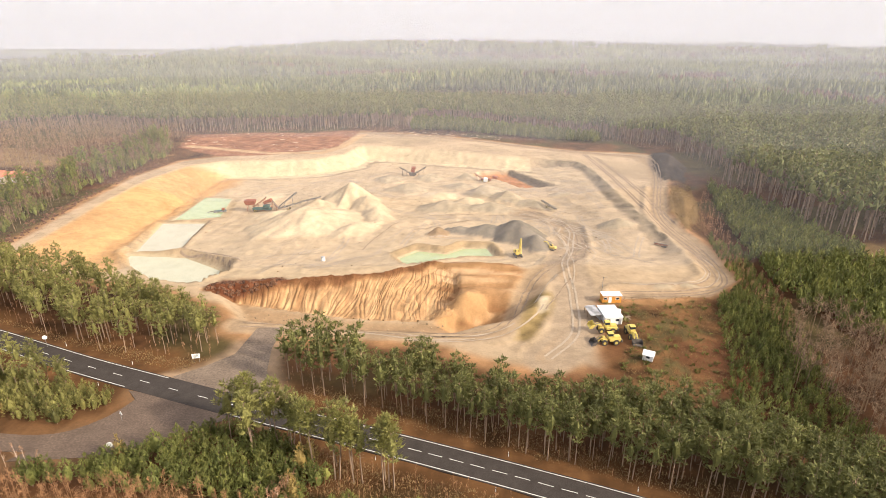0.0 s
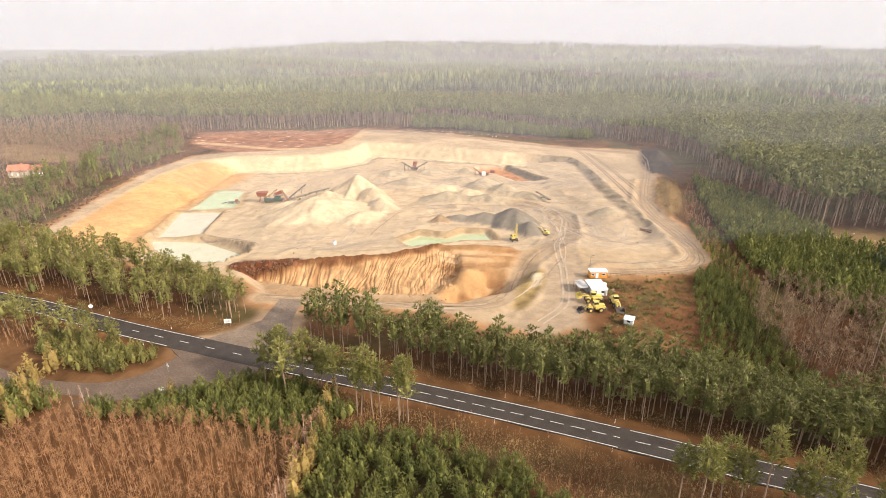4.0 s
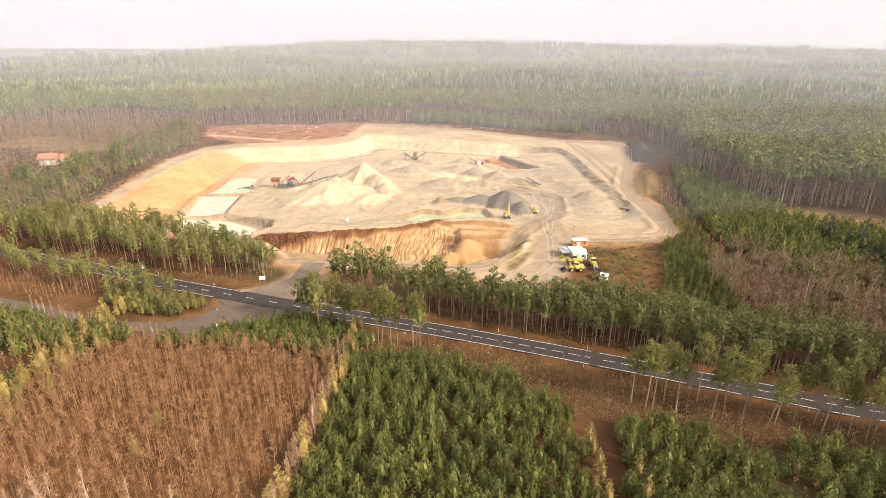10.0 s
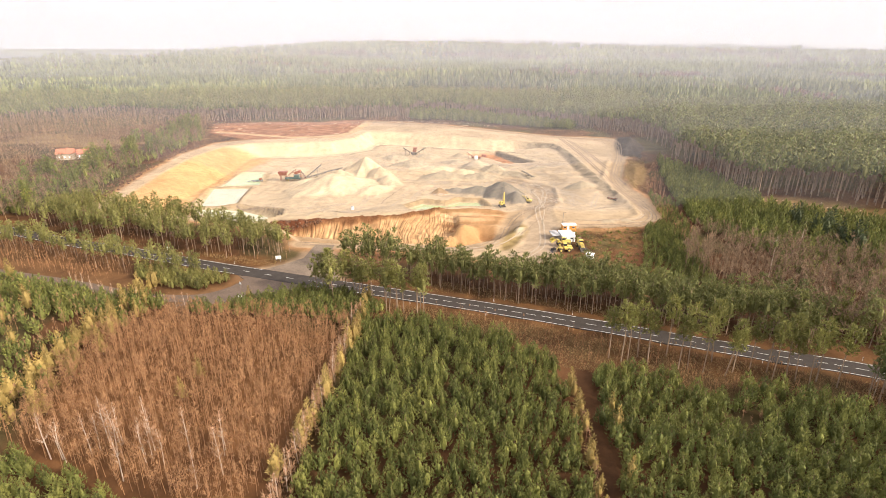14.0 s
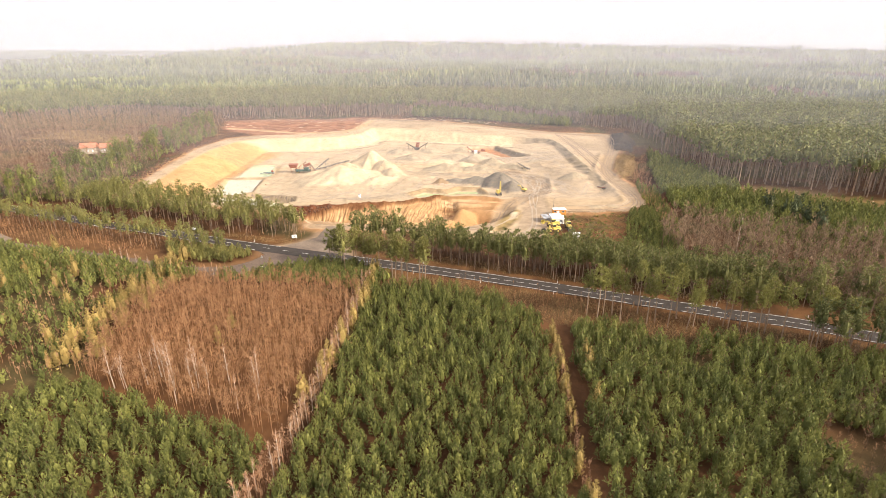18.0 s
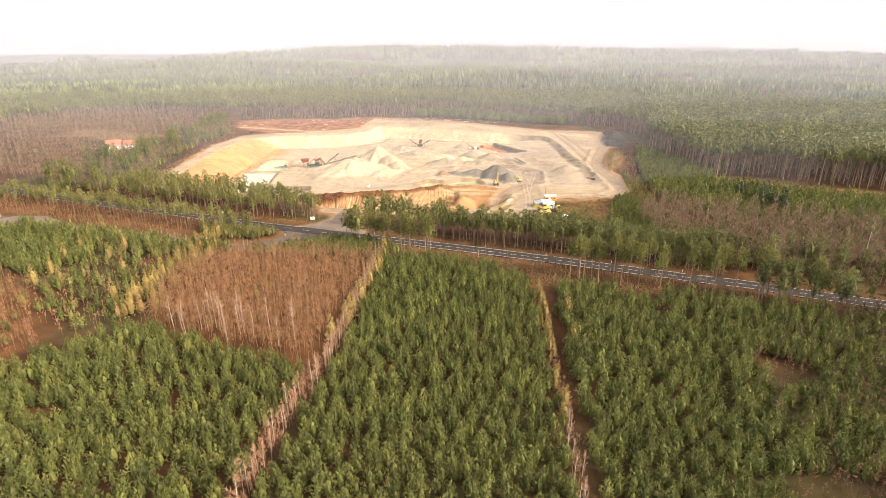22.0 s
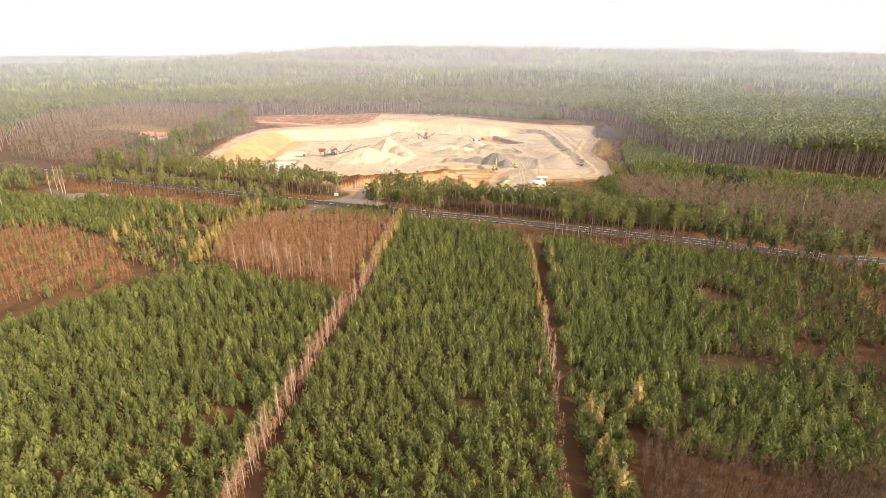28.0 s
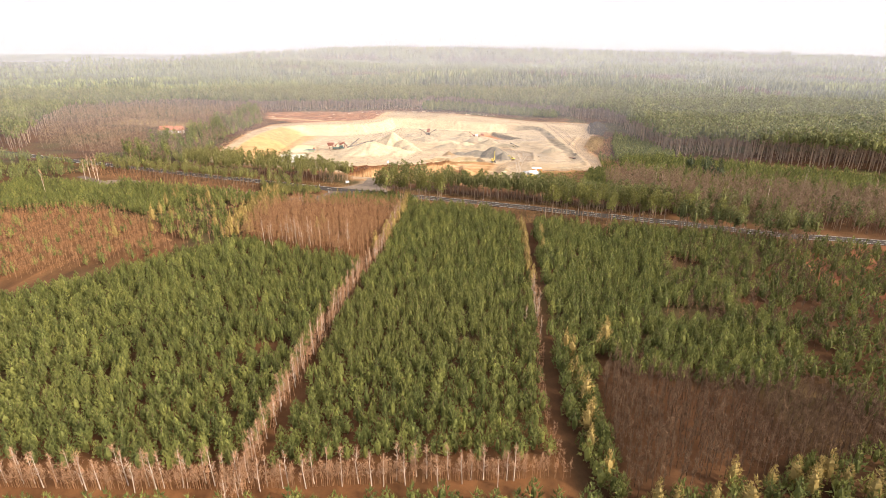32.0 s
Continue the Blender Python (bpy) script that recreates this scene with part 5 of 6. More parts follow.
NEAR = [[(-640, 200), (-640, 640), (-330, 640), (260, 640), (240, 520), (420, 520), (560, 300), (420, 80), (600, -110), (330, -130), (60, -130), (-200, -130), (-300, 20), (-520, 60)]]
far_wood(330, 900, 6.2, T_LOW, 81, (0.9, 1.2), "pine woods in the middle distance")
far_wood(900, 1900, 10.5, T_FAR, 84, (0.95, 1.25), "far hazy pine woods")
far_wood(1900, 4200, 24.0, T_FAR, 87, (1.1, 1.6), "woods near the horizon")
wood([(-130, 104), (-100, 112), (-150, 136), (-230, 168), (-262, 150), (-190, 118)], 1.6, T_SCRUB, [M_TWIG, M_TWIG], "leafless brush between lane and road", "thicket", (0.2, 0.5), 91, keep=0.9, name="bare_trees")
wood([(-130, 130), (-95, 121), (-62, 120), (-62, 140), (-96, 158), (-178, 186), (-185, 165)], 2.6, T_SCRUB, [M_TWIG, M_REDTWIG], "leafless brush under the pines", "thicket", (0.2, 0.5), 92, keep=0.7, name="bare_trees")
# ---- machines and buildings of the pit ----
def gz_(x, y):
    return float(height(np.array([float(x)]), np.array([float(y)]))[0])


def wheel(parent, at, r, w, name="wheel"):
    """A tyre with lugs on a rim; the axle runs along local y."""
    x, y, z = at
    bm = bmesh.new()
    prof = [(r * 0.55, -w / 2), (r * 0.9, -w / 2), (r, -w * 0.32), (r, w * 0.32), (r * 0.9, w / 2), (r * 0.55, w / 2)]
    seg = 18
    rings = [[bm.verts.new((x + math.cos(a * 6.2832 / seg) * q * (1.03 if 1 < i < 4 and a % 2 else 1), y + s, z + math.sin(a * 6.2832 / seg) * q * (1.03 if 1 < i < 4 and a % 2 else 1))) for a in range(seg)] for i, (q, s) in enumerate(prof)]
    for i in range(len(rings)):
        for a in range(seg):
            b, nxt = (a + 1) % seg, (i + 1) % len(rings)
            bm.faces.new((rings[i][a], rings[i][b], rings[nxt][b], rings[nxt][a]))
    bmesh.ops.recalc_face_normals(bm, faces=bm.faces[:])
    tyre = part(name, bm, M_TYRE, parent)
    bm = rod((x, y - w * 0.36, z), (x, y + w * 0.36, z), r * 0.56, sides=12)
    rod((x, y - w * 0.46, z), (x, y + w * 0.46, z), r * 0.2, sides=8, bm=bm)
    part("rim", bm, M_YELLOW, tyre, "yellow steel rim")


def wheel_loader(x, y, turn, raised, label):
    """Front is local -x."""
    top = thing("wheel_loader", (x, y, gz_(x, y)), turn, label, "wheel loader", "loaders beside the office")
    bm = box((3.3, 1.9, 0.9), (1.7, 0, 1.5), bevel=0.12)
    box((2.2, 1.5, 0.75), (2.1, 0, 2.25), bevel=0.18, taper=0.86, bm=bm)
    part("rear_body", bm, M_YELLOW, top)
    part("counterweight", box((0.5, 2.2, 0.9), (3.45, 0, 1.25), bevel=0.12), M_DARKSTEEL, top, "dark rear counterweight")
    part("grille", box((0.06, 1.1, 0.55), (3.21, 0, 2.2), bevel=0.01), M_DARKSTEEL, top)
    bm = box((1.5, 1.2, 0.9), (-1.2, 0, 1.35), bevel=0.12)
    box((0.7, 0.9, 1.1), (-1.5, 0, 2.0), turn=(0, -14, 0), bevel=0.08, bm=bm)
    part("front_frame", bm, M_YELLOW, top)
    cab = part("cab", box((1.45, 1.45, 0.9), (0.35, 0, 2.2), bevel=0.06), M_YELLOW, top)
    part("cab_glass", box((1.36, 1.38, 0.85), (0.35, 0, 2.98), bevel=0.05, taper=0.92), M_GLASS, cab, "dark cab windows")
    part("cab_roof", box((1.6, 1.6, 0.14), (0.35, 0, 3.46), bevel=0.05), M_YELLOW, cab)
    for sx in (-0.66, 0.66):
        for sy in (-0.66, 0.66):
            part("pillar", rod((0.35 + sx, sy, 2.5), (0.35 + sx * 0.94, sy * 0.94, 3.42), 0.05, sides=5), M_DARKSTEEL, cab)
    part("exhaust", rod((1.6, 0.45, 2.5), (1.6, 0.45, 3.3), 0.06), M_DARKSTEEL, top)
    for sx in (-1.35, 1.95):
        for sy in (-0.95, 0.95):
            wheel(top, (sx, sy, 0.82), 0.82, 0.62)
    hz = 2.4 if raised else 0.75
    for sy in (-0.5, 0.5):
        bm = rod((-1.2, sy, 2.3), (-2.4, sy, (2.3 + hz) / 2 + 0.35), 0.17, sides=6)
        rod((-2.4, sy, (2.3 + hz) / 2 + 0.35), (-3.5, sy, hz), 0.15, sides=6, bm=bm)
        part("lift_arm", bm, M_YELLOW, top)
    part("ram", rod((-1.5, 0, 2.6), (-3.3, 0, hz + 0.55), 0.08), M_STEEL, top, "steel hydraulic ram")
    bm = bmesh.new()
    prof = [(-3.55, hz + 0.75), (-3.7, hz - 0.05), (-4.15, hz - 0.5), (-5.0, hz - 0.62)]
    prof = [(px, pz - (0.0 if raised else 0.1)) for px, pz in prof]
    for off in (0, 0.09):
        for i in range(len(prof)):
            for sy in (-1.4, 1.4):
                bm.verts.new((prof[i][0] + off, sy, prof[i][1] + off))
    v = bm.verts[:]
    for lay in (0, 8):
        for i in range(3):
            bm.faces.new((v[lay + 2 * i], v[lay + 2 * i + 1], v[lay + 2 * i + 3], v[lay + 2 * i + 2]))
    bm.faces.new((v[0], v[1], v[9], v[8])), bm.faces.new((v[6], v[7], v[15], v[14]))
    for sy in (-1.4, 1.34):
        a = [bm.verts.new((px, sy, pz)) for px, pz in prof] + [bm.verts.new((-4.6, sy, hz + 0.4))]
        b = [bm.verts.new((q.co.x, sy + 0.06, q.co.z)) for q in a]
        bm.faces.new(a), bm.faces.new(b[::-1])
        for i in range(5):
            bm.faces.new((a[i], a[(i + 1) % 5], b[(i + 1) % 5], b[i]))
    bmesh.ops.recalc_face_normals(bm, faces=bm.faces[:])
    bucket = part("bucket", bm, M_YELLOW if raised else M_DARKSTEEL, top, "worn steel bucket")
    for i in range(8):
        part("tooth", box((0.3, 0.09, 0.06), (-5.05, -1.26 + i * 0.36, hz - 0.68), bevel=0.01), M_STEEL, bucket)
    return top


wheel_loader(45.9, 129.2, 4, False, "yellow wheel loader with large tyres, bucket lowered")
wheel_loader(46.6, 135.0, 2, True, "yellow wheel loader with its bucket raised")
wheel_loader(53.6, 132.6, 92, False, "yellow wheel loader parked beside the site office")


def excavator(x, y, turn, label, boom_up=True, size=1.0):
    top = thing("excavator", (x, y, gz_(x, y)), turn, label, "excavator")
    top.matrix_world = top.matrix_world @ Matrix.Scale(size, 4)
    for sy in (-1.2, 1.2):
        bm = box((4.2, 0.6, 0.75), (0, sy, 0.42), bevel=0.2)
        track = part("track", bm, M_DARKSTEEL, top, "dark crawler track")
        for i in range(11):
            part("track_shoe", box((0.26, 0.66, 0.06), (-1.75 + i * 0.35, sy, 0.82), bevel=0.01), M_STEEL, track)
    part("turntable", rod((0, 0, 0.7), (0, 0, 1.1), 0.75, sides=14), M_DARKSTEEL, top)
    bm = box((3.6, 2.5, 0.9), (0.5, 0, 1.6), bevel=0.12)
    box((1.5, 2.4, 0.5), (1.5, 0, 2.2), bevel=0.16, bm=bm)
    part("upper_body", bm, M_YELLOW, top)
    cab = part("cab", box((1.5, 1.05, 1.6), (-0.6, 0.75, 2.5), bevel=0.1, taper=0.93), M_YELLOW, top)
    part("cab_glass", box((1.3, 1.08, 0.85), (-0.64, 0.75, 2.75), bevel=0.04), M_GLASS, cab, "dark cab windows")
    pts = [(-0.9, 1.7), (-1.5, 5.4), (-2.2, 8.3)] if boom_up else [(-0.9, 1.7), (-3.0, 4.4), (-5.6, 4.2)]
    bm = bmesh.new()
    for (ax, az), (bx, bz) in zip(pts, pts[1:]):
        rod((ax, -0.2, az), (bx, -0.2, bz), 0.34, 0.28, 6, bm)
    part("boom", bm, M_YELLOW, top)
    end = pts[-1]
    tip = (-3.4, 2.4) if boom_up else (-5.9, 1.4)
    part("stick", rod((end[0], -0.2, end[1] + 0.2), (tip[0], -0.2, tip[1]), 0.27, 0.2, 6), M_YELLOW, top)
    part("ram", rod((-0.4, -0.2, 2.2), ((pts[1][0] + pts[0][0]) / 2, -0.2, (pts[1][1] + pts[0][1]) / 2 + 0.6), 0.1), M_STEEL, top, "steel hydraulic ram")
    bm = box((0.95, 1.1, 0.9), (tip[0] + 0.3, -0.2, tip[1] - 0.5), turn=(0, 30, 0), bevel=0.1, taper=0.7)
    part("bucket", bm, M_DARKSTEEL, top, "dark digging bucket")
    return top


excavator(30.2, 200.5, 100, "yellow tracked excavator with a high raised boom")
excavator(45, 206, -35, "small dusty tracked excavator beside the dark gravel heap", False, 0.72)


def conveyor(parent, a, b, wide, mat, name="conveyor", legs=True):
    """A belt on a lattice frame from a to b, in the thing's own coordinates."""
    a, b = Vector(a), Vector(b)
    d = (b - a)
    n = d.normalized()
    side = n.cross(Vector((0, 0, 1))).normalized()
    up = side.cross(n)
    bm = bmesh.new()
    for s in (-1, 1):
        o = side * wide / 2 * s
        rod(a + o, b + o, 0.09, sides=5, bm=bm)
        rod(a + o - up * 0.5, b + o - up * 0.5, 0.07, sides=5, bm=bm)
        k = max(3, int(d.length / 1.6))
        for i in range(k):
            rod(a + o + d * (i / k) - up * 0.5, a + o + d * ((i + 1) / k), 0.05, sides=4, bm=bm)
    frame_ = part(name, bm, mat, parent)
    own = bmesh.new()
    v = [own.verts.new(q + up * h) for h in (0.12, 0.04) for q in (a + side * wide * 0.42, b + side * wide * 0.42, b - side * wide * 0.42, a - side * wide * 0.42)]
    for f in ((0, 1, 2, 3), (7, 6, 5, 4), (0, 4, 5, 1), (1, 5, 6, 2), (2, 6, 7, 3), (3, 7, 4, 0)):
        own.faces.new([v[i] for i in f])
    part("belt", own, M_BELT, frame_, "grey rubber belt")
    for q in (a, b):
        part("drum", rod(q - side * wide * 0.45, q + side * wide * 0.45, 0.22, sides=10), M_DARKSTEEL, frame_)
    if legs:
        for t in (0.35, 0.75):
            p = a + d * t
            if p.z > 1.2:
                for s in (-1, 1):
                    part("leg", rod(p + side * wide / 2 * s - up * 0.4, Vector((p.x, p.y, -0.3)) + side * wide * 0.75 * s, 0.08, sides=5), mat, frame_)
    return frame_


# the crushing and screening plant beside the white heap
cz = gz_(-92, 273)
plant = thing("screening_plant", (-92, 273, cz), 0, "rusty red and green screening plant with inclined conveyors", "screening plant")
bm = box((4.2, 3.2, 2.4), (-11.5, 4, 4.2), bevel=0.05, taper=1.35)
hop = part("feed_hopper", bm, M_RUST, plant, "rust-red steel feed hopper")
for sx in (-1.6, 1.6):
    for sy in (-1.2, 1.2):
        part("leg", rod((-11.5 + sx, 4 + sy, -0.3), (-11.5 + sx, 4 + sy, 3.2), 0.14, sides=6), M_RUST, hop)
part("chassis", box((10, 2.4, 1.1), (-4.5, 1.5, 1.5), bevel=0.08), M_GREENSTEEL, plant, "dull green chassis")
part("engine_box", box((3.2, 2.3, 1.7), (-2.0, 0.9, 2.8), bevel=0.1), M_GREENSTEEL, plant, "dull green engine housing")
part("screen_box", box((4.4, 2.6, 1.6), (-1.5, 2.5, 5.2), turn=(0, -22, 0), bevel=0.08), M_RUST, plant, "rust-red vibrating screen")
for sx in (-3.2, 0.4):
    for sy in (1.4, 3.6):
        part("screen_leg", rod((sx, sy, 0.5), (sx, sy, 5.0), 0.15, sides=6), M_RUST, plant)
part("platform", box((5.5, 1.0, 0.12), (-1.5, 0.9, 4.1)), M_STEEL, plant)
for sx in (-4.1, -1.5, 1.1):
    part("rail_post", rod((sx, 0.45, 4.1), (sx, 0.45, 5.1), 0.04, sides=5), M_STEEL, plant)
part("handrail", rod((-4.2, 0.45, 5.1), (1.2, 0.45, 5.1), 0.04, sides=5), M_STEEL, plant)
conveyor(plant, (-10, 3, 2.0), (-2.5, 3, 7.2), 1.0, M_RUST)
conveyor(plant, (3.0, 3.5, 1.4), (12.5, 8.5, 8.6), 1.0, M_STEEL)
conveyor(plant, (0.8, 2.8, 5.4), (4.6, 0.2, 1.9), 0.9, M_RUST)
for k in range(2):
    wheel(plant, (-8.5 + k * 1.2, 0.4, 0.55), 0.55, 0.4)
belt = thing("stacking_conveyor", (-84, 266.5, gz_(-84, 266.5)), 0, "long grey steel stacking conveyor feeding the pale heap", "conveyor")
conveyor(belt, (-1, 0, 1.2), (10, 2.5, 3.6), 1.5, M_STEEL)
conveyor(belt, (9.5, 2.4, 3.9), (20, 5.0, 5.9), 1.1, M_STEEL)
for k in range(2):
    wheel(belt, (4, -0.6 + k * 2.6, 0.5), 0.5, 0.35)

pump = thing("dredge_pump", (-120, 276, -7.6), 20, "small floating dredge pump with a red engine on the pond edge", "pump")
for sy in (-1.0, 1.0):
    part("pontoon", rod((-3.2, sy, 0.25), (3.2, sy, 0.25), 0.42, sides=10), M_STEEL, pump)
part("deck", box((5.6, 2.4, 0.14), (0, 0, 0.72), bevel=0.03), M_GREENSTEEL, pump)
part("engine", box((1.6, 1.3, 1.2), (1.7, 0, 1.4), bevel=0.12), M_RUST, pump, "red engine cover")
part("suction_pipe", rod((-2.0, 0, 1.0), (-6.4, 0.4, 0.2), 0.2, sides=8), M_STEEL, pump)

# far screener with two stacking arms
fz = gz_(-20, 347)
scr = thing("screener", (-20, 347, fz), 0, "red mobile screener with two splayed conveyors among heaps", "screener")
part("chassis", box((5.0, 2.4, 1.2), (0, 0, 1.3), bevel=0.1), M_DARKSTEEL, scr)
part("screen_box", box((2.6, 2.3, 2.0), (0.3, 0, 3.4), turn=(0, 12, 0), bevel=0.08), M_RUST, scr, "red screen box")
part("hopper", box((2.4, 2.6, 1.2), (0.8, 0, 5.2), bevel=0.05, taper=1.25), M_RUST, scr, "red feed hopper")
conveyor(scr, (-1.2, 0, 1.6), (-8.5, 1.0, 5.6), 0.9, M_DARKSTEEL)
conveyor(scr, (1.4, 0, 1.6), (8.6, 1.0, 5.6), 0.9, M_DARKSTEEL)
for sy in (-1.1, 1.1):
    part("track", box((3.8, 0.5, 0.7), (0, sy, 0.38), bevel=0.2), M_DARKSTEEL, scr)

rz = gz_(27, 331)
wash = thing("screener", (27, 331, rz), -15, "rusty screener with a white cabin at the red hollow", "screener")
part("chassis", box((6.5, 2.2, 1.0), (0, 1.0, 1.2), bevel=0.08), M_RUST, wash)
part("screen_box", box((3.0, 2.4, 1.7), (5.5, 2.0, 2.6), turn=(0, 10, 0), bevel=0.08), M_RUST, wash, "rust-red screen box")
part("cabin", box((2.2, 2.2, 2.4), (0.2, -1.6, 1.6), bevel=0.08), M_WHITE, wash, "white control cabin")
conveyor(wash, (-2, 1, 1.5), (-7.5, 2.0, 4.6), 0.9, M_RUST)
for sx in (-2, 2):
    wheel(wash, (sx, 0, 0.55), 0.55, 0.4)

arm = thing("loading_conveyor", (55.6, 270.5, gz_(55.6, 270.5)), -62, "dark portable loading conveyor standing on the sand", "conveyor")
conveyor(arm, (-6, 0, 2.6), (6, 0, 1.0), 1.1, M_DARKSTEEL)
for sy in (-0.8, 0.8):
    wheel(arm, (-0.5, sy, 0.45), 0.45, 0.3)
scrap = thing("loading_conveyor", (91.5, 209, gz_(91.5, 209)), -30, "rusty conveyor section lying on the slope", "conveyor")
conveyor(scrap, (-3, 0, 0.9), (3.5, 0, 0.7), 1.0, M_RUST, legs=False)
part("side_frame", box((3.0, 0.5, 0.6), (1.5, -1.6, 0.35), turn=(0, 4, 10), bevel=0.05), M_DARKSTEEL, scrap)

# ---- the site office ----
office = thing("office_container", (54, 154.9, gz_(54, 154.9)), 0, "orange site container with a white roof and white door", "container")
part("wall", box((6.0, 2.9, 2.45), (0, 0, 1.35), bevel=0.03), M_ORANGE, office)
part("roof", box((6.3, 3.4, 0.16), (0, -0.1, 2.68), bevel=0.03), M_WHITE, office, "white sheet roof")
door = part("door", box((1.0, 0.06, 1.95), (-0.6, -1.48, 1.2), bevel=0.01), M_WHITE, office, "white door")
part("handle", box((0.16, 0.05, 0.04), (-0.25, -1.53, 1.2)), M_STEEL, door)
for sx in (-2.1, 1.7):
    win = part("window", box((1.2, 0.05, 0.8), (sx, -1.475, 1.65), bevel=0.01), M_WHITE, office, "white window frame")
    part("pane", box((1.0, 0.03, 0.62), (sx, -1.505, 1.65)), M_GLASS, win)
for i in range(20):
    part("rib", box((0.07, 0.03, 2.3), (-2.85 + i * 0.3, 1.46, 1.35)), M_ORANGE, office)

cabin = thing("site_cabin", (49.9, 143.0, gz_(49.9, 143)), 4, "white site cabin with a flat sheet-metal roof", "cabin")
part("wall", box((5.2, 7.0, 2.5), (0.3, 0, 1.35), bevel=0.03), M_WHITE, cabin)
part("roof", box((5.6, 7.5, 0.14), (0.3, 0, 2.72), turn=(2, 0, 0), bevel=0.03), M_WHITE, cabin)
for i in range(9):
    part("roof_seam", box((0.05, 7.3, 0.05), (-2.1 + i * 0.6, 0, 2.82), turn=(2, 0, 0)), M_TIN, cabin)
for sx in (-1.3, 1.4):
    win = part("window", box((1.1, 0.05, 0.8), (sx, -3.53, 1.6), bevel=0.01), M_TIN, cabin, "grey window frame")
    part("pane", box((0.95, 0.03, 0.64), (sx, -3.56, 1.6)), M_GLASS, win)
part("door", box((0.9, 0.06, 1.95), (2.2, -3.53, 1.15), bevel=0.01), M_TIN, cabin, "grey door")
part("tank", rod((3.5, 1.0, 0.2), (3.5, 1.0, 2.6), 0.75, 0.62, 14), M_WHITE, cabin, "round white tank")
roof = thing("lean_to", (45.4, 144.3, gz_(45.4, 144.3)), 4, "grey corrugated tin lean-to beside the white cabin", "shelter")
part("roof", box((3.3, 6.4, 0.1), (0, 0, 2.45), turn=(0, -4, 0), bevel=0.02), M_TIN, roof)
for i in range(10):
    part("roof_rib", box((3.2, 0.06, 0.05), (0, -2.9 + i * 0.64, 2.53), turn=(0, -4, 0)), M_TIN, roof)
for sy in (-2.9, 0, 2.9):
    part("post", rod((-1.5, sy, -0.1), (-1.5, sy, 2.5), 0.08, sides=6), M_WOOD, roof)
part("wall", box((0.08, 6.2, 2.2), (1.5, 0, 1.1)), M_TIN, roof)
mast = thing("lamp_mast", (52.0, 158.2, gz_(52, 158.2)), 0, "thin grey lamp mast beside the container", "mast")
part("pole", rod((0, 0, -0.3), (0, 0, 7.0), 0.11, 0.06, 8), M_STEEL, mast)
part("bracket", rod((0, 0, 6.8), (0.9, 0, 7.0), 0.04, sides=6), M_STEEL, mast)
part("lamp", box((0.5, 0.25, 0.15), (1.0, 0, 6.98), bevel=0.03), M_STEEL, mast)
hut = thing("trailer_hut", (53.9, 120.6, gz_(53.9, 120.6)), -28, "small white trailer hut with a pale tilted roof", "trailer")
part("body", box((2.6, 1.9, 1.7), (0, 0, 1.35), bevel=0.06), M_WHITE, hut)
part("roof", box((3.0, 2.4, 0.1), (0, 0, 2.35), turn=(10, 0, 0), bevel=0.02), M_WHITE, hut)
part("window", box((0.9, 0.04, 0.6), (0, -0.97, 1.6)), M_GLASS, hut)
for sy in (-0.85, 0.85):
    wheel(hut, (0.2, sy, 0.35), 0.35, 0.22)
part("drawbar", rod((-1.2, 0, 0.55), (-2.5, 0, 0.45), 0.06, sides=6), M_DARKSTEEL, hut)
rail_ = thing("timber_barrier", (61.2, 155.8, gz_(61.2, 155.8)), -9, "low timber rail along the yard edge", "barrier")
for i in range(5):
    part("post", rod((-4.4 + i * 2.2, 0, -0.2), (-4.4 + i * 2.2, 0, 0.8), 0.09, sides=6), M_WOOD, rail_)
part("rail", rod((-4.8, -0.1, 0.65), (4.8, -0.1, 0.65), 0.1, sides=6), M_WOOD, rail_)
pile = thing("scrap_pile", (55.6, 142.6, gz_(55.6, 142.6)), 0, "small pile of dark pallets and scrap", "scrap pile")
for i in range(6):
    part("board", box((1.3, 0.5 + 0.1 * (i % 3), 0.14), (0.5 * (i % 2) - 0.2, 0.5 * (i % 3) - 0.5, 0.08 + 0.13 * i), turn=(4 * (i % 2), 3, 40 * i), bevel=0.01), M_WOOD, pile)
well = thing("pump_shaft", (-47, 194, gz_(-47, 194)), 0, "white pump shaft inside a low sand ring", "pump")
part("shaft", rod((0, 0, -0.3), (0, 0, 1.6), 0.8, 0.75, 14), M_WHITE, well)
part("lid", rod((0, 0, 1.6), (0, 0, 1.75), 0.85, 0.8, 14), M_TIN, well, "grey lid")

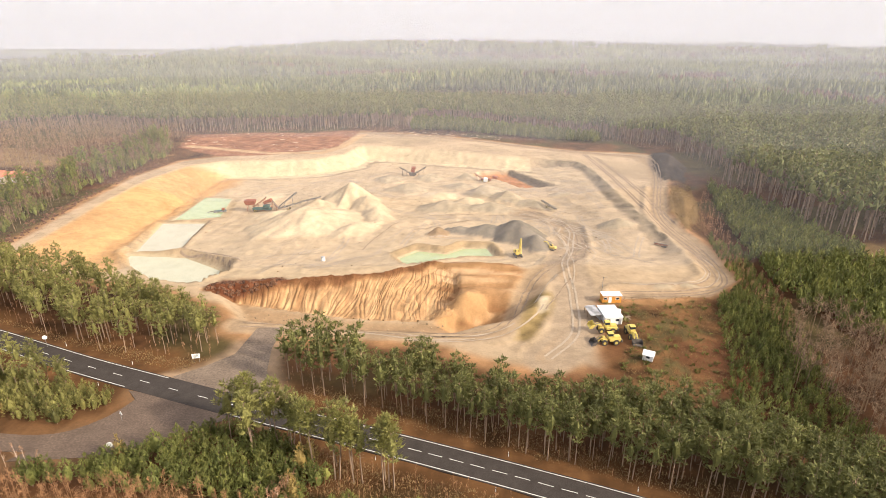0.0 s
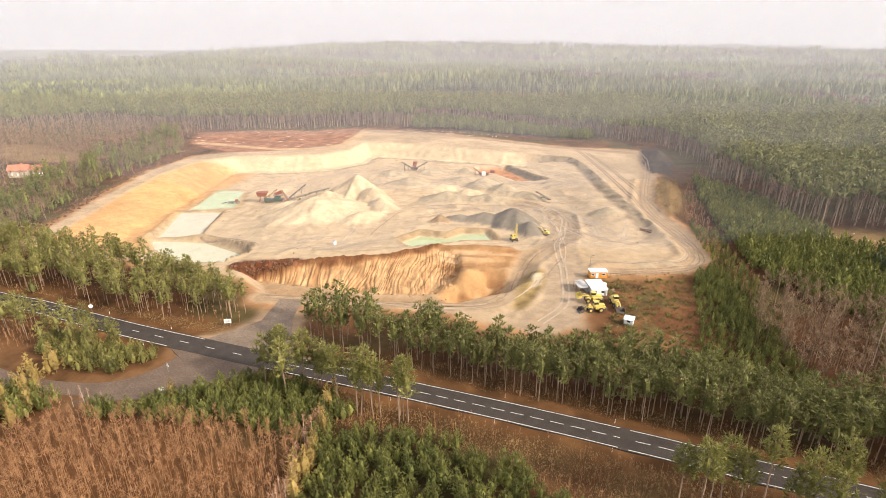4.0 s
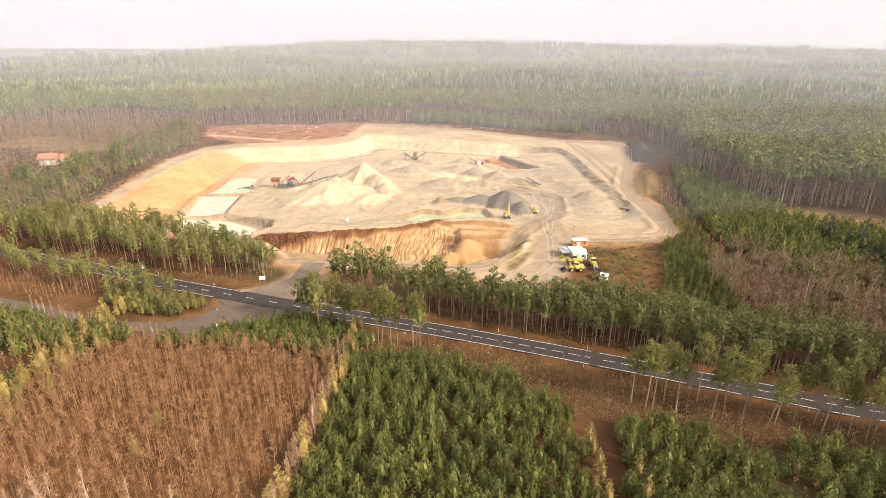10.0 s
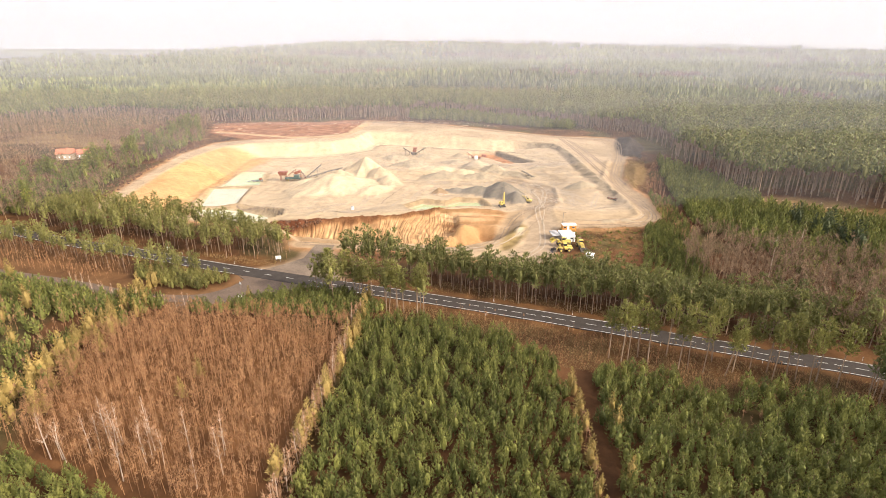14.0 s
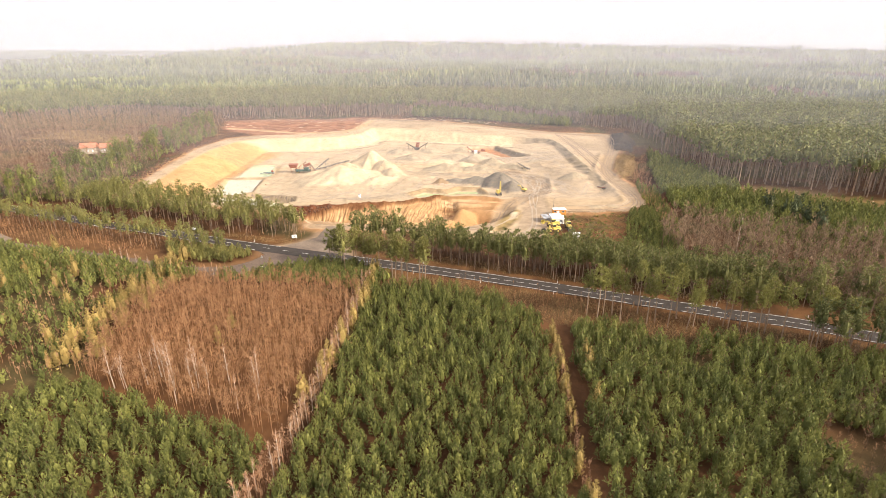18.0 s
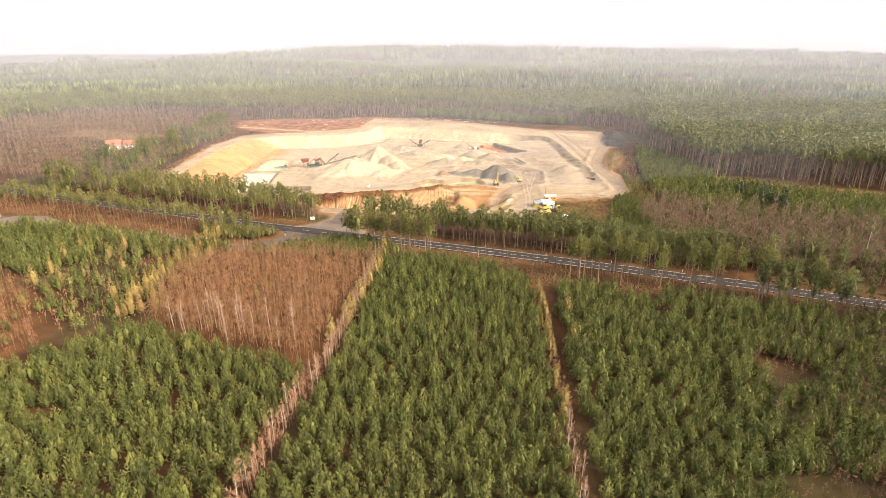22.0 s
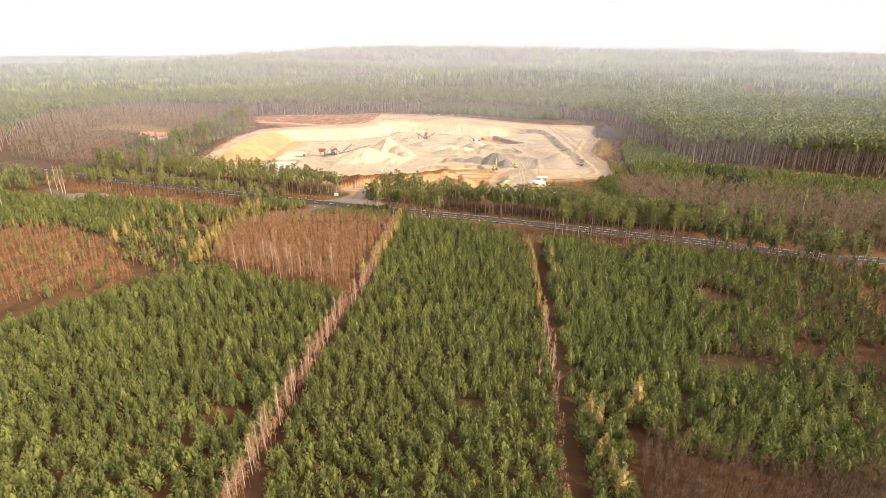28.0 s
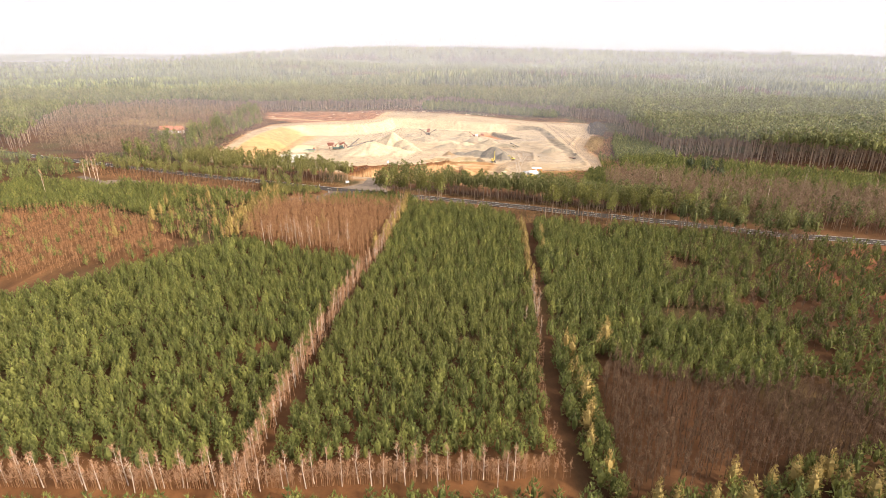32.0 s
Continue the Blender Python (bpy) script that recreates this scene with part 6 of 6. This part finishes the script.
# ---- house in the woods on the left ----
hz = gz_(-250, 299)
house = thing("house", (-250, 299, hz), 12, "pale rendered house with red clay tile roofs among trees", "house")
for nm, at, size in (("wall", (-4, 0), (10, 7, 4.2)), ("wall", (6.5, 1), (7, 6, 3.4))):
    w = part(nm, box((size[0], size[1], size[2]), (at[0], at[1], size[2] / 2), bevel=0.02), M_RENDER, house)
    for sx in (-0.3, 0.0, 0.3):
        win = part("window", box((1.0, 0.1, 1.2), (at[0] + sx * size[0], at[1] - size[1] / 2 - 0.02, 1.9)), M_WHITE, w, "white window frame")
    bm = bmesh.new()
    L, W, H0, H1 = size[0] / 2 + 0.5, size[1] / 2 + 0.6, size[2] - 0.1, size[2] + 3.0
    v = [bm.verts.new((at[0] + px, at[1] + py, pz)) for px, py, pz in ((-L, -W, H0), (L, -W, H0), (L, W, H0), (-L, W, H0), (-L, 0, H1), (L, 0, H1))]
    for f in ((0, 1, 5, 4), (2, 3, 4, 5), (0, 4, 3), (1, 2, 5), (3, 2, 1, 0)):
        bm.faces.new([v[i] for i in f])
    roof_ = part("roof", bm, M_TILE, house, "red clay tile roof")
    part("chimney", box((0.7, 0.7, 1.6), (at[0] + 1.5, at[1] + 0.6, size[2] + 2.9), bevel=0.02), M_TILE, roof_)

# ---- signs and posts along the road ----
def sign_post(x, y, turn, kind, label):
    top = thing("road_sign", (x, y, gz_(x, y)), turn, label, "road sign")
    high = {"board": 2.6, "triangle": 2.3, "mirror": 3.4, "round": 2.2}[kind]
    part("post", rod((0, 0, -0.3), (0, 0, high), 0.05, sides=8), M_STEEL, top)
    if kind == "board":
        part("post", rod((1.3, 0, -0.3), (1.3, 0, high), 0.05, sides=8), M_STEEL, top)
        plate = part("plate", box((2.0, 0.05, 1.3), (0.65, -0.08, high - 0.6), bevel=0.01), M_WHITE, top, "white sign board")
        for i in range(4):
            part("bar", box((1.5 - 0.25 * (i % 2), 0.012, 0.1), (0.65, -0.112, high - 0.2 - i * 0.25)), M_GREENSTEEL, plate, "green bar of unreadable writing")
    elif kind == "triangle":
        bm = rod((0, -0.06, high - 0.3), (0, -0.10, high - 0.3), 0.62, sides=3)
        part("plate", bm, M_WHITE, top, "white back of a triangular sign")
    else:
        bm = rod((0, -0.06, high - 0.3), (0, -0.12, high - 0.3), 0.6, sides=20)
        part("plate", bm, M_WHITE, top, "round white plate")


sign_post(-65.2, 119.9, 12, "board", "white notice board on two posts beside the pit entrance")
sign_post(-71.4, 97.0, 150, "triangle", "triangular road sign on a post where the lane joins")
sign_post(-109, 127.6, 20, "mirror", "tall post with a round white plate beside the road")
sign_post(-68.2, 87.3, 20, "round", "small round sign on a post beside the lane")
for n, q in enumerate(resample(ROAD, 25.0)):
    if -120 < q.x < 130 and not -78 < q.x < -36:
        for s in (1, -1):
            px, py = q.x + 0.35 * 4.9 * s, q.y + 0.937 * 4.9 * s
            post = thing("delineator_post", (px, py, gz_(px, py)), -20, "slim white roadside delineator post", "roadside post", "roadside posts")
            part("post", box((0.12, 0.1, 1.15), (0, 0, 0.5), bevel=0.02, taper=0.9), M_WHITE, post)
            part("band", box((0.126, 0.106, 0.2), (0, 0, 0.82), taper=0.97), M_DARKSTEEL, post, "black band")

# ---- single trees that stand out ----
def roadside_pine(h):
    return tall_pine(h=h, R=1.95, crown=0.40, clumps=32, per=10, k=4, lean=0.6, leaf=0.62, slim=0.15, deadwood=8, stem=0.19, core=0.3)


T_ROADSIDE = [roadside_pine(h) for h in (15.5, 17, 18, 16.5, 14, 17.5)]
spots = np.array([(40.2, 52.8), (43, 51.3), (44.7, 51.3), (48.1, 53.3), (49.5, 49.9), (56, 53.6), (56.7, 47.8), (59.1, 47.7), (62.1, 45.7), (66.8, 50.6), (67.1, 44.4), (69.6, 45.6), (74.7, 46.8), (78.3, 45.5), (77.9, 42.4), (82.2, 43.5), (83.3, 41.7), (85.5, 39.8), (91.5, 38.6), (88, 41), (97, 35.5), (101, 36), (106, 32), (112, 31), (119, 27), (-11.1, 77.2), (-10.2, 78.0), (-25, 81.4), (-30.1, 85), (-20, 80), (-17, 79), (-34, 88), (-40, 90)])
one_by_one("roadside_pine", spots[:, 0], spots[:, 1], T_ROADSIDE, [M_TALLBARK, M_NEEDLE["birch"]], "leaning bare-stemmed roadside pine with a light green crown", "tree", "roadside pines", (0.88, 1.08), 41)
spots = np.array([(110.3, 99), (187.8, 90.5), (150, 60), (134, 120)])
one_by_one("old_pine", spots[:, 0], spots[:, 1], [tall_pine(h=19, R=1.8, crown=0.3, clumps=8, per=3, k=2, leaf=0.9, deadwood=12)], [M_BIRCH, M_NEEDLE["tall"]], "tall thin-crowned old pine standing above the young wood", "tree", "old pines", (0.9, 1.05), 42)
spots = np.array([(-102.8, 35.7), (-101.5, 44), (-102.7, 53.6), (-101, 62), (-102.4, 71.7), (-100.5, 80), (-101.9, 89.2), (-99.8, 97), (-144.1, 48.9), (-146, 60), (-148.7, 72.5), (-150, 84), (-152.6, 93.9), (-152.5, 104), (-26.4, 84), (-27.5, 64), (-28.6, 55), (-31.6, 36.9), (-33, 25), (-36.5, 11.8), (22.7, -67), (22.7, -78.5), (21.5, -96.5), (31.4, -67.2), (34.4, -63), (-95.2, 32.3), (-96.7, 40), (-95.5, 45.4), (-97, 50), (-94, 56), (-96, 64.1), (-98, 70), (-95.1, 76), (-95.1, 81.3), (-97, 60), (-102.5, 48.3), (-98.9, 70.4), (-135.8, 49.7), (-132.6, 73.2), (-136.9, 33), (-147.7, 24.3), (-131.3, 82.1), (-120, 60), (-110, 36), (-64.2, 44.8), (-64.9, 36.6), (-29.5, 60), (-31, 35), (-33.5, 20), (-27, 74), (-64, 84), (32.9, 23.7), (33.5, 30), (31, 10),
                  (30.2, -120), (43.6, -113.5), (50.1, -114.9), (55.2, -113.6), (59.4, -113.6), (62.5, -112.2), (26.7, -120), (37.7, -118.8), (43, -120.2), (66.8, -117.8), (57, -116), (64, -115), (20, -98.7), (22, -90), (21, -80), (19, -105), (20.5, -112), (23, -72), (22, -85)])
one_by_one("larch", spots[:, 0], spots[:, 1], T_LARCH, [M_BARK, M_NEEDLE["larch"]], "narrow golden autumn larch", "tree", "scattered larches", (0.8, 1.25), 43)
sx_, sy_ = row_points([(155.7, 158), (158.4, 144), (158, 129), (159, 115)], 3.4, 2.2, 64)
one_by_one("spruce", sx_, sy_, T_LARCH, [M_BARK, M_NEEDLE["spruce"]], "dark green spruce standing above the young wood", "tree", "dark spruces", (1.2, 1.9), 64)
one_by_one("birch", np.array([-223.7, -228, -218, -225.5, -221]), np.array([128.7, 140, 131.5, 96, 134]), T_BIRCH, [M_BIRCH, M_REDTWIG], "tall pale leafless birch beside the paved widening", "tree", "birches beside the paved widening", (1.4, 1.8), 65)
sx_, sy_ = row_points([(-130, 101), (-114, 93.7), (-103.4, 89), (-91.6, 85.4), (-78, 82.8)], 2.2, 0.6, 67)
one_by_one("birch", sx_, sy_, T_BIRCH, [M_BIRCH, M_REDTWIG], "small pale birch beside the forest lane", "tree", "small birches along the lane", (0.4, 0.65), 67)
for line, gap_, wander, seed_ in (([(-103, 34), (-102, 60), (-101, 98)], 2.3, 1.3, 45), ([(-36, 14), (-30, 45), (-26.5, 82)], 5.2, 0.9, 46), ([(-92, 32), (-97, 28), (-104, 24)], 2.5, 1.0, 47)):
    lx, ly = row_points(line, gap_, wander, seed_)
    one_by_one("larch", lx, ly, T_LARCH, [M_BARK, M_NEEDLE["larch"]], "yellow autumn larch in the row beside the thicket", "tree", "larches beside the thicket", (0.7, 1.15), seed_)
rng9 = np.random.default_rng(99)
bxs, bys = rng9.uniform(-92, -46, 34), rng9.uniform(8, 24, 34)
ok9 = (bys > 8 + (-46 - bxs) * 0.22)
one_by_one("birch", bxs[ok9], bys[ok9], T_BIRCH, [M_BIRCH, M_REDTWIG], "slender leafless birch with a pale stem", "tree", "birches at the thicket edge", (0.95, 1.3), 44, ("trunk", "crown"))

# ---- stumps, logs and undergrowth ----
T_SHRUB = [shrub() for _ in range(5)]
T_GRASSY = [shrub(0.7, 0.8, 14, 1, 0.05) for _ in range(5)]


def undergrowth(poly, gap, temps, mat, label, scale, seed, keep=1.0, tone=None, name="undergrowth"):
    x, y = sow(poly, gap, seed=seed, keep=keep)
    rd = along(x, y, ROAD) > 5.2
    x, y = x[rd], y[rd]
    return planted(name, x, y, temps, [mat, mat], label, "undergrowth", scale, seed, tone)


LEFTGRASS = [(-66, 116), (-62, 121), (-72, 122), (-110, 134), (-165, 156), (-165, 151), (-110, 129)]
VERGE_S = [(-48, 97), (-30, 91), (-7, 83), (27, 71), (60, 58), (100, 42), (140, 24), (140, 14), (92, 26), (50, 40), (28, 48), (13, 60), (-7, 70), (-27, 72), (-44, 84)]
VERGE_N = [(-34, 104), (-7, 95), (27, 82), (60, 69), (96, 55), (100, 60), (60, 76), (27, 90), (-7, 102), (-34, 110)]
undergrowth(VERGE_S, 1.0, T_GRASSY, M_GRASS, "dry brown grass on the road verge", (0.7, 1.5), 51)
undergrowth(LEFTGRASS, 1.0, T_GRASSY, M_GRASS, "dry brown grass beside the road", (0.7, 1.4), 59)
undergrowth(VERGE_N, 1.1, T_GRASSY, M_GRASS, "dry brown grass beside the road", (0.7, 1.4), 52)
undergrowth(VERGE_S, 2.0, T_SCRUB[:3], M_TWIG, "leafless saplings on the road verge", (0.2, 0.55), 53, 0.8)
undergrowth(FRONT, 2.6, T_SCRUB[:3], M_TWIG, "leafless saplings under the pines", (0.2, 0.5), 54, 0.7)
undergrowth(YARD, 0.95, T_GRASSY, M_GRASS, "dry weeds on the waste ground", (0.5, 1.3), 55, 0.8)
undergrowth(YARD, 2.3, T_SHRUB, M_PINE, "low green bushes on the waste ground", (0.3, 0.9), 56, 0.45, (G_YOUNG, G_YOUNG2))
undergrowth([(106, 222), (116, 222), (130, 262), (142, 304), (132, 306), (116, 262)], 1.2, T_GRASSY, M_GRASS, "dry grass on the spoil bank", (0.8, 1.6), 57)
undergrowth([(28, 160), (38, 163), (34, 146), (24, 129), (20, 131), (24, 149)], 1.3, T_GRASSY, M_GRASS, "dry weeds on the traffic island", (0.5, 1.2), 58, 0.8)


def scattered(name, poly, count, seed, label, category, group, maker):
    rng = np.random.default_rng(seed)
    xs, ys = [p[0] for p in poly], [p[1] for p in poly]
    first, made = None, 0
    while made < count:
        x, y = rng.uniform(min(xs), max(xs)), rng.uniform(min(ys), max(ys))
        if inside(np.array([x]), np.array([y]), poly)[0] < 1:
            continue
        m = pose(x, y, gz_(x, y), 0, 0, rng.uniform(0, 360))
        if first is None:
            first = maker(name)
            tagged(first, label, category, group)
            first.matrix_world = m
        else:
            copy_thing(first, m @ Matrix.Scale(rng.uniform(0.7, 1.3), 4))
        made += 1


def log(name):
    return part(name, rod((-1.6, 0, 0.14), (1.6, 0.1, 0.16), 0.16, 0.12, 8), M_STUMP)


def stump(name):
    bm = rod((0, 0, -0.2), (0, 0, 0.35), 0.34, 0.24, 9)
    return part(name, bm, M_STUMP)


scattered("log", CLEARED, 40, 61, "short pale cut log on the cleared ground", "log", "logs on the clearing", log)
scattered("log", [(-60, 478), (-60, 462), (40, 436), (60, 446), (0, 470)], 40, 62, "short pale cut log beside the track", "log", "logs beside the track", log)
scattered("stump", [(164, 204), (187, 204), (250, 156), (240, 142), (170, 180)], 30, 63, "pale tree stump on the felled strip", "stump", "stumps on the felled strip", stump)


# ---- loose stones and clods ----
def boulders(poly, count, mat, seed, label, size):
    rng = np.random.default_rng(seed)
    base = np.array([(-1, -0.8, -0.3), (0.9, -0.9, -0.3), (1, 0.8, -0.3), (-0.8, 1, -0.3), (-0.5, -0.4, 0.7), (0.5, -0.5, 0.6), (0.45, 0.5, 0.75), (-0.5, 0.45, 0.6)])
    faces = np.array([(0, 1, 5), (0, 5, 4), (1, 2, 6), (1, 6, 5), (2, 3, 7), (2, 7, 6), (3, 0, 4), (3, 4, 7), (4, 5, 6), (4, 6, 7)])
    temps = [(base * rng.uniform(0.6, 1.3, base.shape), faces, np.zeros(len(faces), int)) for _ in range(5)]
    xs, ys = [p[0] for p in poly], [p[1] for p in poly]
    x, y = rng.uniform(min(xs), max(xs), count), rng.uniform(min(ys), max(ys), count)
    ok = inside(x, y, poly) > 0
    planted("stones", x[ok], y[ok], temps, [mat], label, "stones", size, seed)


M_CLOD = material("dark_soil_clods", (0.11, 0.055, 0.032), 0.95, var=0.3, size=1, fine=5, island=0.4)
M_SANDSTONE = material("sandy_stones", (0.27, 0.19, 0.115), 0.95, var=0.3, size=1, fine=5, island=0.35)
boulders([(-81, 164), (-80, 171), (-58, 175), (-52, 171), (-60, 167)], 1100, M_CLOD, 71, "dark soil clods along the top of the dug face", (0.25, 0.7))
boulders(PIT, 500, M_SANDSTONE, 72, "loose sandy stones on the pit floor", (0.12, 0.42))
boulders([(-70, 160), (-30, 150), (10, 150), (18, 158), (14, 146), (-30, 142), (-62, 148)], 260, M_SANDSTONE, 73, "fallen clods at the foot of the face", (0.15, 0.4))
boulders([(-178, 190), (-184, 262), (-184, 310), (-176, 345), (-190, 350), (-194, 300), (-192, 240), (-186, 190)], 700, M_CLOD, 74, "root clods and debris along the rim", (0.3, 0.9))
# ---- upright see-through sheets that imitate haze, from the pit to the far woods ----
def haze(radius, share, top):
    m = bpy.data.materials.new("haze_sheet")
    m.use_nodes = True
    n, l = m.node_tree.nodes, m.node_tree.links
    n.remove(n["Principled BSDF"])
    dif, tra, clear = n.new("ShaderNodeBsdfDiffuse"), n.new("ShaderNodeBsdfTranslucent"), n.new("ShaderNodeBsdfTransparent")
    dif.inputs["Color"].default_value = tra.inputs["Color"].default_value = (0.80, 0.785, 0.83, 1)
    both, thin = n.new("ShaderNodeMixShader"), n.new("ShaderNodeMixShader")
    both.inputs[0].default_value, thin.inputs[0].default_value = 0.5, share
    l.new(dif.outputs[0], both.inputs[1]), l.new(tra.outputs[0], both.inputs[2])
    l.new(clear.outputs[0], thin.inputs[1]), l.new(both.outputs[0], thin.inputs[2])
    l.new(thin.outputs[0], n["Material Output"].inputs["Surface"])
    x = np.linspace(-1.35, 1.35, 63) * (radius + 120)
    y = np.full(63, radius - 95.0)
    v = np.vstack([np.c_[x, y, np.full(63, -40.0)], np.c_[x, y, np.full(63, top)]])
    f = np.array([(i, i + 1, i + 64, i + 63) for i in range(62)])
    tagged(new("haze", mesh_of("haze", v, f, [m], smooth=True)), "flat see-through sheet imitating pale haze over pit and woods", "haze", kind="stuff")


# seven flat sheets stacked in depth, each whitening what lies behind it
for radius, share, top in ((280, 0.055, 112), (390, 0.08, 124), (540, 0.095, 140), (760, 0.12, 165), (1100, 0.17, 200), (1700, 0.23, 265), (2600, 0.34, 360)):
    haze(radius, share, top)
